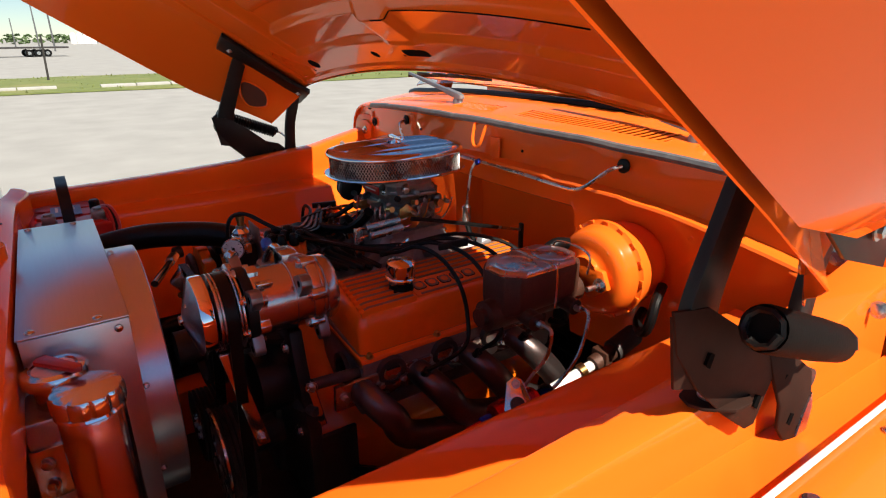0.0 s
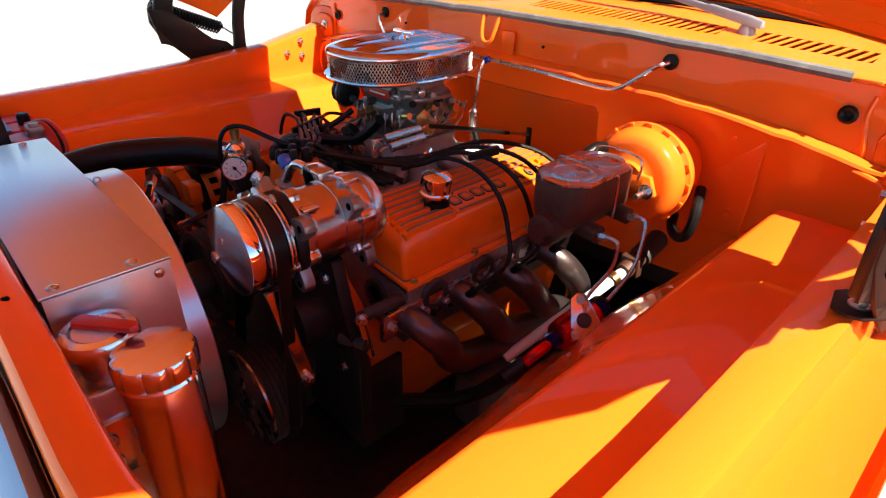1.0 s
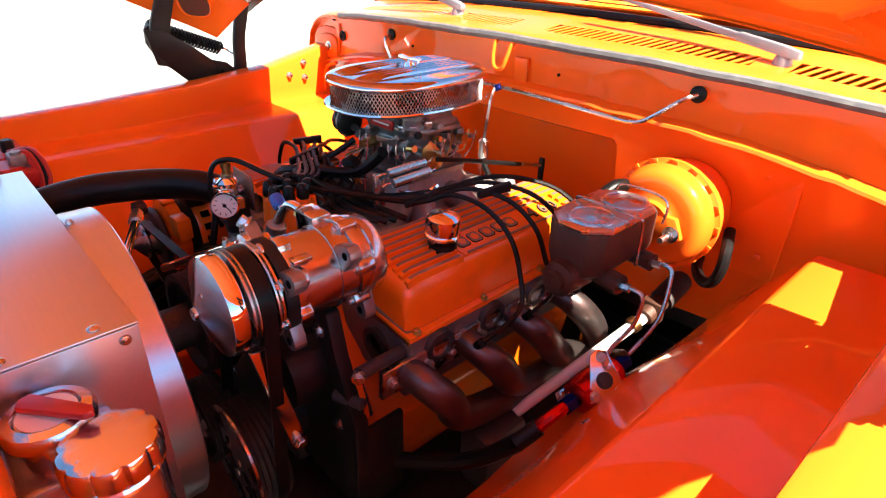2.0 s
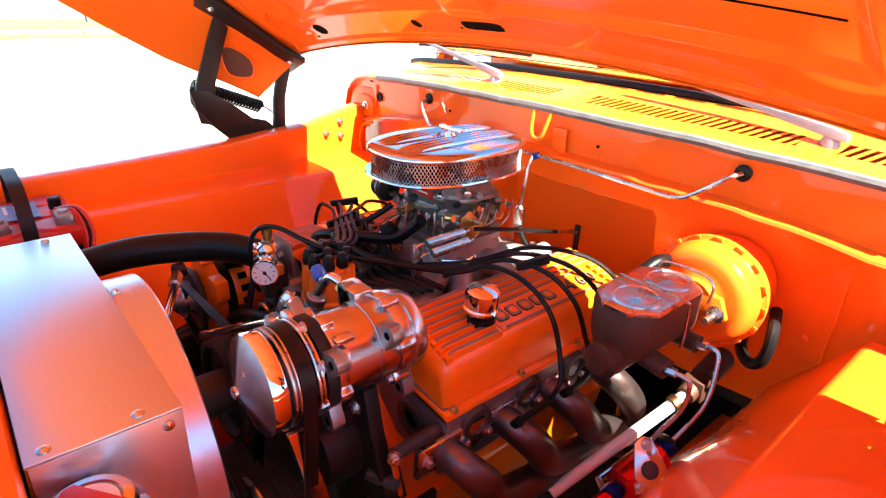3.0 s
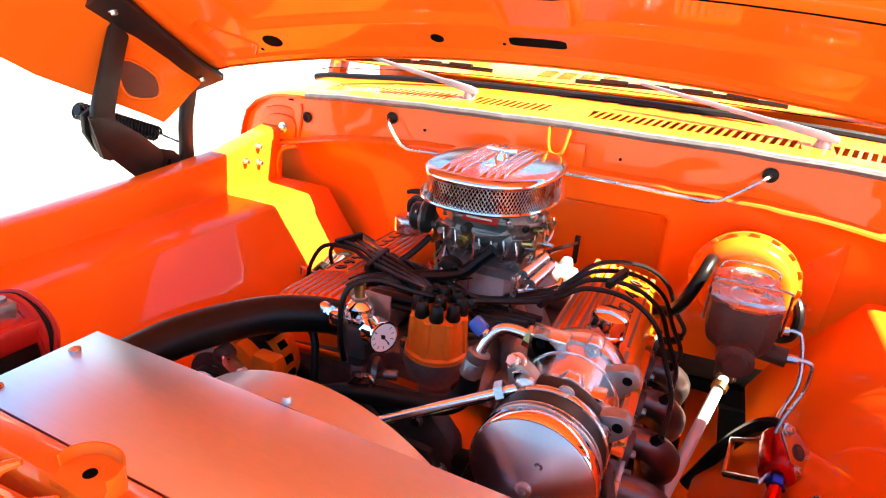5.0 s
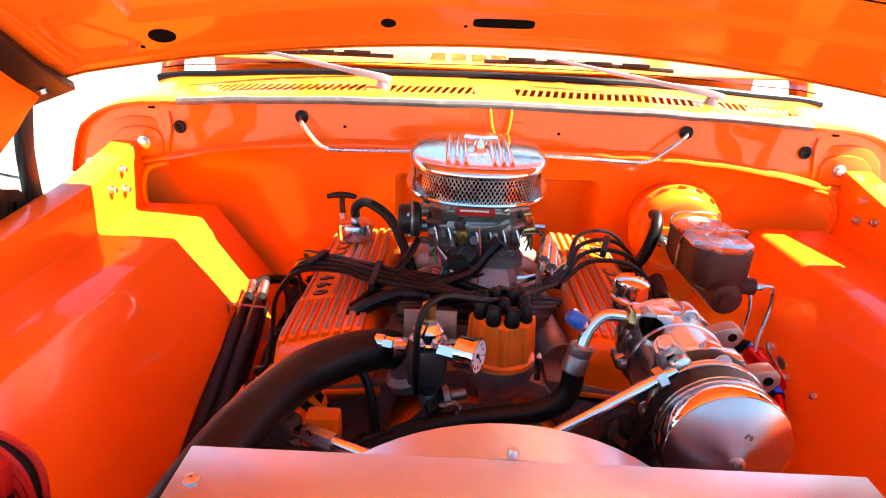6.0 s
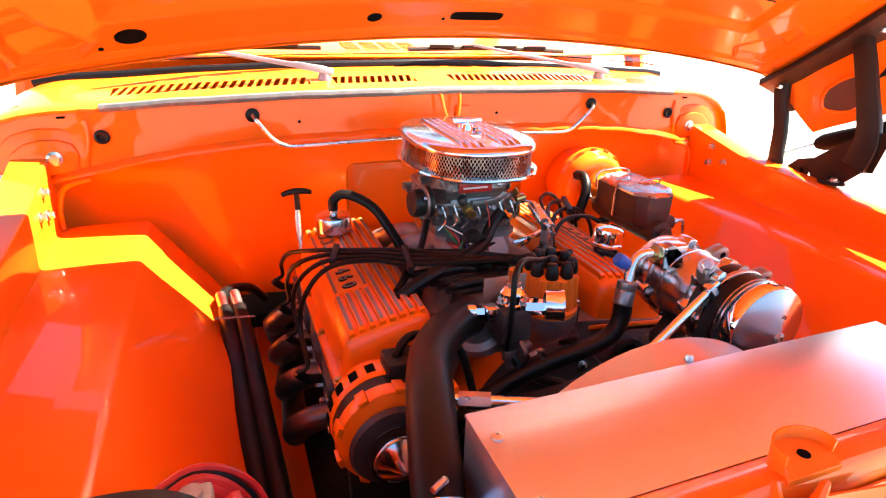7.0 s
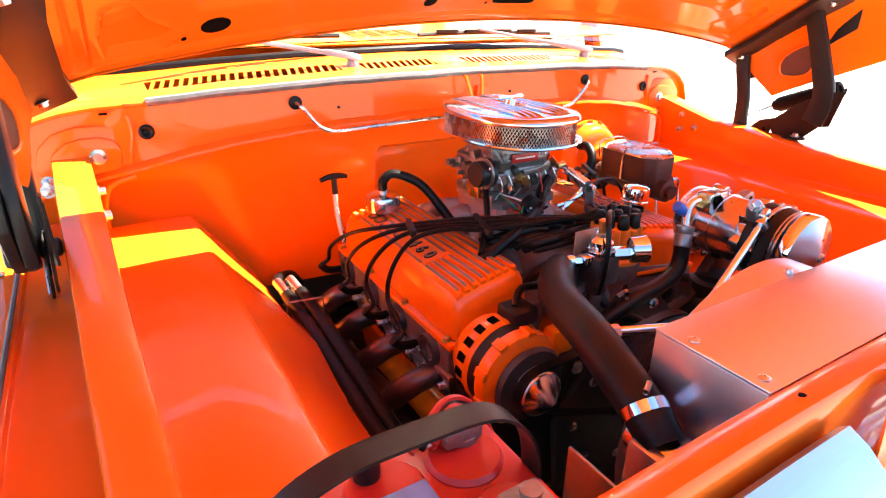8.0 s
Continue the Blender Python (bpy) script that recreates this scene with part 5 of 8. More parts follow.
    for i, digit in enumerate("460"):
        y = f + 0.150 + 0.0285 * ((6 + i) if s > 0 else 2 - i)
        for grow, up, mat in ((0.0026, 0.0010, M_BLACK), (0.0, 0.0018, M_FIN)):
            g = Geo()
            verts, faces = glyph(digit, 0.031, grow)
            g.add([at(0.2465 - v.y, y + s * v.x, up + v.z) for v in verts], faces)
            part("digit", g, mat, p)


def header(s):
    h = thing("exhaust_header", "heat-stained steel tube exhaust header bolted to the cylinder head", "exhaust", "exhaust headers")
    off, up = (-0.015, 0.0) if s < 0 else (-0.045, 0.02)
    part("flange", Geo().rings([[(CX + s * x, y, z) for x, z in ((0.292, 0.695 + up), (0.302, 0.695 + up), (0.306, 0.745 + up), (0.296, 0.745 + up))] for y in (-0.50 + off, -0.05 + off)]), M_STEEL, h, bevel=0.002)
    for k in range(4):
        y = -0.45 + off + 0.115 * k
        col = Vector((CX + s * 0.30, 0.02, 0.50))
        line = [(CX + s * 0.298, y, 0.722 + up), (CX + s * 0.332, y + 0.006, 0.715 + up), (CX + s * 0.354, y + 0.030, 0.685 + up), (CX + s * 0.352, y + 0.080, 0.645), (CX + s * 0.335, y * 0.45 + 0.03, 0.585), tuple(col + Vector((0.02 * (k % 2), 0, -0.03 * (k // 2))))]
        part("primary_tube", Geo().tube(line, [r * (1 if s > 0 else 0.84) for r in (0.023, 0.0245, 0.026, 0.026, 0.025, 0.024)], 16), M_HEADER, h)
        for dy in (-0.035, 0.035):
            part("flange_bolt", Geo().bolt((CX + s * 0.304, y + dy, 0.722 + up), (s, 0, 0.1), 0.006, 0.012), M_STEEL, h)
    part("collector", Geo().tube([(CX + s * 0.30, 0.0, 0.49), (CX + s * 0.28, 0.1, 0.45), (CX + s * 0.26, 0.3, 0.42)], [0.045, 0.04, 0.035], 16), M_HEADER, h)


for side in (-1, 1):
    head(side)
    valve_cover(side)
    header(side)


def intake():
    t = part("intake_manifold", sect([(CX - 0.115, 0.80), (CX + 0.115, 0.80), (CX + 0.10, 0.825), (CX + 0.05, 0.845), (CX - 0.05, 0.845), (CX - 0.10, 0.825)], -0.50, -0.03), M_CAST, engine, "cast aluminium intake manifold", bevel=0.006)
    part("plenum", Geo().rings([[(CX + x * w, -0.235 + y * l, z) for x, y in ((-1, -0.8), (-0.8, -1), (0.8, -1), (1, -0.8), (1, 0.8), (0.8, 1), (-0.8, 1), (-1, 0.8))] for w, l, z in ((0.085, 0.11, 0.84), (0.075, 0.10, 0.885), (0.065, 0.075, 0.918), (0.078, 0.078, 0.920), (0.078, 0.078, 0.930))]), M_CAST, t)
    for s in (-1, 1):
        for y0, y1 in ((-0.29, -0.43), (-0.26, -0.31), (-0.21, -0.17), (-0.18, -0.07)):
            part("runner", Geo().tube([(CX + s * 0.045, y0, 0.872), (CX + s * 0.085, (y0 * 0.6 + y1 * 0.4), 0.872), (CX + s * 0.125, y1, 0.835)], [0.026, 0.025, 0.024], 12), M_CAST, t)
            part("runner_bolt", Geo().bolt((CX + s * 0.115, y1 + 0.035, 0.838), (s * 0.4, 0, 1), 0.006, 0.008), M_STEEL, t)
    for x0, x1, y0, y1, h in ((0.028, 0.075, -0.125, -0.085, 0.876), (0.052, 0.092, -0.098, -0.060, 0.868), (0.06, 0.078, -0.085, -0.06, 0.888), (0.0, 0.03, -0.11, -0.06, 0.862)):
        part("cast_lug", Geo().rings([[(x0 - e, y0 - e, zz), (x1 + e, y0 - e, zz), (x1 + e, y1 + e, zz), (x0 - e, y1 + e, zz)] for e, zz in ((0.006, 0.832), (0.002, h - 0.008), (0.0, h - 0.002), (-0.004, h))]), M_MACHINED, t, bevel=0.003)
    for x, y in ((0.05, -0.07), (0.075, -0.06), (0.03, -0.055)):
        part("boss", Geo().lathe((x, y, 0.835), (0, 0, 1), [(0.012, 0), (0.011, 0.025), (0.007, 0.026), (0.007, 0.036)], 12), M_CAST, t)
    part("thermostat_housing", Geo().lathe((-0.12, -0.53, 0.85), (-0.3, -0.05, 0.75), [(0.034, 0), (0.034, 0.012), (0.026, 0.02), (0.024, 0.055)], 20), M_CAST, t)


intake()


def superoval(cx, cy, a, b, z, n=96, p=2.45):
    out = []
    for i in range(n):
        t = 2 * math.pi * i / n
        c, s = math.cos(t), math.sin(t)
        out.append((cx + a * math.copysign(abs(c) ** (2 / p), c), cy + b * math.copysign(abs(s) ** (2 / p), s), z))
    return out


def air_cleaner():
    t = thing("air_cleaner", "chrome oval air cleaner with ribbed lid and mesh sides", "air cleaner")
    cx, cy = -0.039, -0.238
    A, B = 0.107, 0.150
    base = [superoval(cx, cy, a, b, z) for a, b, z in ((0.05, 0.07, 1.0420), (0.10, 0.143, 1.0437), (0.112, 0.155, 1.0471), (0.115, 0.158, 1.0505), (0.114, 0.157, 1.0530), (0.108, 0.151, 1.0530), (0.098, 0.141, 1.0496), (0.02, 0.03, 1.0488))]
    part("base_pan", Geo().rings(base), M_CHROME, t)
    part("filter_element", Geo().rings([superoval(cx, cy, 0.099, 0.142, 1.0496), superoval(cx, cy, 0.099, 0.142, 1.0928)]), M_HOLE, t)
    lid = [superoval(cx, cy, a, b, z) for a, b, z in ((0.103, 0.146, 1.0868), (0.1072, 0.1502, 1.0868), (0.1095, 0.1525, 1.0888), (0.1100, 0.1530, 1.0920), (0.1092, 0.1522, 1.0955), (0.1068, 0.1498, 1.0985), (0.1030, 0.1460, 1.1004), (0.097, 0.140, 1.1015), (0.085, 0.125, 1.1022), (0.06, 0.09, 1.1031), (0.02, 0.03, 1.1036), (0.001, 0.001, 1.1037))]
    part("lid", Geo().rings(lid), M_LID, t)
    for dx in (-0.047, -0.034, -0.021, 0.021, 0.034, 0.047):
        yl = B * (1 - (abs(dx) / A) ** 2.45) ** (1 / 2.45) - 0.012
        rings = []
        for k in range(17):
            u = -1 + k / 8
            y = cy + yl * u
            zb = 1.1003 + 0.0036 * (1 - abs(u) ** 3)
            h = 0.0062 * (1 - abs(u) ** 10)
            w = 0.0052
            rings.append([(cx + dx + w * c, y, zb + max(0.0, h * (1 - c * c)) - (0.003 if abs(c) == 1 else 0)) for c in (-1, -0.8, -0.45, 0, 0.45, 0.8, 1)])
        part("rib", Geo().rings(rings), M_LID, t, smooth=85)
    nut = part("wing_nut", Geo().lathe((cx + 0.004, cy + 0.0, 1.1034), (0, 0, 1), [(0.013, 0), (0.012, 0.004), (0.010, 0.010), (0.007, 0.010), (0.007, 0.016)], 16), M_CHROME, t)
    part("wing", Geo().rings([[(cx + 0.004 + x, cy + y, z) for x, z in ((-0.028, 1.1165), (-0.026, 1.1235), (0.0, 1.1209), (0.026, 1.1235), (0.028, 1.1165), (0.0, 1.1131))] for y in (-0.005, 0.005)]), M_CHROME, nut, bevel=0.001)
    # expanded-metal screen: crossing slanted strands
    outline = [Vector(p) for p in superoval(cx, cy, 0.1035, 0.1465, 0, 720)]
    lens = [0.0]
    for i in range(1, 721):
        lens.append(lens[-1] + (outline[i % 720] - outline[i - 1]).length)
    total, cells, rows = lens[-1], 132, 8
    z0, z1 = 1.0513, 1.0918

    def on(u):
        u = (u % 1.0) * total
        i = min(719, int(np.searchsorted(lens, u, "right") - 1))
        f = (u - lens[i]) / max(1e-9, lens[i + 1] - lens[i])
        return outline[i].lerp(outline[(i + 1) % 720], f)

    g = Geo()
    hz = (z1 - z0) / rows
    for j in range(rows):
        for i in range(cells):
            for d in (-0.5, 0.5):
                a, b = (i + 0.5 * (j % 2)) / cells, (i + 0.5 * (j % 2) + d) / cells
                p, q = on(a), on(b)
                zp, zq = z0 + hz * j, z0 + hz * (j + 1)
                th = 0.0009
                n1 = Vector((p.x - cx, p.y - cy, 0)).normalized() * 0.0012
                g.add([(p.x, p.y, zp - th), (p.x, p.y, zp + th), (q.x, q.y, zq + th), (q.x, q.y, zq - th), (p.x - n1.x, p.y - n1.y, zp - th), (p.x - n1.x, p.y - n1.y, zp + th), (q.x - n1.x, q.y - n1.y, zq + th), (q.x - n1.x, q.y - n1.y, zq - th)],
                      [(0, 1, 2, 3), (1, 5, 6, 2), (0, 3, 7, 4)])
    part("mesh_screen", g, M_STEEL, t, "expanded silver metal mesh", kind="stuff")


air_cleaner()


# ---- fuel and ignition ----
def carburettor():
    t = thing("carburettor", "grey four-barrel carburettor with linkages under the air cleaner", "carburettor")
    cx, cy = -0.038, -0.235
    b = part("throttle_body", Geo().box(cx - 0.075, cx + 0.075, cy - 0.062, cy + 0.066, 0.9290, 0.9470), M_ZINC, t, bevel=0.003)
    part("main_body", Geo().rings([[(cx + x * w, cy + y * l, z) for x, y in ((-1, -0.7), (-0.7, -1), (0.7, -1), (1, -0.7), (1, 0.7), (0.7, 1), (-0.7, 1), (-1, 0.7))] for w, l, z in ((0.068, 0.058, 0.9470), (0.075, 0.062, 0.9620), (0.082, 0.064, 0.9770), (0.082, 0.064, 0.9870))]), M_ZINC, t, bevel=0.002)
    part("fuel_bowl", Geo().box(cx - 0.05, cx + 0.06, cy - 0.0660, cy - 0.03, 0.9600, 0.9960), M_ZINC, t, bevel=0.010)
    part("fuel_bowl", Geo().box(cx - 0.08, cx + 0.08, cy + 0.045, cy + 0.066, 0.9670, 1.0000), M_ZINC, t, bevel=0.006)
    part("air_horn", Geo().rings([[(cx + x, cy + y, z) for x, y in ((-0.088, -0.03), (-0.05, -0.064), (0.05, -0.064), (0.088, -0.03), (0.088, 0.045), (0.05, 0.072), (-0.05, 0.072), (-0.088, 0.045))] for z in (1.0040, 1.0130)]), M_ZINC, t, bevel=0.003)
    part("air_horn_neck", Geo().lathe((cx, cy, 1.0140), (0, 0, 1), [(0.066, 0), (0.062, 0.012), (0.062, 0.030)], 32), M_ZINC, t)
    rng = random.Random(7)
    part("venturi_casting", Geo().rings([[(cx + x * w, cy + y * l, z) for x, y in ((-1, -0.75), (-0.75, -1), (-0.2, -1.05), (0.2, -1.05), (0.75, -1), (1, -0.75), (1.05, -0.2), (1.05, 0.2), (1, 0.75), (0.75, 1), (-0.75, 1), (-1, 0.75))] for w, l, z in ((0.070, 0.060, 0.925), (0.074, 0.062, 0.950), (0.066, 0.056, 0.956), (0.072, 0.060, 0.972), (0.078, 0.062, 0.985), (0.070, 0.056, 0.990), (0.076, 0.060, 1.012), (0.066, 0.056, 1.026), (0.066, 0.056, 1.043))]), M_ZINC, t, smooth=20)
    for k in range(16):
        a = 2 * math.pi * k / 16 + 0.1
        d = Vector((math.cos(a) * 0.074, math.sin(a) * 0.060, 0))
        z0 = 0.932 + 0.02 * (k % 3)
        part("cast_rib", Geo().cyl(Vector((cx, cy, z0)) + d, Vector((cx, cy, z0 + 0.05)) + d, rng.uniform(0.004, 0.007), 8), M_ZINC, t)
    for k in range(7):
        y = cy - 0.06 + 0.02 * k
        part("link_rod", Geo().tube([(cx + 0.084, y, 0.945 + 0.008 * (k % 3)), (cx + 0.092, y + 0.012, 0.965), (cx + 0.086, y + 0.028, 0.99 + 0.006 * (k % 2))], 0.0018, 5), M_BRASS if k % 2 else M_STEEL, t)
        x = cx - 0.07 + 0.022 * k
        part("link_rod", Geo().tube([(x, cy - 0.068, 0.94), (x + 0.01, cy - 0.076, 0.96), (x + 0.004, cy - 0.07, 0.985)], 0.0018, 5), M_STEEL, t)
    mats = (M_ZINC, M_CAST, M_BLACK, M_ZINC, M_STEEL, M_DARK)
    for k in range(46):
        a = 2 * math.pi * rng.random()
        d = Vector((math.cos(a) * 0.082, math.sin(a) * 0.066, 0))
        n = Vector((math.cos(a), math.sin(a), 0))
        c = Vector((cx, cy, rng.uniform(0.935, 1.025))) + d
        r, h = rng.uniform(0.003, 0.008), rng.uniform(0.006, 0.02)
        if k % 3:
            part("casting_boss", Geo().lathe(c - n * 0.012, n + Vector((0, 0, rng.uniform(-0.4, 0.4))), [(r * 1.3, 0), (r * 1.2, 0.006), (r, 0.012 + h * 0.6), (r * 0.6, 0.014 + h * 0.6)], 9), mats[k % 6], t)
        else:
            m = Matrix.Translation(c) @ Matrix.Rotation(a, 4, "Z") @ Matrix.Rotation(rng.uniform(-0.5, 0.5), 4, "X")
            part("casting_lug", Geo().box(-0.012, 0.008, -r, r, -h, h, m), mats[k % 6], t, bevel=0.0015)
    part("pump_lever", Geo().prism([(-0.03, -0.006), (0.02, -0.004), (0.036, 0.012), (0.03, 0.02), (0.014, 0.008), (-0.03, 0.006)], 0, 0.003, Matrix(((1, 0, 0, cx + 0.02), (0, 0, 1, cy - 0.074), (0, 1, 0, 0.985), (0, 0, 0, 1)))), M_ZINC, t, bevel=0.0008)
    part("fast_idle_cam", Geo().prism([(-0.02, -0.02), (0.012, -0.024), (0.026, -0.004), (0.014, 0.02), (-0.016, 0.014)], 0, 0.004, Matrix(((0, 0, 1, cx - 0.098), (1, 0, 0, cy - 0.03), (0, 1, 0, 0.962), (0, 0, 0, 1)))), M_BRASS, t, bevel=0.001)
    part("fuel_inlet", Geo().cyl((cx - 0.02, cy - 0.062, 0.978), (cx - 0.02, cy - 0.088, 0.976), 0.010, 6).cyl((cx - 0.02, cy - 0.088, 0.976), (cx - 0.02, cy - 0.1, 0.975), 0.007, 12), M_BRASS, t)
    for k in range(12):
        a = 2 * math.pi * k / 12
        x, y = cx + 0.08 * math.cos(a), cy + 0.06 * math.sin(a)
        part("screw", Geo().bolt((x, y, 1.0140), (0, 0, 1), 0.0042, 0.005), M_STEEL, t)
    for k in range(9):
        x = cx - 0.07 + 0.017 * k
        part("boss", Geo().cyl((x, cy - 0.062, 0.9520 + rng.uniform(0, 0.03)), (x, cy - 0.074, 0.9520 + rng.uniform(0, 0.03)), rng.uniform(0.004, 0.009), 10), M_ZINC, t)
    for k in range(8):
        y = cy - 0.07 + 0.02 * k
        z = 0.9520 + rng.uniform(0, 0.045)
        part("boss", Geo().cyl((cx + 0.078, y, z), (cx + 0.095, y, z + rng.uniform(-0.004, 0.004)), rng.uniform(0.004, 0.009), 10), M_ZINC if k % 3 else M_BRASS, t)
        part("boss", Geo().cyl((cx - 0.078, y, z), (cx - 0.094, y, z), rng.uniform(0.004, 0.008), 10), M_ZINC, t)
    lab = part("name_plate", Geo().box(cx - 0.034, cx + 0.03, cy - 0.0675, cy - 0.0635, 1.0050, 1.022), M_RED, t, "small red plate", bevel=0.0008)
    part("plate_mark", Geo().box(cx - 0.026, cx + 0.02, cy - 0.0685, cy - 0.0673, 1.0120, 1.0150), M_WHITE, lab)
    ch = part("electric_choke", Geo().lathe((cx - 0.088, cy - 0.07, 0.9970), (-1, -0.1, 0), [(0.02, 0), (0.028, 0.004), (0.028, 0.014), (0.024, 0.016), (0.024, 0.032), (0.021, 0.036), (0.003, 0.037)], 26), M_BLACK, t)
    part("choke_ring", Geo().lathe((cx - 0.1, cy - 0.071, 0.9970), (-1, -0.1, 0), [(0.0285, 0), (0.0305, 0.002), (0.0285, 0.005)], 26), M_ZINC, ch)
    for k in range(3):
        a = 2 * math.pi * k / 3 + 0.5
        part("screw", Geo().bolt((cx - 0.105, cy - 0.072 + 0.027 * math.cos(a), 0.9970 + 0.027 * math.sin(a)), (-1, 0, 0), 0.004, 0.004), M_STEEL, ch)
    lever = part("throttle_lever", Geo().prism([(-0.02, -0.012), (0.02, -0.016), (0.035, 0.0), (0.022, 0.02), (0.0, 0.04), (-0.018, 0.03)], 0, 0.004, Matrix(((0, 0, 1, 0.055), (1, 0, 0, -0.27), (0, 1, 0, 0.9570), (0, 0, 0, 1)))), M_BRASS, t, bevel=0.001)
    part("lever_stud", Geo().cyl((0.05, -0.26, 0.9770), (0.08, -0.26, 0.9770), 0.004, 8), M_STEEL, lever)
    # return-spring bracket and its two springs
    br = part("spring_bracket", Geo().tube([(0.035, -0.32, 0.908), (0.06, -0.325, 0.915), (0.105, -0.315, 0.93), (0.11, -0.30, 0.94)], 0.004, 6), M_CHROME, t)
    part("bracket_bar", Geo().rings([[(0.03, -0.345, 0.905 + e), (0.112, -0.325, 0.93 + e), (0.112, -0.315, 0.93 + e), (0.03, -0.335, 0.905 + e)] for e in (0, 0.003)]), M_CHROME, br)
    for k in (0, 1):
        a, c = Vector((0.062 + 0.014 * k, -0.385, 0.960 - 0.012 * k)), Vector((0.080 + 0.012 * k, -0.285, 0.972 - 0.012 * k))
        sp = part("return_spring", Geo().cyl(a.lerp(c, 0.15), a.lerp(c, 0.85), 0.0078, 14), M_GASKET, t)
        coil, u, w = [], *frame_of(c - a)[:2]
        for i in range(10 * 34 + 1):
            ang = 2 * math.pi * i / 10
            coil.append(a.lerp(c, 0.15 + 0.7 * i / 340) + (u * math.cos(ang) + w * math.sin(ang)) * 0.0080)
        part("coil", Geo().tube(coil, 0.0011, 4, 1), M_STEEL, sp)
        part("spring_end", Geo().tube([a.lerp(c, -0.05), a.lerp(c, 0.05) + Vector((0, 0, 0.003)), a.lerp(c, 0.16)], 0.002, 5), M_STEEL, sp)
        part("spring_end", Geo().tube([c.lerp(a, 0.16), c.lerp(a, 0.04), c + Vector((-0.01, 0.01, 0.0))], 0.002, 5), M_STEEL, sp)
    part("spring_post", Geo().box(0.055, 0.062, -0.395, -0.375, 0.905, 0.965), M_STEEL, t, bevel=0.001)
    part("vacuum_pot", Geo().lathe((cx - 0.03, cy - 0.105, 0.94), (0.2, -1, -0.3), [(0.012, 0), (0.02, 0.006), (0.02, 0.02), (0.01, 0.026)], 18), M_BLACK, t)
    cable = thing("throttle_cable", "black throttle cable running to the firewall", "cable")
    part("sleeve", Geo().tube([(0.075, -0.27, 0.968), (0.073, -0.2, 0.950), (0.069, -0.10, 0.922), (0.066, -0.03, 0.902)], 0.0045, 8), M_RUBBER, cable)
    part("end_fitting", Geo().cyl((0.066, -0.04, 0.905), (0.062, 0.048, 0.880), 0.0035, 8), M_STEEL, cable)
    part("cable_bracket", Geo().box(0.056, 0.068, 0.044, 0.052, 0.832, 0.897), M_BLACK, cable, bevel=0.002)


def tube_thing(name, label, category, points, r, mat, group="", n=10, steps=6, ends=()):
    t = thing(name, label, category, group)
    part("pipe" if mat is not M_RUBBER else "hose", Geo().tube(points, r, n, steps), mat, t)
    for a, b, rr, m, nm in ends:
        part(nm, Geo().cyl(a, b, rr, 16), m, t)
    return t


def distributor():
    t = thing("distributor", "distributor with an orange cap and black plug boots", "distributor")
    x, y = -0.006, -0.515
    part("housing", Geo().lathe((x, y, 0.78), (0, 0, 1), [(0.022, 0), (0.025, 0.05), (0.042, 0.07), (0.047, 0.085), (0.047, 0.102)], 30), M_CAST, t)
    m_cap = material("orange_phenolic", (0.75, 0.16, 0.015), 0.35, 0, grain=0.15, grain_scale=60, bump=0.1)
    cap = part("cap", Geo().lathe((x, y, 0.880), (0, 0, 1), [(0.046, 0), (0.046, 0.008), (0.042, 0.011), (0.039, 0.045), (0.037, 0.062), (0.030, 0.067), (0.0, 0.068)], 36), m_cap, t)
    for k in range(8):
        a = 2 * math.pi * k / 8
        c = Vector((x + 0.040 * math.cos(a), y + 0.040 * math.sin(a), 0.892))
        part("cap_rib", Geo().cyl(c, c + Vector((-0.003 * math.cos(a), -0.003 * math.sin(a), 0.05)), 0.006, 8), m_cap, cap)
    for k in range(9):
        a = 2 * math.pi * k / 8 + 0.3
        r = 0.030 if k < 8 else 0.0
        px, py = x + r * math.cos(a), y + r * math.sin(a)
        part("tower", Geo().cyl((px, py, 0.935), (px, py, 0.952), 0.0095, 12), m_cap, cap)
        boot = part("plug_boot", Geo().lathe((px, py, 0.944), (0, 0, 1), [(0.0095, 0), (0.0105, 0.003), (0.0092, 0.012), (0.008, 0.020), (0.006, 0.023), (0.003, 0.024)], 12), M_RUBBER, cap)
    for s in (-1, 1):
        part("clip", Geo().box(x + s * 0.052 - 0.004, x + s * 0.052 + 0.004, y - 0.008, y + 0.008, 0.85, 0.885), M_STEEL, t, bevel=0.001)
    part("vacuum_advance", Geo().lathe((x - 0.045, y - 0.03, 0.84), (-1, -0.4, 0), [(0.008, 0), (0.008, 0.02), (0.024, 0.028), (0.024, 0.036), (0.012, 0.042)], 20), M_ZINC, t)


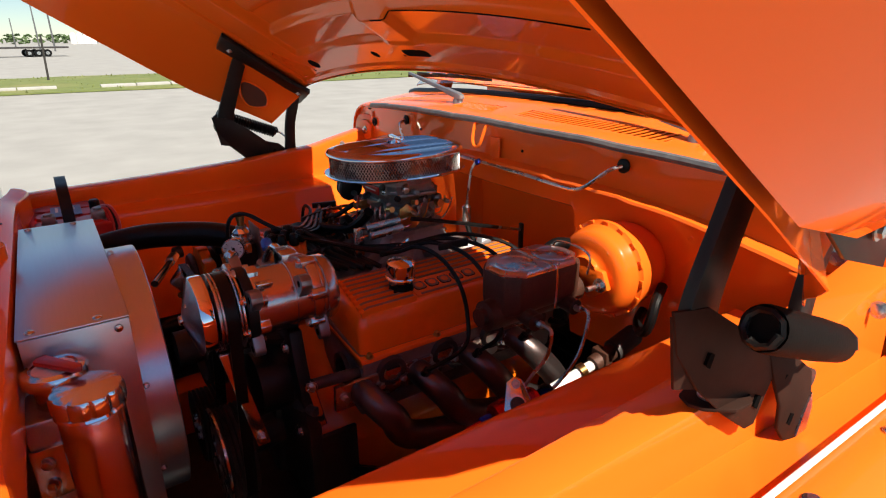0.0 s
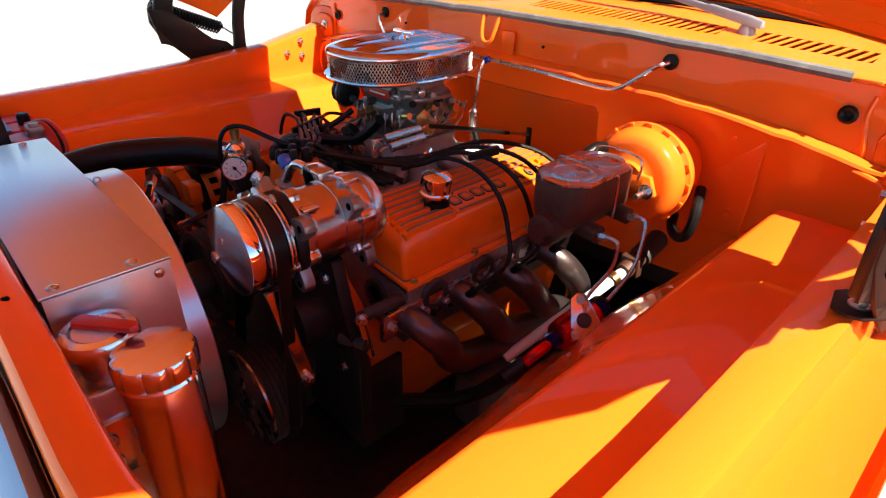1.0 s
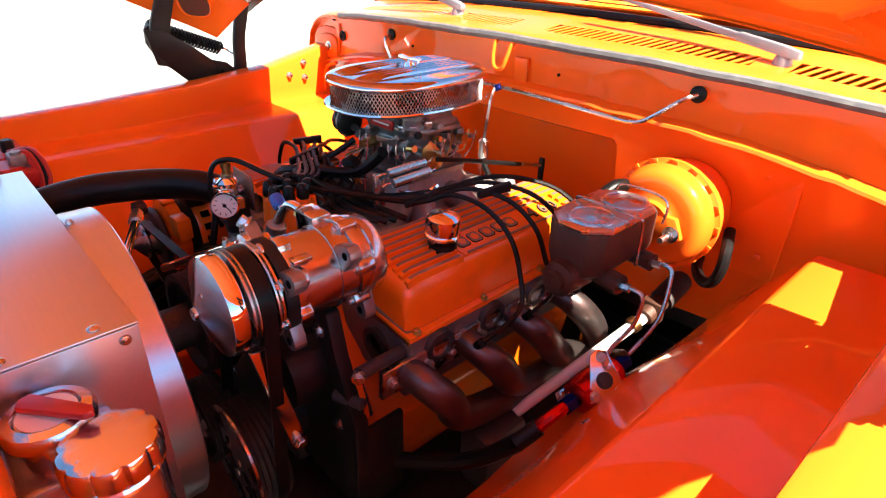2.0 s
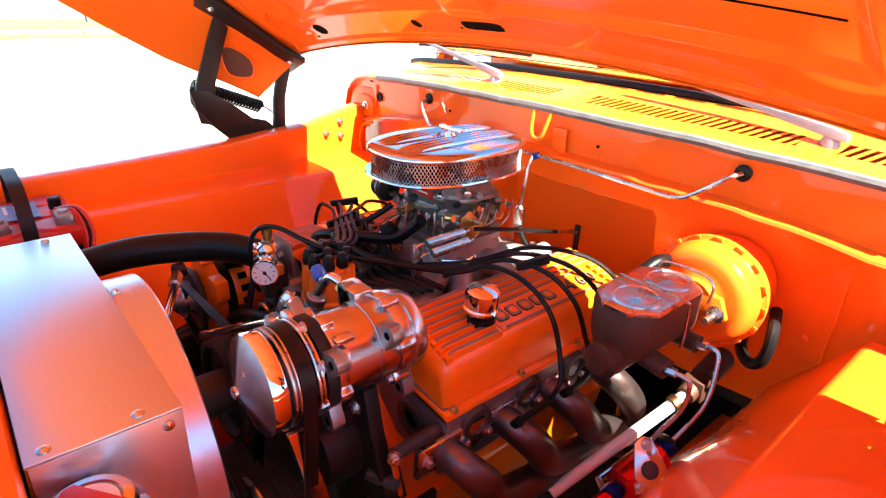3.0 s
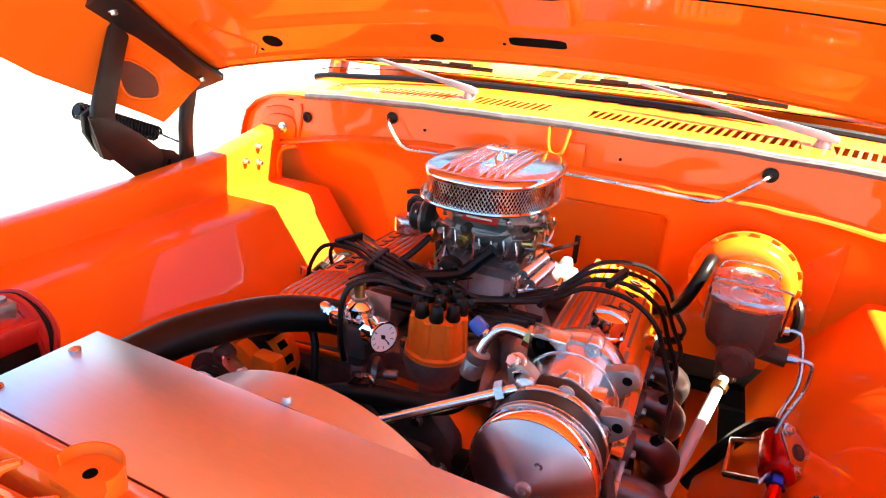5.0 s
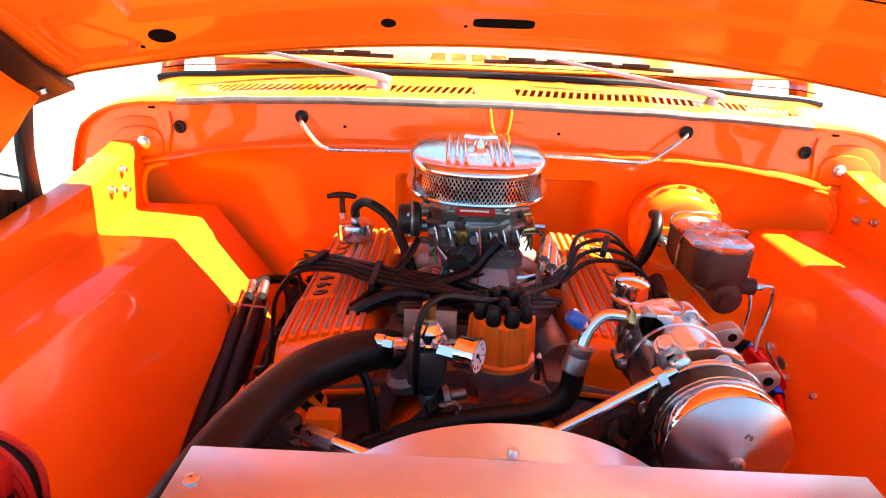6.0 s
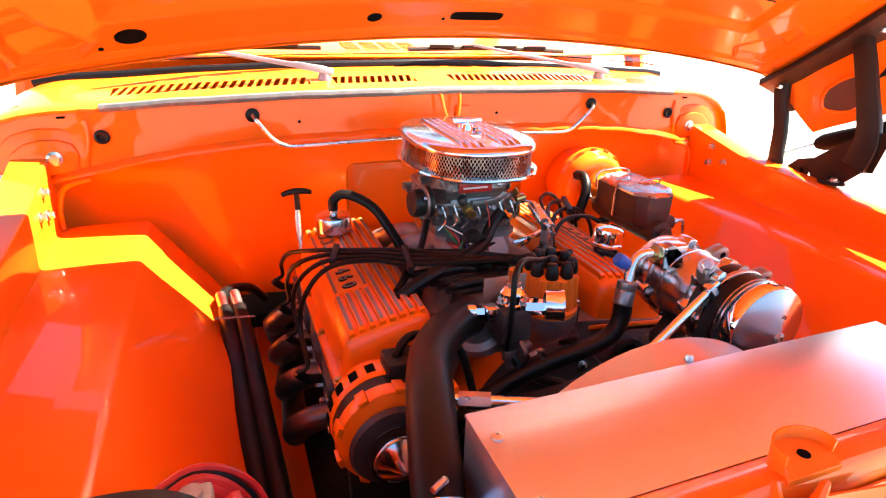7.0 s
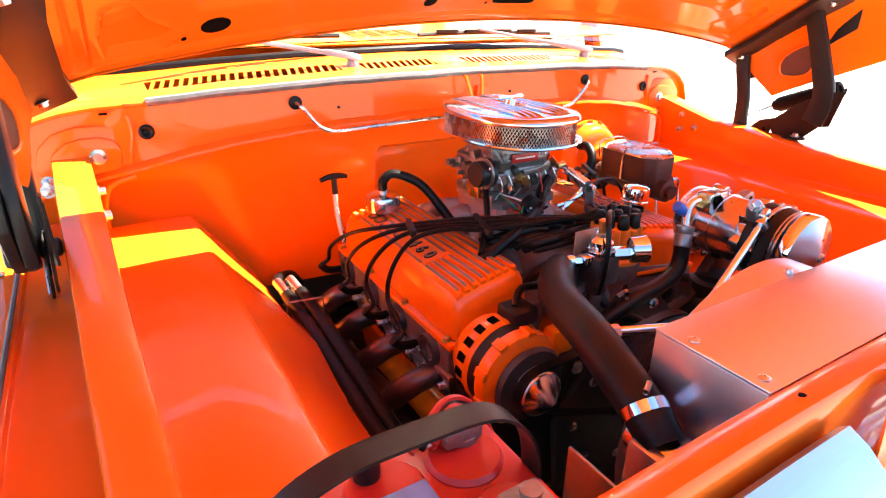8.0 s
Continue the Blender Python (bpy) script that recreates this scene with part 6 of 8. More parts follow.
def fuel_regulator():
    t = thing("fuel_regulator", "chrome fuel pressure regulator with a white-faced gauge", "regulator")
    x, y = -0.10, -0.572
    part("diaphragm", Geo().lathe((x, y, 0.930), (0, 0, 1), [(0.017, 0), (0.020, 0.002), (0.020, 0.006), (0.0165, 0.007), (0.0165, 0.016), (0.0185, 0.017), (0.0185, 0.021), (0.014, 0.026), (0.010, 0.029)], 30), M_CHROME, t)
    for k in range(6):
        a = 2 * math.pi * k / 6
        part("screw", Geo().bolt((x + 0.0185 * math.cos(a), y + 0.0185 * math.sin(a), 0.936), (0, 0, 1), 0.0035, 0.006), M_STEEL, t)
    part("jam_nut", Geo().cyl((x, y, 0.957), (x, y, 0.964), 0.011, 6), M_STEEL, t)
    part("adjuster", Geo().lathe((x, y, 0.962), (0, 0, 1), [(0.007, 0), (0.007, 0.012), (0.0085, 0.013), (0.0085, 0.022), (0.005, 0.024)], 12), M_BRASS, t)
    part("lower_body", Geo().box(x - 0.024, x + 0.024, y - 0.022, y + 0.022, 0.880, 0.930), M_DARK, t, bevel=0.006)
    part("lower_fitting", Geo().lathe((x, y, 0.86), (0, 0, 1), [(0.012, 0), (0.016, 0.006), (0.016, 0.02)], 14), M_DARK, t)
    for s in (-1, 1):
        part("square_fitting", Geo().box(x + s * 0.033 - 0.009, x + s * 0.033 + 0.009, y - 0.014, y + 0.006, 0.915, 0.935), M_CHROME, t, bevel=0.003)
    part("inlet_fitting", Geo().cyl((x - 0.042, y, 0.926), (x - 0.053, y + 0.003, 0.926), 0.0085, 6).cyl((x - 0.053, y + 0.003, 0.926), (x - 0.064, y + 0.006, 0.926), 0.0105, 12), M_CHROME, t)
    part("inlet_hose", Geo().tube([(x - 0.06, y + 0.005, 0.926), (x - 0.074, y + 0.02, 0.920), (x - 0.074, y + 0.06, 0.890), (x - 0.06, y + 0.10, 0.845)], 0.0095, 10), M_RUBBER, t)
    part("outlet_fitting", Geo().lathe((x + 0.002, y - 0.004, 0.862), (0, 0, -1), [(0.010, 0), (0.0115, 0.004), (0.0115, 0.018), (0.008, 0.024), (0.005, 0.034)], 14), M_ZINC, t)
    part("vacuum_hose", Geo().tube([(x - 0.012, y - 0.018, 0.87), (x - 0.013, y - 0.026, 0.91), (x - 0.012, y - 0.024, 0.96), (x - 0.004, y - 0.012, 0.985), (x + 0.02, y + 0.01, 0.99), (x + 0.06, y + 0.04, 0.972), (x + 0.10, y + 0.075, 0.955)], 0.0042, 8), M_RUBBER, t)
    part("sender_clip", Geo().tube([(x + 0.018, y - 0.03, 0.862), (x + 0.034, y - 0.032, 0.868), (x + 0.042, y - 0.03, 0.858), (x + 0.036, y - 0.032, 0.846), (x + 0.028, y - 0.034, 0.838)], 0.0035, 7), M_STEEL, t)
    part("wire", Geo().tube([(x - 0.03, y - 0.035, 0.80), (x - 0.01, y - 0.03, 0.82), (x + 0.01, y - 0.028, 0.85), (x + 0.02, y - 0.03, 0.862)], 0.004, 7), M_RUBBER, t)
    part("wire_plug", Geo().cyl((x - 0.045, y - 0.045, 0.80), (x - 0.025, y - 0.05, 0.79), 0.007, 8), M_RED, t, "red wire connector")
    way = Vector((0.86, -0.42, 0.05)).normalized()
    part("gauge_stem", Geo().cyl((x + 0.015, y - 0.012, 0.93), Vector((x + 0.015, y - 0.012, 0.93)) + way * 0.03, 0.011, 6), M_CHROME, t)
    c = Vector((-0.043, -0.606, 0.937))
    gauge = part("gauge", Geo().lathe(c - way * 0.024, way, [(0.012, 0), (0.020, 0.003), (0.0205, 0.022), (0.0215, 0.024), (0.0215, 0.028), (0.0192, 0.028), (0.0192, 0.018)], 32), M_CHROME, t)
    part("dial", Geo().lathe(c, way, [(0.0192, 0.0), (0.0192, 0.0016), (0.0, 0.0016)], 28), M_WHITE, gauge, "white dial")
    u, w, _ = frame_of(way)
    for k in range(9):
        a = radians(-40 + 32.5 * k)
        d = u * math.cos(a) + w * math.sin(a)
        part("tick", Geo().tube([c + way * 0.0022 + d * 0.0125, c + way * 0.0022 + d * 0.0165], 0.0006, 4), M_RUBBER, gauge)
    d = (u * -0.6 + w * 0.8)
    part("needle", Geo().tube([c + way * 0.0024 - d * 0.005, c + way * 0.0024 + d * 0.014], 0.0008, 4).cyl(c + way * 0.0016, c + way * 0.003, 0.003, 10), M_RUBBER, gauge)
    part("mount_plate", Geo().box(x - 0.032, x + 0.034, y + 0.024, y + 0.027, 0.90, 0.962), M_FIN, t, bevel=0.001)


carburettor()
distributor()
fuel_regulator()


def plug_wires():
    # from the cap, through a separator, over each valve cover, down to its plug
    for s in (-1, 1):
        off = -0.015 if s < 0 else 0.0
        for k in range(4):
            t = thing("plug_wire", "black spark plug wire looping over the valve cover", "wire", "spark plug wires")
            a = 2 * math.pi * ((k if s > 0 else k + 3)) / 8 + 0.3
            start = (0.0 + 0.036 * math.cos(a), -0.515 + 0.036 * math.sin(a), 0.965)
            y = -0.385 + off + 0.115 * k
            end = (CX + s * 0.345, y, 0.765)
            if s > 0:
                sep = (0.10 + 0.004 * k, -0.345 + 0.012 * k, 0.916 + 0.005 * k)
                line = [start, (0.03 + 0.004 * k, -0.46 + 0.02 * k, 0.945 - 0.006 * k), sep, (0.150, -0.305 + 0.032 * k, 0.935 + 0.003 * k), (0.215, -0.292 + 0.052 * k, 0.930), (0.264, -0.283 + 0.060 * k, 0.893), (0.290, -0.282 + 0.066 * k, 0.835), (0.312, -0.305 + 0.085 * k, 0.787), end]
            else:
                sep = (-0.192 + 0.003 * k, -0.392 + 0.010 * k, 0.926 + 0.003 * k)
                line = [start, (-0.07, -0.46 + 0.012 * k, 0.945 - 0.004 * k), sep, (-0.25, -0.365 + 0.022 * k, 0.928 - 0.003 * k), (-0.316, -0.355 + 0.040 * k, 0.918 - 0.006 * k), (-0.354, -0.35 + 0.062 * k, 0.87), (-0.364, -0.352 + 0.09 * k, 0.815), (-0.362, y, 0.775), end]
            part("lead", Geo().tube(line, 0.0042, 7), M_RUBBER, t)
    for c, d in (((0.104, -0.33, 0.92), (0.35, 0.9, 0.2)), ((-0.19, -0.38, 0.928), (0.1, 1, 0.2)), ((0.19, -0.245, 0.94), (0.3, 0.9, 0.1)), ((-0.295, -0.31, 0.92), (0.3, 0.9, 0))):
        t = thing("wire_separator", "small black comb holding the plug wires apart", "separator", "wire separators")
        u = Vector(d).normalized()
        w = Vector((0, 0, 1)).cross(u).normalized()
        c = Vector(c)
        part("comb", Geo().rings([[c + u * a + w * 0.005 + Vector((0, 0, h)), c + u * a - w * 0.005 + Vector((0, 0, h)), c + u * a - w * 0.005 + Vector((0, 0, -h)), c + u * a + w * 0.005 + Vector((0, 0, -h))] for a, h in ((-0.03, 0.006), (0.03, 0.008))]), M_BLACK, t, bevel=0.001)
    # coil lead and small coloured wires under the carburettor
    t = thing("wire_loom", "loose bundle of thin coloured wires beside the carburettor", "wires")
    rng = random.Random(11)
    red_w, grn_w, blu_w = M_RED, material("green_wire", (0.02, 0.2, 0.06), 0.4), M_BLUE
    orange_w = material("orange_wire", (0.7, 0.15, 0.02), 0.4)
    for k, m in enumerate((red_w, grn_w, blu_w, orange_w, M_WHITE, M_RUBBER, M_RUBBER)):
        base = Vector((-0.09 + 0.008 * k, -0.35, 0.925))
        pts = [base + Vector((rng.uniform(-0.02, 0.02), rng.uniform(-0.02, 0.01), rng.uniform(-0.02, 0.02))) for _ in range(5)]
        part("wire", Geo().tube([(-0.10, -0.30, 0.95)] + pts + [(-0.05, -0.33, 0.91)], 0.0016, 5), m, t)
    part("wire", Geo().tube([(-0.035, -0.335, 1.0), (-0.03, -0.345, 0.96), (-0.032, -0.35, 0.90)], 0.0012, 5), M_RED, t)
    t = thing("wiring_harness", "thick black taped wiring harness across the intake", "wires")
    part("loom", Geo().tube([(-0.30, -0.40, 0.80), (-0.20, -0.43, 0.90), (-0.12, -0.41, 0.925), (-0.05, -0.36, 0.93), (-0.02, -0.335, 0.955), (0.0, -0.33, 0.975)], 0.011, 10), M_RUBBER, t)
    part("loom_branch", Geo().tube([(-0.22, -0.42, 0.895), (-0.16, -0.35, 0.925), (-0.13, -0.30, 0.96)], 0.006, 8), M_RUBBER, t)
    for k in range(5):
        x = -0.26 + 0.03 * k
        part("loom_branch", Geo().tube([(x, -0.30, 0.90), (x + 0.05, -0.33 - 0.01 * k, 0.925), (x + 0.11, -0.38, 0.915), (x + 0.16, -0.45, 0.93)], 0.0045, 7), M_RUBBER, t)
    for k in range(7):
        y = -0.40 - 0.014 * k
        tube_thing("vacuum_hose", "black rubber hose lying across the intake manifold", "hose", [(-0.19 + 0.01 * k, y + 0.03, 0.895), (-0.13, y - 0.01 * (k % 2), 0.912 + 0.006 * (k % 3)), (-0.06 + 0.012 * k, y + 0.015, 0.905 + 0.008 * (k % 2)), (0.03, y - 0.004 * k, 0.912), (0.10 - 0.008 * k, y + 0.04, 0.89)], 0.0055 + 0.0012 * (k % 3), M_RUBBER, "intake hoses")
    tube_thing("fuel_hose", "black fuel hose dropping below the regulator", "hose", [(-0.10, -0.572, 0.86), (-0.08, -0.60, 0.83), (-0.02, -0.61, 0.80), (0.03, -0.60, 0.74)], 0.008, M_RUBBER)


plug_wires()


def caps():
    t = thing("oil_filler_cap", "chrome push-in oil filler cap on the valve cover", "cap")
    x, y = 0.201, -0.372
    part("grommet", Geo().lathe((x, y, 0.880), (0.1, 0, 1), [(0.022, 0), (0.022, 0.014), (0.024, 0.003), (0.020, 0.008)], 24), M_RUBBER, t)
    part("shell", Geo().lathe((x, y, 0.902), (0.1, 0, 1), [(0.026, 0), (0.0285, 0.002), (0.0285, 0.006), (0.026, 0.008), (0.0275, 0.010), (0.0275, 0.028), (0.026, 0.034), (0.020, 0.038), (0.0, 0.040)], 36), M_CHROME, t)
    t = thing("breather", "polished valve cover breather with a black hose", "breather")
    x, y = -0.262, -0.128
    part("grommet", Geo().lathe((x, y, 0.872), (0, 0, 1), [(0.02, 0), (0.022, 0.006), (0.018, 0.014)], 24), M_RUBBER, t)
    part("can", Geo().lathe((x, y, 0.897), (0, 0, 1), [(0.031, -0.004), (0.0345, -0.002), (0.0345, 0.024), (0.033, 0.027), (0.024, 0.030), (0.008, 0.031), (0.008, 0.042)], 36), M_POLISH, t)
    part("elbow_hose", Geo().tube([(x, y, 0.935), (x + 0.002, y, 0.955), (x + 0.025, y - 0.005, 0.966), (x + 0.07, y - 0.03, 0.945), (x + 0.10, y - 0.06, 0.90), (x + 0.12, y - 0.09, 0.86)], 0.0095, 10), M_RUBBER, t)
    t = thing("dipstick", "black tee-handled dipstick in its tube", "dipstick")
    part("handle", Geo().tube([(-0.345, 0.008, 0.930), (-0.330, 0.01, 0.934), (-0.314, 0.011, 0.935), (-0.298, 0.012, 0.934), (-0.283, 0.014, 0.930)], [0.005, 0.0065, 0.0075, 0.0065, 0.005], 8), M_BLACK, t)
    part("stem", Geo().cyl((-0.314, 0.011, 0.935), (-0.313, 0.010, 0.895), 0.0065, 10), M_BLACK, t)
    part("guide_tube", Geo().tube([(-0.313, 0.010, 0.895), (-0.315, 0.0, 0.85), (-0.31, -0.02, 0.79)], 0.0065, 10), M_STEEL, t)


caps()


# ---- belt drive ----
def compressor():
    t = thing("compressor", "polished air-conditioning compressor with a machined pulley cover", "compressor")
    x, z = 0.196, 0.924
    def ring(profile, y, n=44):
        return Geo().lathe((x, y, z), (0, 1, 0), profile, n)
    cover = part("pulley_cover", ring([(0.001, 0), (0.006, 0.0006), (0.0600, 0.0175), (0.0615, 0.0188), (0.058, 0.021)], -0.751, 72), M_COVER, t, "machined conical cover")
    part("cover_rim", ring([(0.0600, 0.0183), (0.0622, 0.0186), (0.0632, 0.021), (0.0634, 0.036), (0.0625, 0.0375), (0.054, 0.038)], -0.751, 64), M_CHROME, cover, "polished rim")
    part("screw", Geo().lathe((x, -0.751, z), (0, -1, 0), [(0.0075, -0.004), (0.0075, 0.003), (0.006, 0.004), (0.0035, 0.004), (0.003, 0.0), (0.0, 0.0)], 18), M_STEEL, cover)
    r = 0.026
    part("screw", Geo().lathe((x + r * math.cos(radians(70)), -0.7435, z + r * math.sin(radians(70))), (0, -1, 0), [(0.0042, -0.002), (0.0042, 0.001), (0.002, 0.0012), (0.0015, -0.001)], 12), M_STEEL, cover)
    part("pulley", ring([(0.060, 0), (0.062, 0.001), (0.062, 0.003), (0.056, 0.004), (0.056, 0.006), (0.062, 0.007), (0.062, 0.009), (0.056, 0.010), (0.056, 0.029), (0.062, 0.031), (0.063, 0.033), (0.058, 0.035), (0.062, 0.036), (0.062, 0.039), (0.046, 0.041)], -0.709), M_STEEL, t)
    hd = part("front_head", ring([(0.046, 0), (0.060, 0.002), (0.062, 0.006), (0.062, 0.017), (0.054, 0.020)], -0.668), M_BLACK, t)
    part("body", ring([(0.052, 0), (0.0552, 0.002), (0.0555, 0.057), (0.0555, 0.110), (0.054, 0.112), (0.056, 0.114), (0.056, 0.128), (0.052, 0.134), (0.0, 0.135)], -0.648), M_COMP, t)
    for k in range(7):
        a = 2 * math.pi * k / 7 + 0.5
        part("bolt", Geo().bolt((x + 0.058 * math.cos(a), -0.667, z + 0.058 * math.sin(a)), (0, -1, 0), 0.0062, 0.010), M_STEEL, hd)
    # lobed plate behind the front head, each lobe round a bolt
    def lobed(y0, y1, r0, r1, n, turn):
        out = []
        for i in range(96):
            a = 2 * math.pi * i / 96
            q = r0 + (r1 - r0) * ease(math.cos(n * (a - turn)), -0.1, 0.75)
            out.append((x + q * math.cos(a), z + q * math.sin(a)))
        return Geo().rings([[(px, y, pz) for px, pz in out] for y in (y0, y1)])
    part("stator_plate", lobed(-0.651, -0.634, 0.0555, 0.0655, 7, 0.5), M_COMP, t, bevel=0.0015)
    # mounting ears with bores
    for (ax, az, ay) in ((0.155, 0.979, -0.576), (0.256, 0.964, -0.576), (0.260, 0.958, -0.655), (0.155, 0.981, -0.655), (0.243, 0.868, -0.655), (0.236, 0.862, -0.545)):
        c = Vector((ax, ay, az))
        r = (c - Vector((x, ay, z))).normalized()
        w = Vector((r.z, 0, -r.x))
        pts = [c - r * 0.03 + w * 0.02, c + w * 0.013 + r * 0.002, c + w * 0.009 + r * 0.011, c + r * 0.014, c - w * 0.009 + r * 0.011, c - w * 0.013 + r * 0.002, c - r * 0.03 - w * 0.02]
        ear = part("ear", Geo().rings([[p + Vector((0, dy, 0)) for p in pts] for dy in (-0.009, 0.009)]), M_EAR, t, bevel=0.002)
        part("bore", Geo().cyl(c + Vector((0, -0.0095, 0)), c + Vector((0, 0.0095, 0)), 0.0055, 12), M_HOLE, ear)
    part("rear_head", ring([(0.050, 0), (0.059, 0.002), (0.060, 0.005), (0.060, 0.017), (0.056, 0.020)], -0.562), M_COMP, t)
    for k in range(6):
        a = 2 * math.pi * k / 6 + 0.25
        d = Vector((math.cos(a), 0, math.sin(a)))
        w = Vector((-d.z, 0, d.x))
        c = Vector((x, 0, z))
        lug = part("rear_lug", Geo().rings([[c + d * q + w * h + Vector((0, y, 0)) for q, h in ((0.046, -0.014), (0.046, 0.014), (0.0645, 0.008), (0.067, 0.0), (0.0645, -0.008))] for y in (-0.566, -0.541)]), M_COMP, t, bevel=0.002)
        part("bolt", Geo().bolt(c + d * 0.058 + Vector((0, -0.566, 0)), (0, -1, 0), 0.0045, 0.006), M_STEEL, lug)
    for y in (-0.588,):
        part("seam", ring([(0.0555, 0), (0.0572, 0.0008), (0.0572, 0.0035), (0.0555, 0.0043)], y), M_COMP, t)
    part("data_plate", Geo().box(x + 0.03, x + 0.045, -0.645, -0.62, z + 0.042, z + 0.047), M_POLISH, t, bevel=0.001)
    # hose fitting block with the blue cap and the bent pipe
    fb = part("port_block", Geo().box(0.14, 0.185, -0.585, -0.555, 0.955, 0.99), M_COMP, t, bevel=0.004)
    part("bolt", Geo().bolt((0.15, -0.655, 0.99), (-0.5, -0.6, 0.6), 0.008, 0.012), M_STEEL, t)
    h = thing("refrigerant_hose", "black refrigerant hose with a crimped fitting and blue service cap", "hose")
    part("bent_pipe", Geo().tube([(0.150, -0.57, 0.972), (0.128, -0.57, 0.978), (0.105, -0.573, 0.978), (0.090, -0.578, 0.962), (0.082, -0.585, 0.942)], 0.0072, 12), M_POLISH, h)
    part("nut", Geo().cyl((0.155, -0.57, 0.971), (0.133, -0.57, 0.977), 0.0135, 6), M_BRASS, h)
    part("crimp", Geo().lathe((0.083, -0.584, 0.945), (-0.25, -0.18, -0.95), [(0.012, 0), (0.0145, 0.002), (0.0145, 0.012), (0.0135, 0.014), (0.0145, 0.016), (0.0145, 0.034), (0.013, 0.036)], 22), M_EAR, h)
    part("service_port", Geo().cyl((0.092, -0.577, 0.962), (0.078, -0.575, 0.972), 0.006, 10), M_POLISH, h)
    part("service_cap", Geo().lathe((0.082, -0.5755, 0.968), (-0.8, 0.1, 0.55), [(0.009, 0), (0.010, 0.002), (0.010, 0.017), (0.008, 0.020), (0.0, 0.020)], 12), M_BLUE, h, "bright blue cap")
    part("hose", Geo().tube([(0.076, -0.589, 0.918), (0.073, -0.593, 0.888), (0.055, -0.598, 0.866), (0.02, -0.600, 0.854), (-0.03, -0.600, 0.845), (-0.08, -0.603, 0.835), (-0.13, -0.604, 0.816), (-0.19, -0.612, 0.785), (-0.23, -0.63, 0.72)], 0.0138, 12), M_RUBBER, h)
    s = thing("belt_strut", "chrome adjusting strut braced to the compressor", "strut", "chrome struts")
    part("rod", Geo().cyl((0.158, -0.672, 0.972), (-0.03, -0.715, 0.872), 0.0060, 14), M_CHROME, s)
    part("rod_end", Geo().lathe((0.163, -0.664, 0.975), (0.2, -1, 0), [(0.012, -0.008), (0.012, 0.008), (0.006, 0.012)], 16), M_STEEL, s)
    part("jam_nut", Geo().cyl((0.146, -0.675, 0.966), (0.138, -0.677, 0.962), 0.012, 6), M_STEEL, s)
    s = thing("belt_strut", "chrome adjusting strut braced to the alternator", "strut", "chrome struts")
    part("rod", Geo().cyl((-0.235, -0.683, 0.884), (-0.08, -0.75, 0.885), 0.0070, 14), M_CHROME, s)
    part("rod_end", Geo().lathe((-0.243, -0.678, 0.884), (0.2, -1, 0), [(0.013, -0.008), (0.013, 0.008), (0.006, 0.012)], 16), M_DARK, s)
    part("sleeve", Geo().cyl((-0.225, -0.688, 0.884), (-0.19, -0.703, 0.8845), 0.0105, 6), M_STEEL, s)
    s = thing("belt_strut", "polished flat bracket bar beneath the compressor", "bracket", "polished brackets")
    part("bar", Geo().rings([[(x0, y + dy, zz + dz) for x0, dy, dz in ((0.232, -0.011, 0), (0.240, -0.011, 0), (0.240, 0.011, 0), (0.232, 0.011, 0))] for y, zz in ((-0.703, 0.87), (-0.664, 0.685))]), M_POLISH, s, bevel=0.002)
    part("bolt", Geo().bolt((0.240, -0.667, 0.70), (1, 0, 0), 0.007, 0.01), M_STEEL, s)
    s = thing("belt_strut", "polished bracket link bolted to the cylinder head", "bracket", "polished brackets")
    part("bar", Geo().rings([[(x0, y + dy, zz) for x0, dy in ((0.262, -0.006), (0.270, -0.006), (0.270, 0.008), (0.262, 0.008))] for y, zz in ((-0.588, 0.792), (-0.571, 0.702))]), M_CHROME, s, bevel=0.002)
    part("spacer", Geo().cyl((0.266, -0.582, 0.785), (0.245, -0.48, 0.765), 0.010, 14), M_DARK, s)
    part("spacer", Geo().cyl((0.272, -0.582, 0.735), (0.23, -0.60, 0.735), 0.009, 14), M_DARK, s)
    part("bolt", Geo().bolt((0.270, -0.586, 0.785), (1, -0.3, 0), 0.007, 0.01), M_STEEL, s)


def accessory_bracket():
    t = thing("accessory_bracket", "black cast accessory bracket on the engine front", "bracket")
    part("plate", sect([(0.03, 0.52), (0.27, 0.52), (0.275, 0.70), (0.235, 0.80), (0.22, 0.865), (0.17, 0.87), (0.12, 0.80), (0.05, 0.78)], -0.598, -0.575), M_BLACK, t, bevel=0.004)
    part("plate", sect([(-0.10, 0.52), (-0.33, 0.52), (-0.34, 0.74), (-0.28, 0.78), (-0.19, 0.80), (-0.12, 0.78)], -0.598, -0.575), M_BLACK, t, bevel=0.004)
    part("side_web", Geo().box(0.262, 0.272, -0.598, -0.51, 0.52, 0.68), M_BLACK, t, bevel=0.003)
    part("pump_body", Geo().lathe((0.16, -0.66, 0.755), (0, 1, 0), [(0.03, 0), (0.055, 0.01), (0.058, 0.05), (0.05, 0.09)], 24), M_BLACK, t)
    part("pump_reservoir", Geo().lathe((0.165, -0.60, 0.80), (0, 0, 1), [(0.035, 0), (0.037, 0.03), (0.028, 0.035), (0.028, 0.045)], 22), M_BLACK, t)
    for x, z in ((0.06, 0.74), (0.23, 0.68), (0.20, 0.83), (0.10, 0.60), (-0.15, 0.75), (-0.29, 0.72)):
        part("bolt", Geo().bolt((x, -0.598, z), (0, -1, 0), 0.008, 0.008), M_STEEL, t)


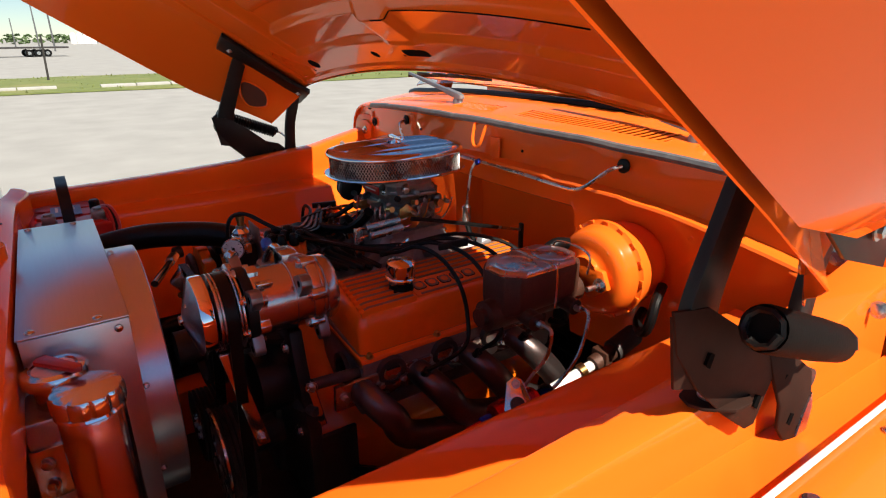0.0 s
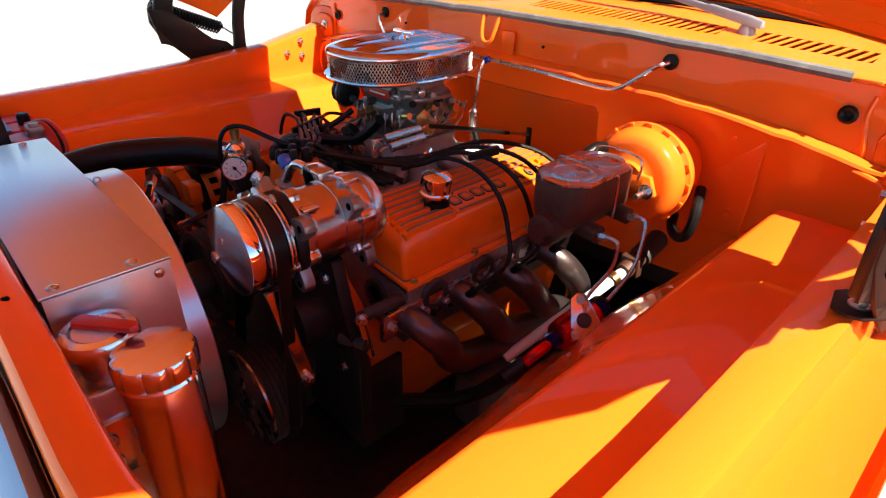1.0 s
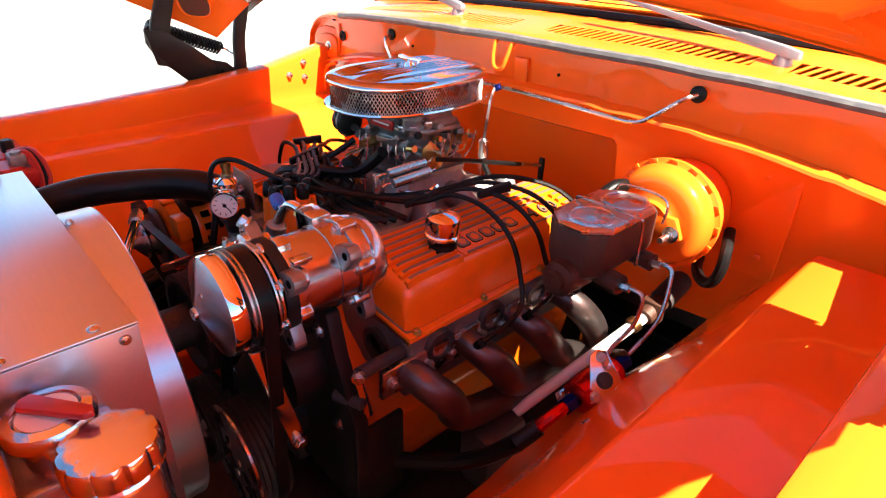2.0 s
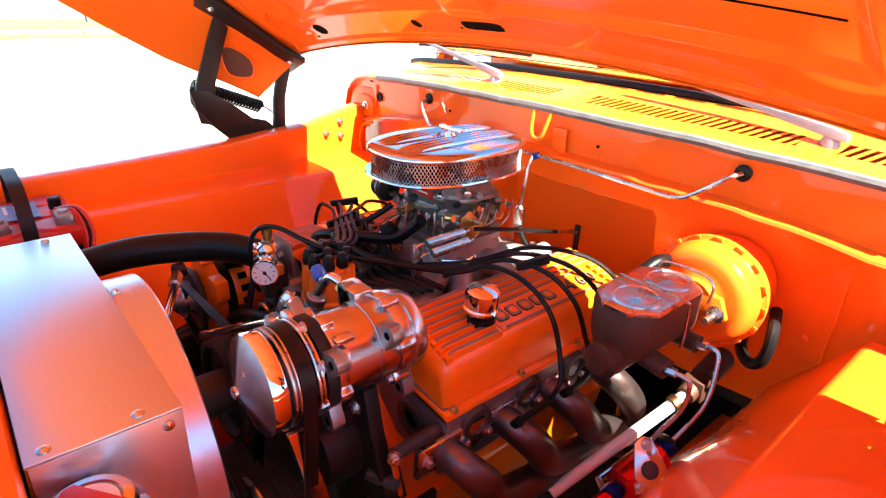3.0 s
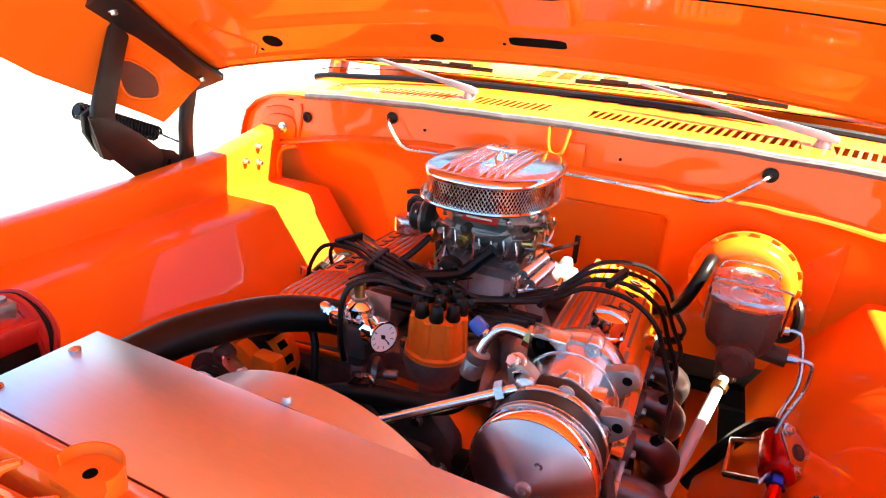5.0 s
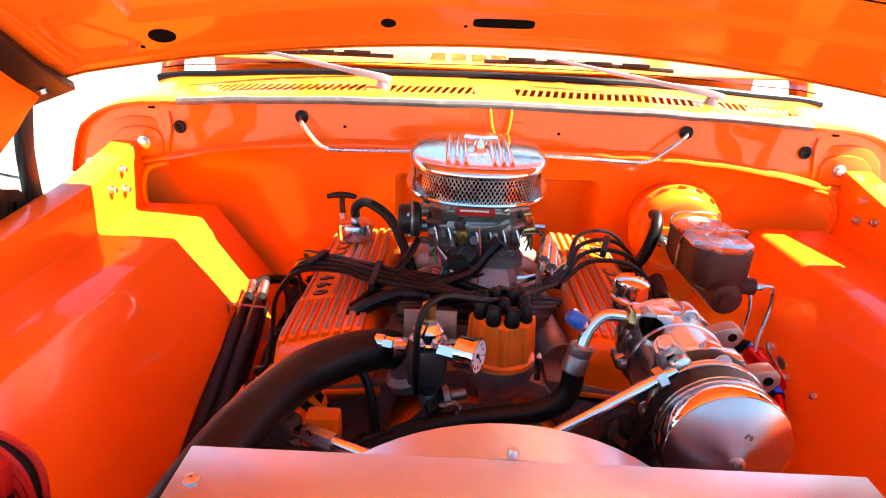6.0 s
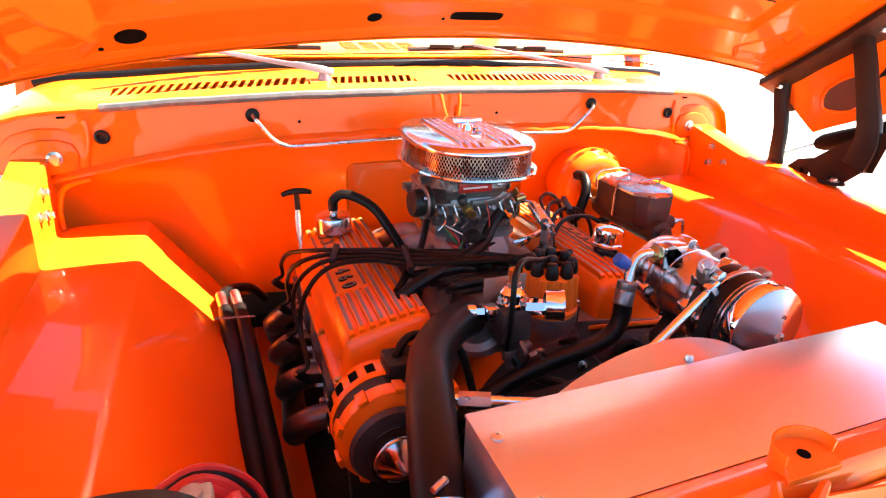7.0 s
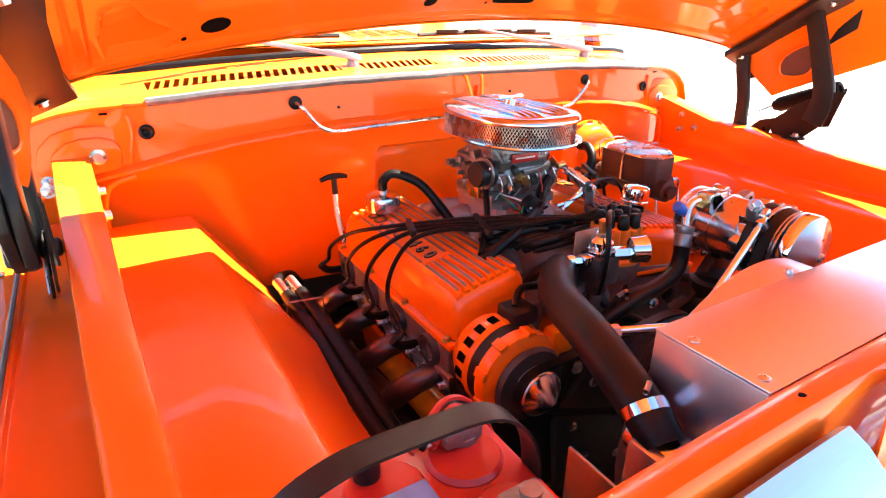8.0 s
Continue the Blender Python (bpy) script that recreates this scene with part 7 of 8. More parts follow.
def pulleys():
    def pulley(name, label, x, y, z, r, w, m):
        t = thing(name, label, "pulley", "belt pulleys")
        prof = [(0.01, 0.004), (r * 0.35, 0.004), (r * 0.4, 0.012), (r * 0.8, 0.012), (r * 0.86, 0), (r, 0)]
        k = 6
        for i in range(k):
            prof += [(r - 0.005, w * (i + 0.4) / k), (r, w * (i + 0.9) / k)]
        prof += [(r, w), (r * 0.5, w)]
        part("rim", Geo().lathe((x, y, z), (0, 1, 0), prof, 40), m, t)
        for q in range(4):
            a = q * math.pi / 2 + 0.4
            part("bolt", Geo().bolt((x + r * 0.27 * math.cos(a), y + 0.004, z + r * 0.27 * math.sin(a)), (0, -1, 0), 0.006, 0.007), M_STEEL, t)
    pulley("crank_pulley", "dark grooved crank pulley with a bright rim", 0.13, -0.722, 0.615, 0.085, 0.05, M_DARK)
    part("bright_rim", Geo().lathe((0.13, -0.722, 0.615), (0, 1, 0), [(0.078, -0.001), (0.0865, -0.001), (0.0865, 0.003), (0.078, 0.003)], 48), M_STEEL, engine)
    pulley("water_pump_pulley", "dark multi-groove water pump pulley", CX, -0.70, 0.76, 0.085, 0.05, M_DARK)
    pulley("idler_pulley", "dark smooth idler pulley", 0.035, -0.735, 0.625, 0.07, 0.045, M_DARK)
    part("pump_snout", Geo().cyl((CX, -0.74, 0.76), (CX, -0.56, 0.76), 0.035), M_DARK, engine)
    part("crank_snout", Geo().cyl((0.13, -0.72, 0.615), (0.10, -0.56, 0.615), 0.03), M_DARK, engine)
    def belt(c1, r1, c2, r2, y0, y1, label):
        """A flat belt round two pulleys."""
        t = thing("drive_belt", label, "belt", "drive belts")
        a, b = Vector((c1[0], c1[1])), Vector((c2[0], c2[1]))
        d = b - a
        base, L = math.atan2(d.y, d.x), d.length
        off = math.acos((r1 - r2) / L)
        path = []
        n = 22
        for i in range(n + 1):
            ang = base + off + (2 * math.pi - 2 * off) * i / n
            path.append((a + Vector((math.cos(ang), math.sin(ang))) * r1, ang))
        for i in range(n + 1):
            ang = base - off + 2 * off * i / n
            path.append((b + Vector((math.cos(ang), math.sin(ang))) * r2, ang))
        rings = []
        for p, ang in path:
            o = Vector((math.cos(ang), math.sin(ang))) * 0.004
            rings.append([(p.x, y0, p.y), (p.x, y1, p.y), (p.x + o.x, y1, p.y + o.y), (p.x + o.x, y0, p.y + o.y)])
        rings.append(rings[0])
        part("band", Geo().rings(rings, caps=False), M_RUBBER, t)
    belt((0.196, 0.924), 0.0575, (0.13, 0.615), 0.086, -0.6985, -0.6805, "black ribbed drive belt round the compressor pulley")
    belt((-0.290, 0.800), 0.033, (CX, 0.76), 0.086, -0.672, -0.658, "black drive belt round the alternator pulley")


def alternator():
    t = thing("alternator", "orange slotted alternator with a polished pulley nose", "alternator")
    x, z = -0.290, 0.800
    part("rear_case", Geo().lathe((x, -0.590, z), (0, 1, 0), [(0.068, 0), (0.070, 0.004), (0.068, 0.03), (0.056, 0.055), (0.03, 0.06), (0.0, 0.06)], 40), M_ENGINE, t)
    part("stator", Geo().lathe((x, -0.610, z), (0, 1, 0), [(0.064, 0), (0.067, 0.002), (0.067, 0.022), (0.064, 0.024)], 40), M_BLACK, t)
    fc = part("front_case", Geo().lathe((x, -0.640, z), (0, 1, 0), [(0.035, 0), (0.055, 0.004), (0.068, 0.010), (0.070, 0.026), (0.068, 0.031)], 40), M_ENGINE, t)
    for k in range(18):
        a = 2 * math.pi * k / 18
        d = Vector((math.cos(a), 0, math.sin(a)))
        w = Vector((-d.z, 0, d.x))
        c = Vector((x, -0.572, z)) + d * 0.0685
        part("vent_slot", Geo().rings([[c + w * 0.006 + Vector((0, -0.008, 0)) + d * h, c - w * 0.006 + Vector((0, -0.008, 0)) + d * h, c - w * 0.006 + Vector((0, 0.008, 0)) + d * h, c + w * 0.006 + Vector((0, 0.008, 0)) + d * h] for h in (-0.004, 0.0022)]), M_HOLE, t)
        if k % 2 == 0:
            c = Vector((x, -0.622, z)) + d * 0.0685
            part("rib", Geo().rings([[c + w * 0.007 + Vector((0, -0.010, 0)) + d * h, c - w * 0.007 + Vector((0, -0.010, 0)) + d * h, c - w * 0.007 + Vector((0, 0.012, 0)) + d * h, c + w * 0.007 + Vector((0, 0.012, 0)) + d * h] for h in (-0.003, 0.0045)]), M_ENGINE, fc, bevel=0.001)
    part("fan_disc", Geo().lathe((x, -0.655, z), (0, 1, 0), [(0.02, 0), (0.054, 0.003), (0.058, 0.010), (0.054, 0.015)], 36), M_DARK, t)
    part("pulley", Geo().lathe((x, -0.675, z), (0, 1, 0), [(0.033, 0), (0.034, 0.002), (0.031, 0.005), (0.031, 0.017), (0.034, 0.02), (0.034, 0.028), (0.02, 0.03), (0.02, 0.04)], 30), M_STEEL, t)
    part("pulley_nose", Geo().lathe((x, -0.698, z), (0, 1, 0), [(0.001, 0), (0.006, 0.001), (0.030, 0.022), (0.0345, 0.026), (0.0345, 0.030)], 36), M_POLISH, t, "polished cone")
    part("mount_ear", Geo().box(x + 0.05, x + 0.09, -0.635, -0.61, z + 0.02, z + 0.06), M_ENGINE, t, bevel=0.004)
    part("terminal_cover", Geo().box(x + 0.005, x + 0.05, -0.60, -0.555, z + 0.06, z + 0.085), M_BLACK, t, bevel=0.005)
    tube_thing("alternator_cable", "black cable clipped over the alternator", "cable", [(x + 0.02, -0.58, z + 0.085), (x + 0.05, -0.56, z + 0.10), (x + 0.11, -0.57, z + 0.08), (x + 0.13, -0.60, z + 0.0)], 0.006, M_RUBBER)


compressor()
accessory_bracket()
pulleys()
alternator()


# ---- hoses, brakes, steering ----
def upper_hose():
    t = thing("radiator_hose", "thick black upper radiator hose with a bright clamp", "hose")
    part("hose", Geo().tube([(-0.145, -0.535, 0.895), (-0.165, -0.555, 0.908), (-0.205, -0.592, 0.917), (-0.245, -0.645, 0.920), (-0.275, -0.73, 0.922), (-0.298, -0.81, 0.910), (-0.309, -0.855, 0.897), (-0.313, -0.878, 0.882)], [0.025, 0.026, 0.027, 0.027, 0.0265, 0.0255, 0.0245, 0.024], 20, 8), M_RUBBER, t)
    c, d = Vector((-0.306, -0.842, 0.905)), Vector((-0.2, -0.80, -0.52)).normalized()
    clamp = part("clamp", Geo().lathe(c, d, [(0.0245, 0), (0.0257, 0.0003), (0.0257, 0.0125), (0.0245, 0.013)], 30), M_CHROME, t)
    part("clamp_screw", Geo().cyl(c + Vector((0.005, 0, 0.026)), c + Vector((-0.010, -0.008, 0.025)), 0.0035, 8), M_STEEL, clamp)


def lean_lines():
    t = thing("hose_bundle", "black hoses strapped along the inner fender with silver end fittings", "hoses")
    for k in range(4):
        dx, dz = 0.026 * (k % 2), 0.024 * (k // 2)
        part("hose", Geo().tube([(-0.480 + dx, -0.14, 0.735 + dz), (-0.472 + dx, -0.25, 0.71 + dz), (-0.462 + dx, -0.42, 0.665 + dz), (-0.452 + dx, -0.60, 0.62 + dz), (-0.45 + dx, -0.80, 0.58 + dz)], [0.0125, 0.016, 0.0165, 0.0165, 0.0165], 12), M_RUBBER, t)
        if k >= 2:
            part("end_fitting", Geo().cyl((-0.481 + dx, -0.14, 0.735 + dz), (-0.486 + dx, -0.095, 0.744 + dz), 0.010, 12), M_STEEL, t)
    part("strap", Geo().rings([[(-0.502, y, 0.70), (-0.430, y, 0.695), (-0.428, y - 0.004, 0.768), (-0.498, y - 0.004, 0.774)] for y in (-0.200, -0.193)], caps=False), M_WIPER, t)
    part("rear_hose", Geo().tube([(-0.486, -0.095, 0.76), (-0.47, -0.05, 0.755), (-0.43, 0.0, 0.73), (-0.40, 0.04, 0.68)], 0.010, 10), M_RUBBER, t)


def brakes():
    t = thing("brake_booster", "orange domed brake booster on the firewall", "brake booster")
    x, z = 0.389, 0.906
    part("rear_shell", Geo().lathe((x, 0.075, z), (0, -1, 0), [(0.06, 0), (0.074, 0.02), (0.083, 0.05), (0.087, 0.095), (0.093, 0.100), (0.093, 0.106)], 48), M_PAINT, t)
    part("front_shell", Geo().lathe((x, -0.030, z), (0, -1, 0), [(0.094, 0), (0.094, 0.006), (0.088, 0.009), (0.0855, 0.013), (0.083, 0.028), (0.079, 0.037), (0.072, 0.043), (0.064, 0.0455), (0.052, 0.0465), (0.040, 0.048), (0.036, 0.051), (0.034, 0.060), (0.0, 0.06)], 64), M_PAINT, t)
    for k in range(16):
        a = 2 * math.pi * k / 16
        c = Vector((x + 0.090 * math.cos(a), -0.036, z + 0.090 * math.sin(a)))
        w = Vector((-math.sin(a), 0, math.cos(a))) * 0.007
        r = Vector((math.cos(a), 0, math.sin(a))) * 0.005
        part("crimp_tab", Geo().rings([[c + w + r + Vector((0, dy, 0)), c - w + r + Vector((0, dy, 0)), c - w - r + Vector((0, dy, 0)), c + w - r + Vector((0, dy, 0))] for dy in (0.0, -0.004)]), M_PAINT, t, bevel=0.001)
    part("mount_flange", Geo().rings([[(x - 0.06, y, z - 0.016), (x - 0.03, y, z - 0.035), (x + 0.03, y, z - 0.035), (x + 0.06, y, z - 0.012), (x + 0.045, y, z + 0.02), (x - 0.045, y, z + 0.02)] for y in (-0.078, -0.090)]), M_PAINT, t, bevel=0.003)
    for dx in (-0.043, 0.043):
        part("stud", Geo().cyl((x + dx, -0.085, z - 0.006), (x + dx, -0.125, z - 0.006), 0.005, 10).bolt((x + dx, -0.09, z - 0.006), (0, -1, 0), 0.0095, 0.012), M_STEEL, t)
    part("check_valve", Geo().lathe((x - 0.055, -0.045, z + 0.035), (-0.2, -1, 0.2), [(0.014, 0), (0.016, 0.008), (0.012, 0.014), (0.010, 0.03)], 16), M_RUBBER, t)
    part("vacuum_hose", Geo().tube([(x - 0.06, -0.068, z + 0.04), (x - 0.064, -0.10, z + 0.044), (x - 0.075, -0.13, z + 0.02), (x - 0.10, -0.135, z - 0.04), (x - 0.14, -0.10, z - 0.07), (x - 0.20, -0.06, z - 0.06)], 0.0115, 12), M_RUBBER, t)

    t = thing("master_cylinder", "brown cast-iron master cylinder with a wire-clamped steel lid", "brake part")
    x0, x1, y0, y1 = 0.333, 0.430, -0.298, -0.130
    body = part("reservoir", Geo().rings([[(0.387 + (px - 0.387) * w, y, zz) for px, y in ((x0, y0 + 0.02), (x0 + 0.02, y0), (x1 - 0.02, y0), (x1, y0 + 0.02), (x1, y1 - 0.015), (x1 - 0.015, y1), (x0 + 0.015, y1), (x0, y1 - 0.015))] for w, zz in ((0.62, 0.882), (0.9, 0.892), (0.98, 0.905), (1.0, 0.957))]), M_IRON, t, bevel=0.004)
    part("bore", Geo().lathe((0.382, -0.10, 0.882), (0, -1, 0), [(0.024, 0), (0.027, 0.02), (0.027, 0.20), (0.026, 0.215), (0.016, 0.218), (0.016, 0.228)], 22), M_IRON, t)
    part("outlet_boss", Geo().cyl((0.40, -0.255, 0.885), (0.452, -0.262, 0.884), 0.015, 14), M_IRON, t)
    part("outlet_boss", Geo().cyl((0.40, -0.165, 0.885), (0.448, -0.168, 0.884), 0.014, 14), M_IRON, t)
    lid = part("lid", Geo().rings([[(0.387 + (px - 0.387) * w, -0.214 + (y + 0.214) * w, zz) for px, y in ((x0, y0 + 0.03), (x0 + 0.03, y0), (x1 - 0.03, y0), (x1, y0 + 0.03), (x1, y1 - 0.03), (x1 - 0.03, y1), (x0 + 0.03, y1), (x0, y1 - 0.03))] for w, zz in ((1.03, 0.957), (1.03, 0.961), (0.97, 0.965), (0.9, 0.966))]), M_STEEL, t)
    for yy in (-0.256, -0.172):
        part("lid_dome", Geo().lathe((0.387, yy, 0.9655), (0, 0, 1), [(0.036, 0), (0.035, 0.002), (0.031, 0.003), (0.029, 0.001), (0.012, 0.0014), (0.008, 0.003), (0.0, 0.003)], 30), M_STEEL, lid)
    for yy in (-0.214,):
        part("wire_bail", Geo().tube([(0.330, yy, 0.895), (0.331, yy, 0.955), (0.338, yy - 0.006, 0.970), (0.387, yy - 0.01, 0.973), (0.437, yy - 0.006, 0.970), (0.444, yy, 0.955), (0.444, yy, 0.895)], 0.0022, 6, 5), M_STEEL, t)
    part("wire_bail", Geo().tube([(0.345, -0.126, 0.93), (0.346, -0.124, 0.965), (0.387, -0.122, 0.972), (0.430, -0.124, 0.965), (0.431, -0.126, 0.93)], 0.0022, 6, 5), M_STEEL, t)
    for k, line in enumerate(([(0.452, -0.262, 0.884), (0.476, -0.262, 0.886), (0.487, -0.262, 0.878), (0.486, -0.268, 0.84), (0.470, -0.285, 0.80), (0.462, -0.30, 0.77)], [(0.448, -0.168, 0.884), (0.470, -0.168, 0.888), (0.482, -0.172, 0.876), (0.490, -0.20, 0.82), (0.475, -0.225, 0.77), (0.468, -0.25, 0.75)])):
        b = thing("brake_line", "thin bent steel brake line from the master cylinder", "brake line", "brake lines")
        part("tube", Geo().tube(line, 0.0032, 8), M_STEEL, b)
        part("flare_nut", Geo().cyl(line[0], Vector(line[0]).lerp(Vector(line[1]), 0.6), 0.0065, 6), M_STEEL, b)
    tube_thing("wiring_loop", "black sleeved wiring loop hanging below the brake booster", "wires", [(0.478, 0.03, 0.885), (0.492, -0.005, 0.868), (0.497, -0.02, 0.840), (0.490, -0.022, 0.812), (0.470, -0.012, 0.800), (0.448, 0.01, 0.806), (0.436, 0.04, 0.815)], 0.0095, M_RUBBER)


def steering_shaft():
    t = thing("steering_shaft", "pale steel steering shaft with a universal joint", "steering")
    part("shaft", Geo().cyl((0.402, -0.05, 0.708), (0.335, -0.32, 0.598), 0.0105, 14), M_WHITE, t)
    part("joint", Geo().cyl((0.404, 0.0, 0.722), (0.402, -0.055, 0.708), 0.017, 14).box(0.384, 0.424, -0.04, -0.02, 0.695, 0.735), M_IRON, t, bevel=0.003)
    part("column", Geo().cyl((0.408, 0.12, 0.76), (0.404, 0.0, 0.722), 0.022, 16), M_DARK, t)
    part("clamp_ring", Geo().cyl((0.398, -0.070, 0.702), (0.395, -0.081, 0.697), 0.015, 14), M_BRASS, t)
    part("gearbox", Geo().box(0.29, 0.36, -0.41, -0.31, 0.48, 0.60), M_DARK, t, bevel=0.015)


def line_filter():
    t = thing("proportioning_valve", "red anodised valve on a polished bracket with blue fittings", "valve")
    a, b = Vector((0.468, -0.362, 0.746)), Vector((0.474, -0.268, 0.756))
    d = (b - a).normalized()
    part("body", Geo().lathe(a, b - a, [(0.018, 0), (0.024, 0.004), (0.026, 0.02), (0.026, 0.075), (0.022, 0.085), (0.014, 0.09)], 24), M_REDAN, t)
    u, w, _ = frame_of(d)
    face = Vector((0.62, -0.47, 0.63)).normalized()
    along = (Vector((-0.25, 0.1, 1)) - face * face.dot(Vector((-0.25, 0.1, 1)))).normalized()
    across = along.cross(face)
    m = Matrix.Translation((0.486, -0.328, 0.776)) @ Matrix((across, along, face)).transposed().to_4x4() @ Matrix.Diagonal((0.8, 0.8, 1, 1))
    pl = part("bracket", Geo().prism([(-0.032, -0.04), (0.034, -0.036), (0.036, -0.022), (0.012, 0.046), (-0.004, 0.05), (-0.018, 0.04)], 0, 0.004, m), M_POLISH, t, bevel=0.001)
    part("bore", Geo().lathe(m @ Vector((0.0, -0.004, 0.004)), m.to_3x3() @ Vector((0, 0, 1)), [(0.012, 0), (0.012, 0.001), (0.007, 0.0015), (0.007, 0.004), (0.0, 0.004)], 18), M_DARK, pl)
    for x, y in ((0.0, 0.036), (0.024, -0.026), (-0.022, -0.028)):
        part("bolt", Geo().bolt(m @ Vector((x, y, 0.004)), m.to_3x3() @ Vector((0, 0, 1)), 0.005, 0.007), M_STEEL, pl)
    part("fitting", Geo().cyl(a - d * 0.002, a - d * 0.022, 0.0125, 6), M_BLUEAN, t, "blue anodised nut")
    part("fitting", Geo().cyl(b, b + d * 0.02, 0.0125, 6), M_BLUEAN, t, "blue anodised nut")
    part("elbow", Geo().tube([a - d * 0.02, a - d * 0.045 + Vector((-0.004, 0, -0.006)), a - d * 0.06 + Vector((-0.012, 0, -0.02))], 0.009, 10), M_REDAN, t)
    part("hose_end", Geo().cyl(a - d * 0.058 + Vector((-0.011, 0, -0.019)), a - d * 0.085 + Vector((-0.024, 0, -0.04)), 0.0125, 12), M_BLACK, t)
    e = a - d * 0.082 + Vector((-0.023, 0, -0.038))
    part("hose", Geo().tube([e, e + Vector((-0.018, -0.004, -0.024)), e + Vector((-0.050, -0.012, -0.062)), e + Vector((-0.085, -0.03, -0.088)), e + Vector((-0.14, -0.06, -0.11)), e + Vector((-0.22, -0.10, -0.14))], 0.013, 10), M_RUBBER, t)
    part("rear_hose", Geo().tube([b + d * 0.014, b + d * 0.022 + Vector((-0.008, 0, -0.002)), b + d * 0.03 + Vector((-0.026, 0.005, -0.022)), b + Vector((-0.045, 0.06, -0.07)), b + Vector((-0.065, 0.08, -0.13)), b + Vector((-0.10, 0.06, -0.20))], 0.013, 10), M_RUBBER, t)
    loop = [(-0.058, 0.004, -0.062), (-0.020, -0.050, -0.014), (-0.012, -0.046, -0.004), (-0.008, 0.026, 0.004), (-0.014, 0.034, -0.002), (-0.050, 0.084, -0.050)]
    c = a.lerp(b, 0.45)
    part("side_frame", Geo().tube([c + Vector(p) for p in loop + loop[:1]], 0.0052, 8, 1), M_POLISH, t, "polished valve frame")
    fb = thing("fender_bracket", "small polished bracket bolted to the inner fender", "bracket")
    m2 = Matrix.Translation((0.512, -0.405, 0.748)) @ Matrix.Rotation(radians(-50), 4, "Y")
    part("plate", Geo().prism([(-0.03, -0.03), (0.03, -0.025), (0.034, 0.03), (-0.02, 0.034)], 0, 0.003, m2), M_POLISH, fb, bevel=0.001)
    part("bolt", Geo().bolt(m2 @ Vector((0.008, 0.005, 0.003)), m2.to_3x3() @ Vector((0, 0, 1)), 0.007, 0.008), M_STEEL, fb)


def firewall_tubes():
    t = thing("washer_tube", "slim silver washer tube bent along the firewall", "tube")
    part("tube", Geo().tube([(-0.388, -0.008, 1.10), (-0.380, -0.03, 1.09), (-0.355, -0.034, 1.058), (-0.335, -0.036, 1.046), (-0.30, -0.037, 1.043), (-0.1, -0.043, 1.050), (0.1, -0.043, 1.050), (0.26, -0.038, 1.043), (0.305, -0.036, 1.044), (0.330, -0.034, 1.056), (0.375, -0.028, 1.092), (0.388, -0.008, 1.10)], 0.0038, 8), M_STEEL, t)
    t = thing("fuel_line", "thin steel fuel line with a clear inline filter behind the carburettor", "fuel line")
    part("pipe", Geo().tube([(0.0, -0.045, 1.05), (0.004, -0.06, 1.035), (0.004, -0.068, 1.0), (0.0, -0.072, 0.945)], 0.003, 8), M_STEEL, t)
    part("fitting", Geo().cyl((0.0, -0.045, 1.046), (0.012, -0.044, 1.052), 0.007, 6), M_BLUEAN, t)
    part("filter", Geo().lathe((0.0, -0.072, 0.95), (0, 0, -1), [(0.005, 0), (0.011, 0.006), (0.011, 0.04), (0.006, 0.046)], 16), M_POLISH, t)
    part("lower_hose", Geo().tube([(0.0, -0.072, 0.905), (0.012, -0.07, 0.88), (0.03, -0.06, 0.85)], 0.006, 8), M_RUBBER, t)


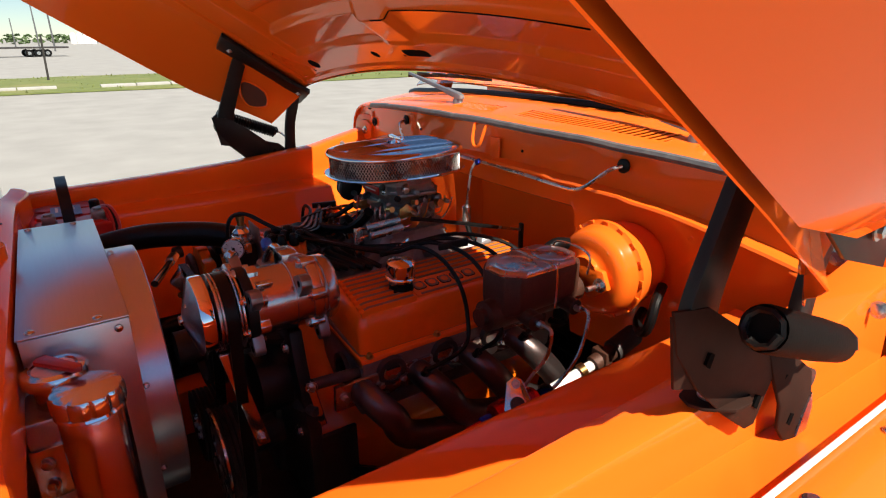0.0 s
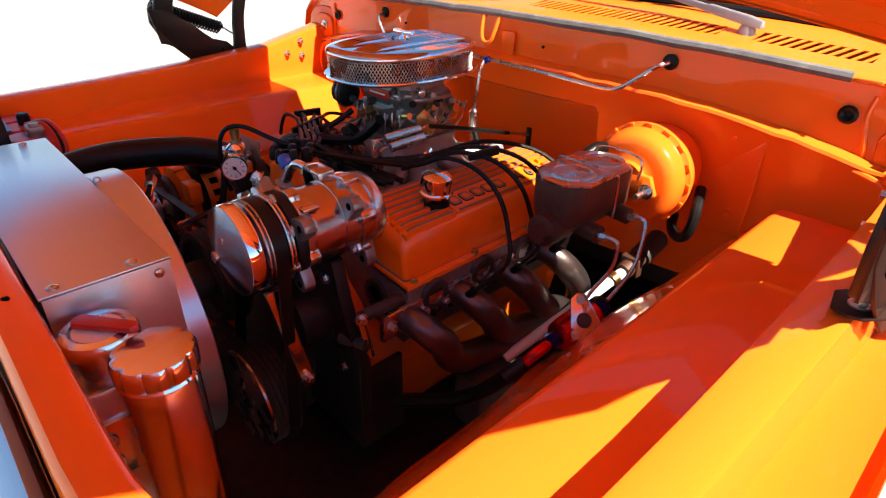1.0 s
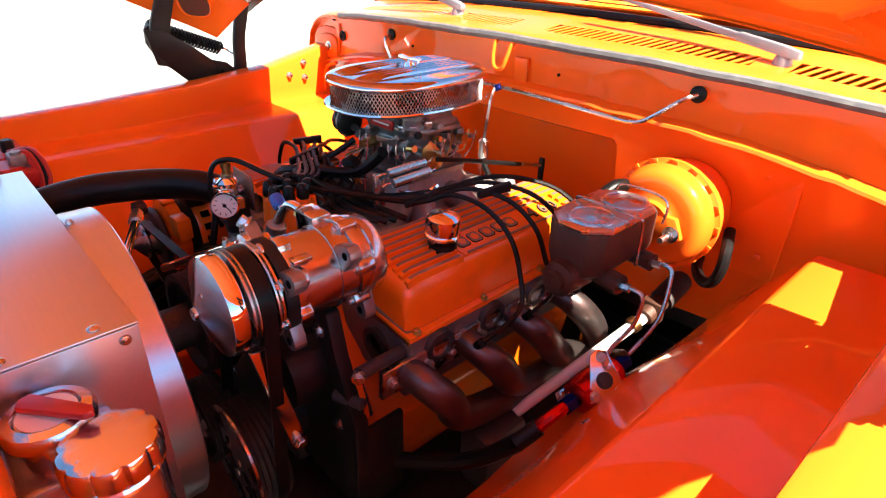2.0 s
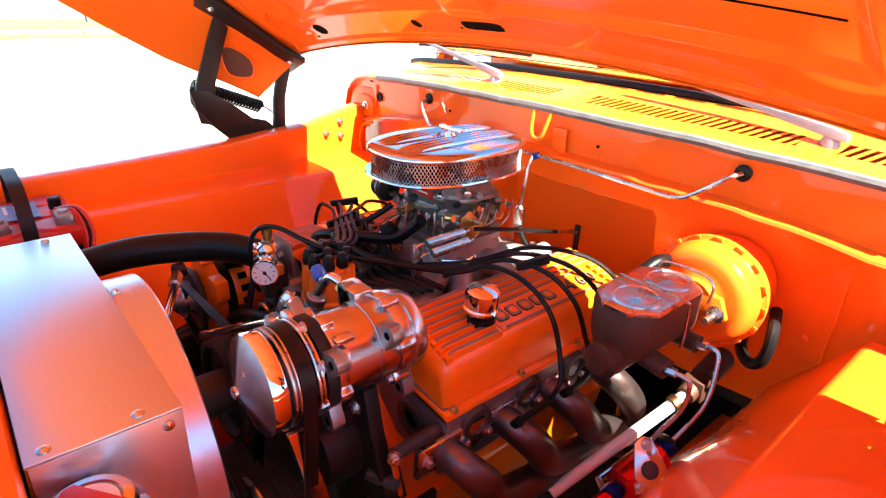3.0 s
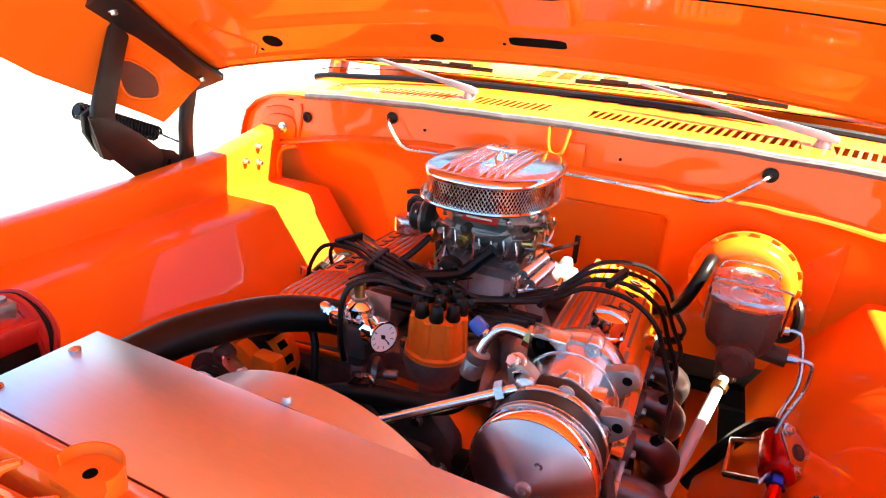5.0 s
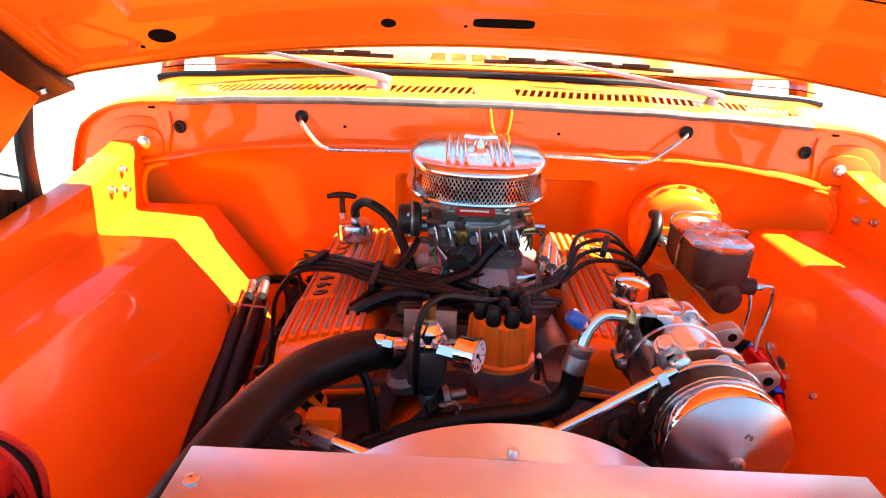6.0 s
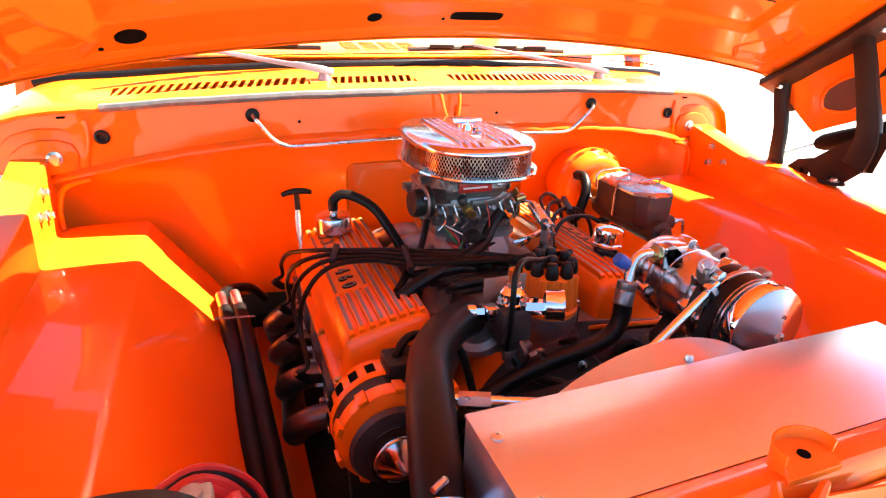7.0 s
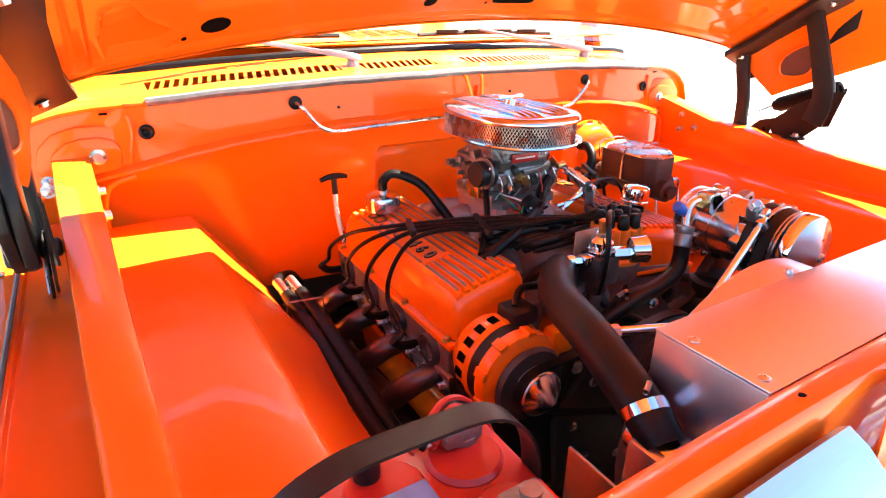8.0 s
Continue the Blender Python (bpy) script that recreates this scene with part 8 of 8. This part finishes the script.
def battery():
    t = thing("battery", "red-topped battery with a black carrying strap", "battery")
    x0, x1, y0, y1 = -0.715, -0.470, -0.940, -0.775
    part("case", Geo().box(x0, x1, y0, y1, 0.72, 0.885), M_BLACK, t, bevel=0.012)
    lid = part("lid", Geo().box(x0 - 0.003, x1 + 0.003, y0 - 0.003, y1 + 0.003, 0.88, 0.915), M_RED, t, bevel=0.008)
    for k in range(3):
        for j in range(2):
            c = (x0 + 0.045 + 0.078 * k, y0 + 0.045 + 0.076 * j)
            part("cell_dome", Geo().lathe((c[0], c[1], 0.912), (0, 0, 1), [(0.036, 0), (0.036, 0.004), (0.032, 0.008), (0.0, 0.009)], 26), M_RED, lid)
    part("sticker", Geo().box(-0.66, -0.56, -0.895, -0.83, 0.9215, 0.9228), M_LABEL, lid, "blue and white label")
    for k, (a, b) in enumerate(((-0.65, -0.60), (-0.645, -0.58), (-0.65, -0.615))):
        part("sticker_bar", Geo().box(a, b, -0.885 + 0.018 * k, -0.879 + 0.018 * k, 0.9225, 0.9233), M_WHITE, lid)
    for x, y in ((-0.505, -0.80), (-0.505, -0.90)):
        post = part("terminal", Geo().lathe((x, y, 0.915), (0, 0, 1), [(0.016, 0), (0.016, 0.012), (0.010, 0.014), (0.009, 0.03)], 16), M_CAST, t)
        part("clamp", Geo().box(x - 0.024, x + 0.016, y - 0.014, y + 0.014, 0.922, 0.94), M_CAST, post, bevel=0.004)
        part("clamp_bolt", Geo().bolt((x - 0.03, y, 0.93), (-1, 0, 0), 0.006, 0.01), M_STEEL, post)
    part("vent_cap", Geo().lathe((-0.60, -0.80, 0.92), (0, 0, 1), [(0.012, 0), (0.012, 0.02), (0.009, 0.024)], 16), M_BLACK, t)
    strap = Geo()
    line, _ = smooth_line([(-0.71, -0.86, 0.90), (-0.70, -0.86, 0.97), (-0.65, -0.86, 1.0), (-0.58, -0.86, 1.003), (-0.515, -0.86, 0.995), (-0.478, -0.86, 0.955), (-0.468, -0.86, 0.90)], 0, 6)
    rings = []
    for i, p in enumerate(line):
        d = (line[min(i + 1, len(line) - 1)] - line[max(0, i - 1)]).normalized()
        n = d.cross(Vector((0, 1, 0))).normalized() * 0.0015
        rings.append([p + Vector((0, 0.012, 0)) + n, p - Vector((0, 0.012, 0)) + n, p - Vector((0, 0.012, 0)) - n, p + Vector((0, 0.012, 0)) - n])
    part("strap", strap.rings(rings), M_BLACK, t, "black webbing handle")
    part("tray", Geo().box(x0 - 0.02, x1 + 0.02, y0 - 0.01, y1 + 0.02, 0.70, 0.72), M_BLACK, t)
    for k in range(4):
        c = thing("battery_cable", "red battery cable curving down beside the battery", "cable", "battery cables")
        part("cable", Geo().tube([(-0.53 - 0.01 * k, -0.805, 0.93), (-0.505, -0.785 + 0.004 * k, 0.934 + 0.003 * k), (-0.478 + 0.006 * k, -0.778 + 0.005 * k, 0.905), (-0.458 + 0.004 * k, -0.78, 0.85), (-0.46, -0.79, 0.76)], 0.0065 if k < 2 else 0.004, 8), M_RED if k != 2 else M_RUBBER, c)


upper_hose()
lean_lines()
brakes()
steering_shaft()
line_filter()
firewall_tubes()
battery()
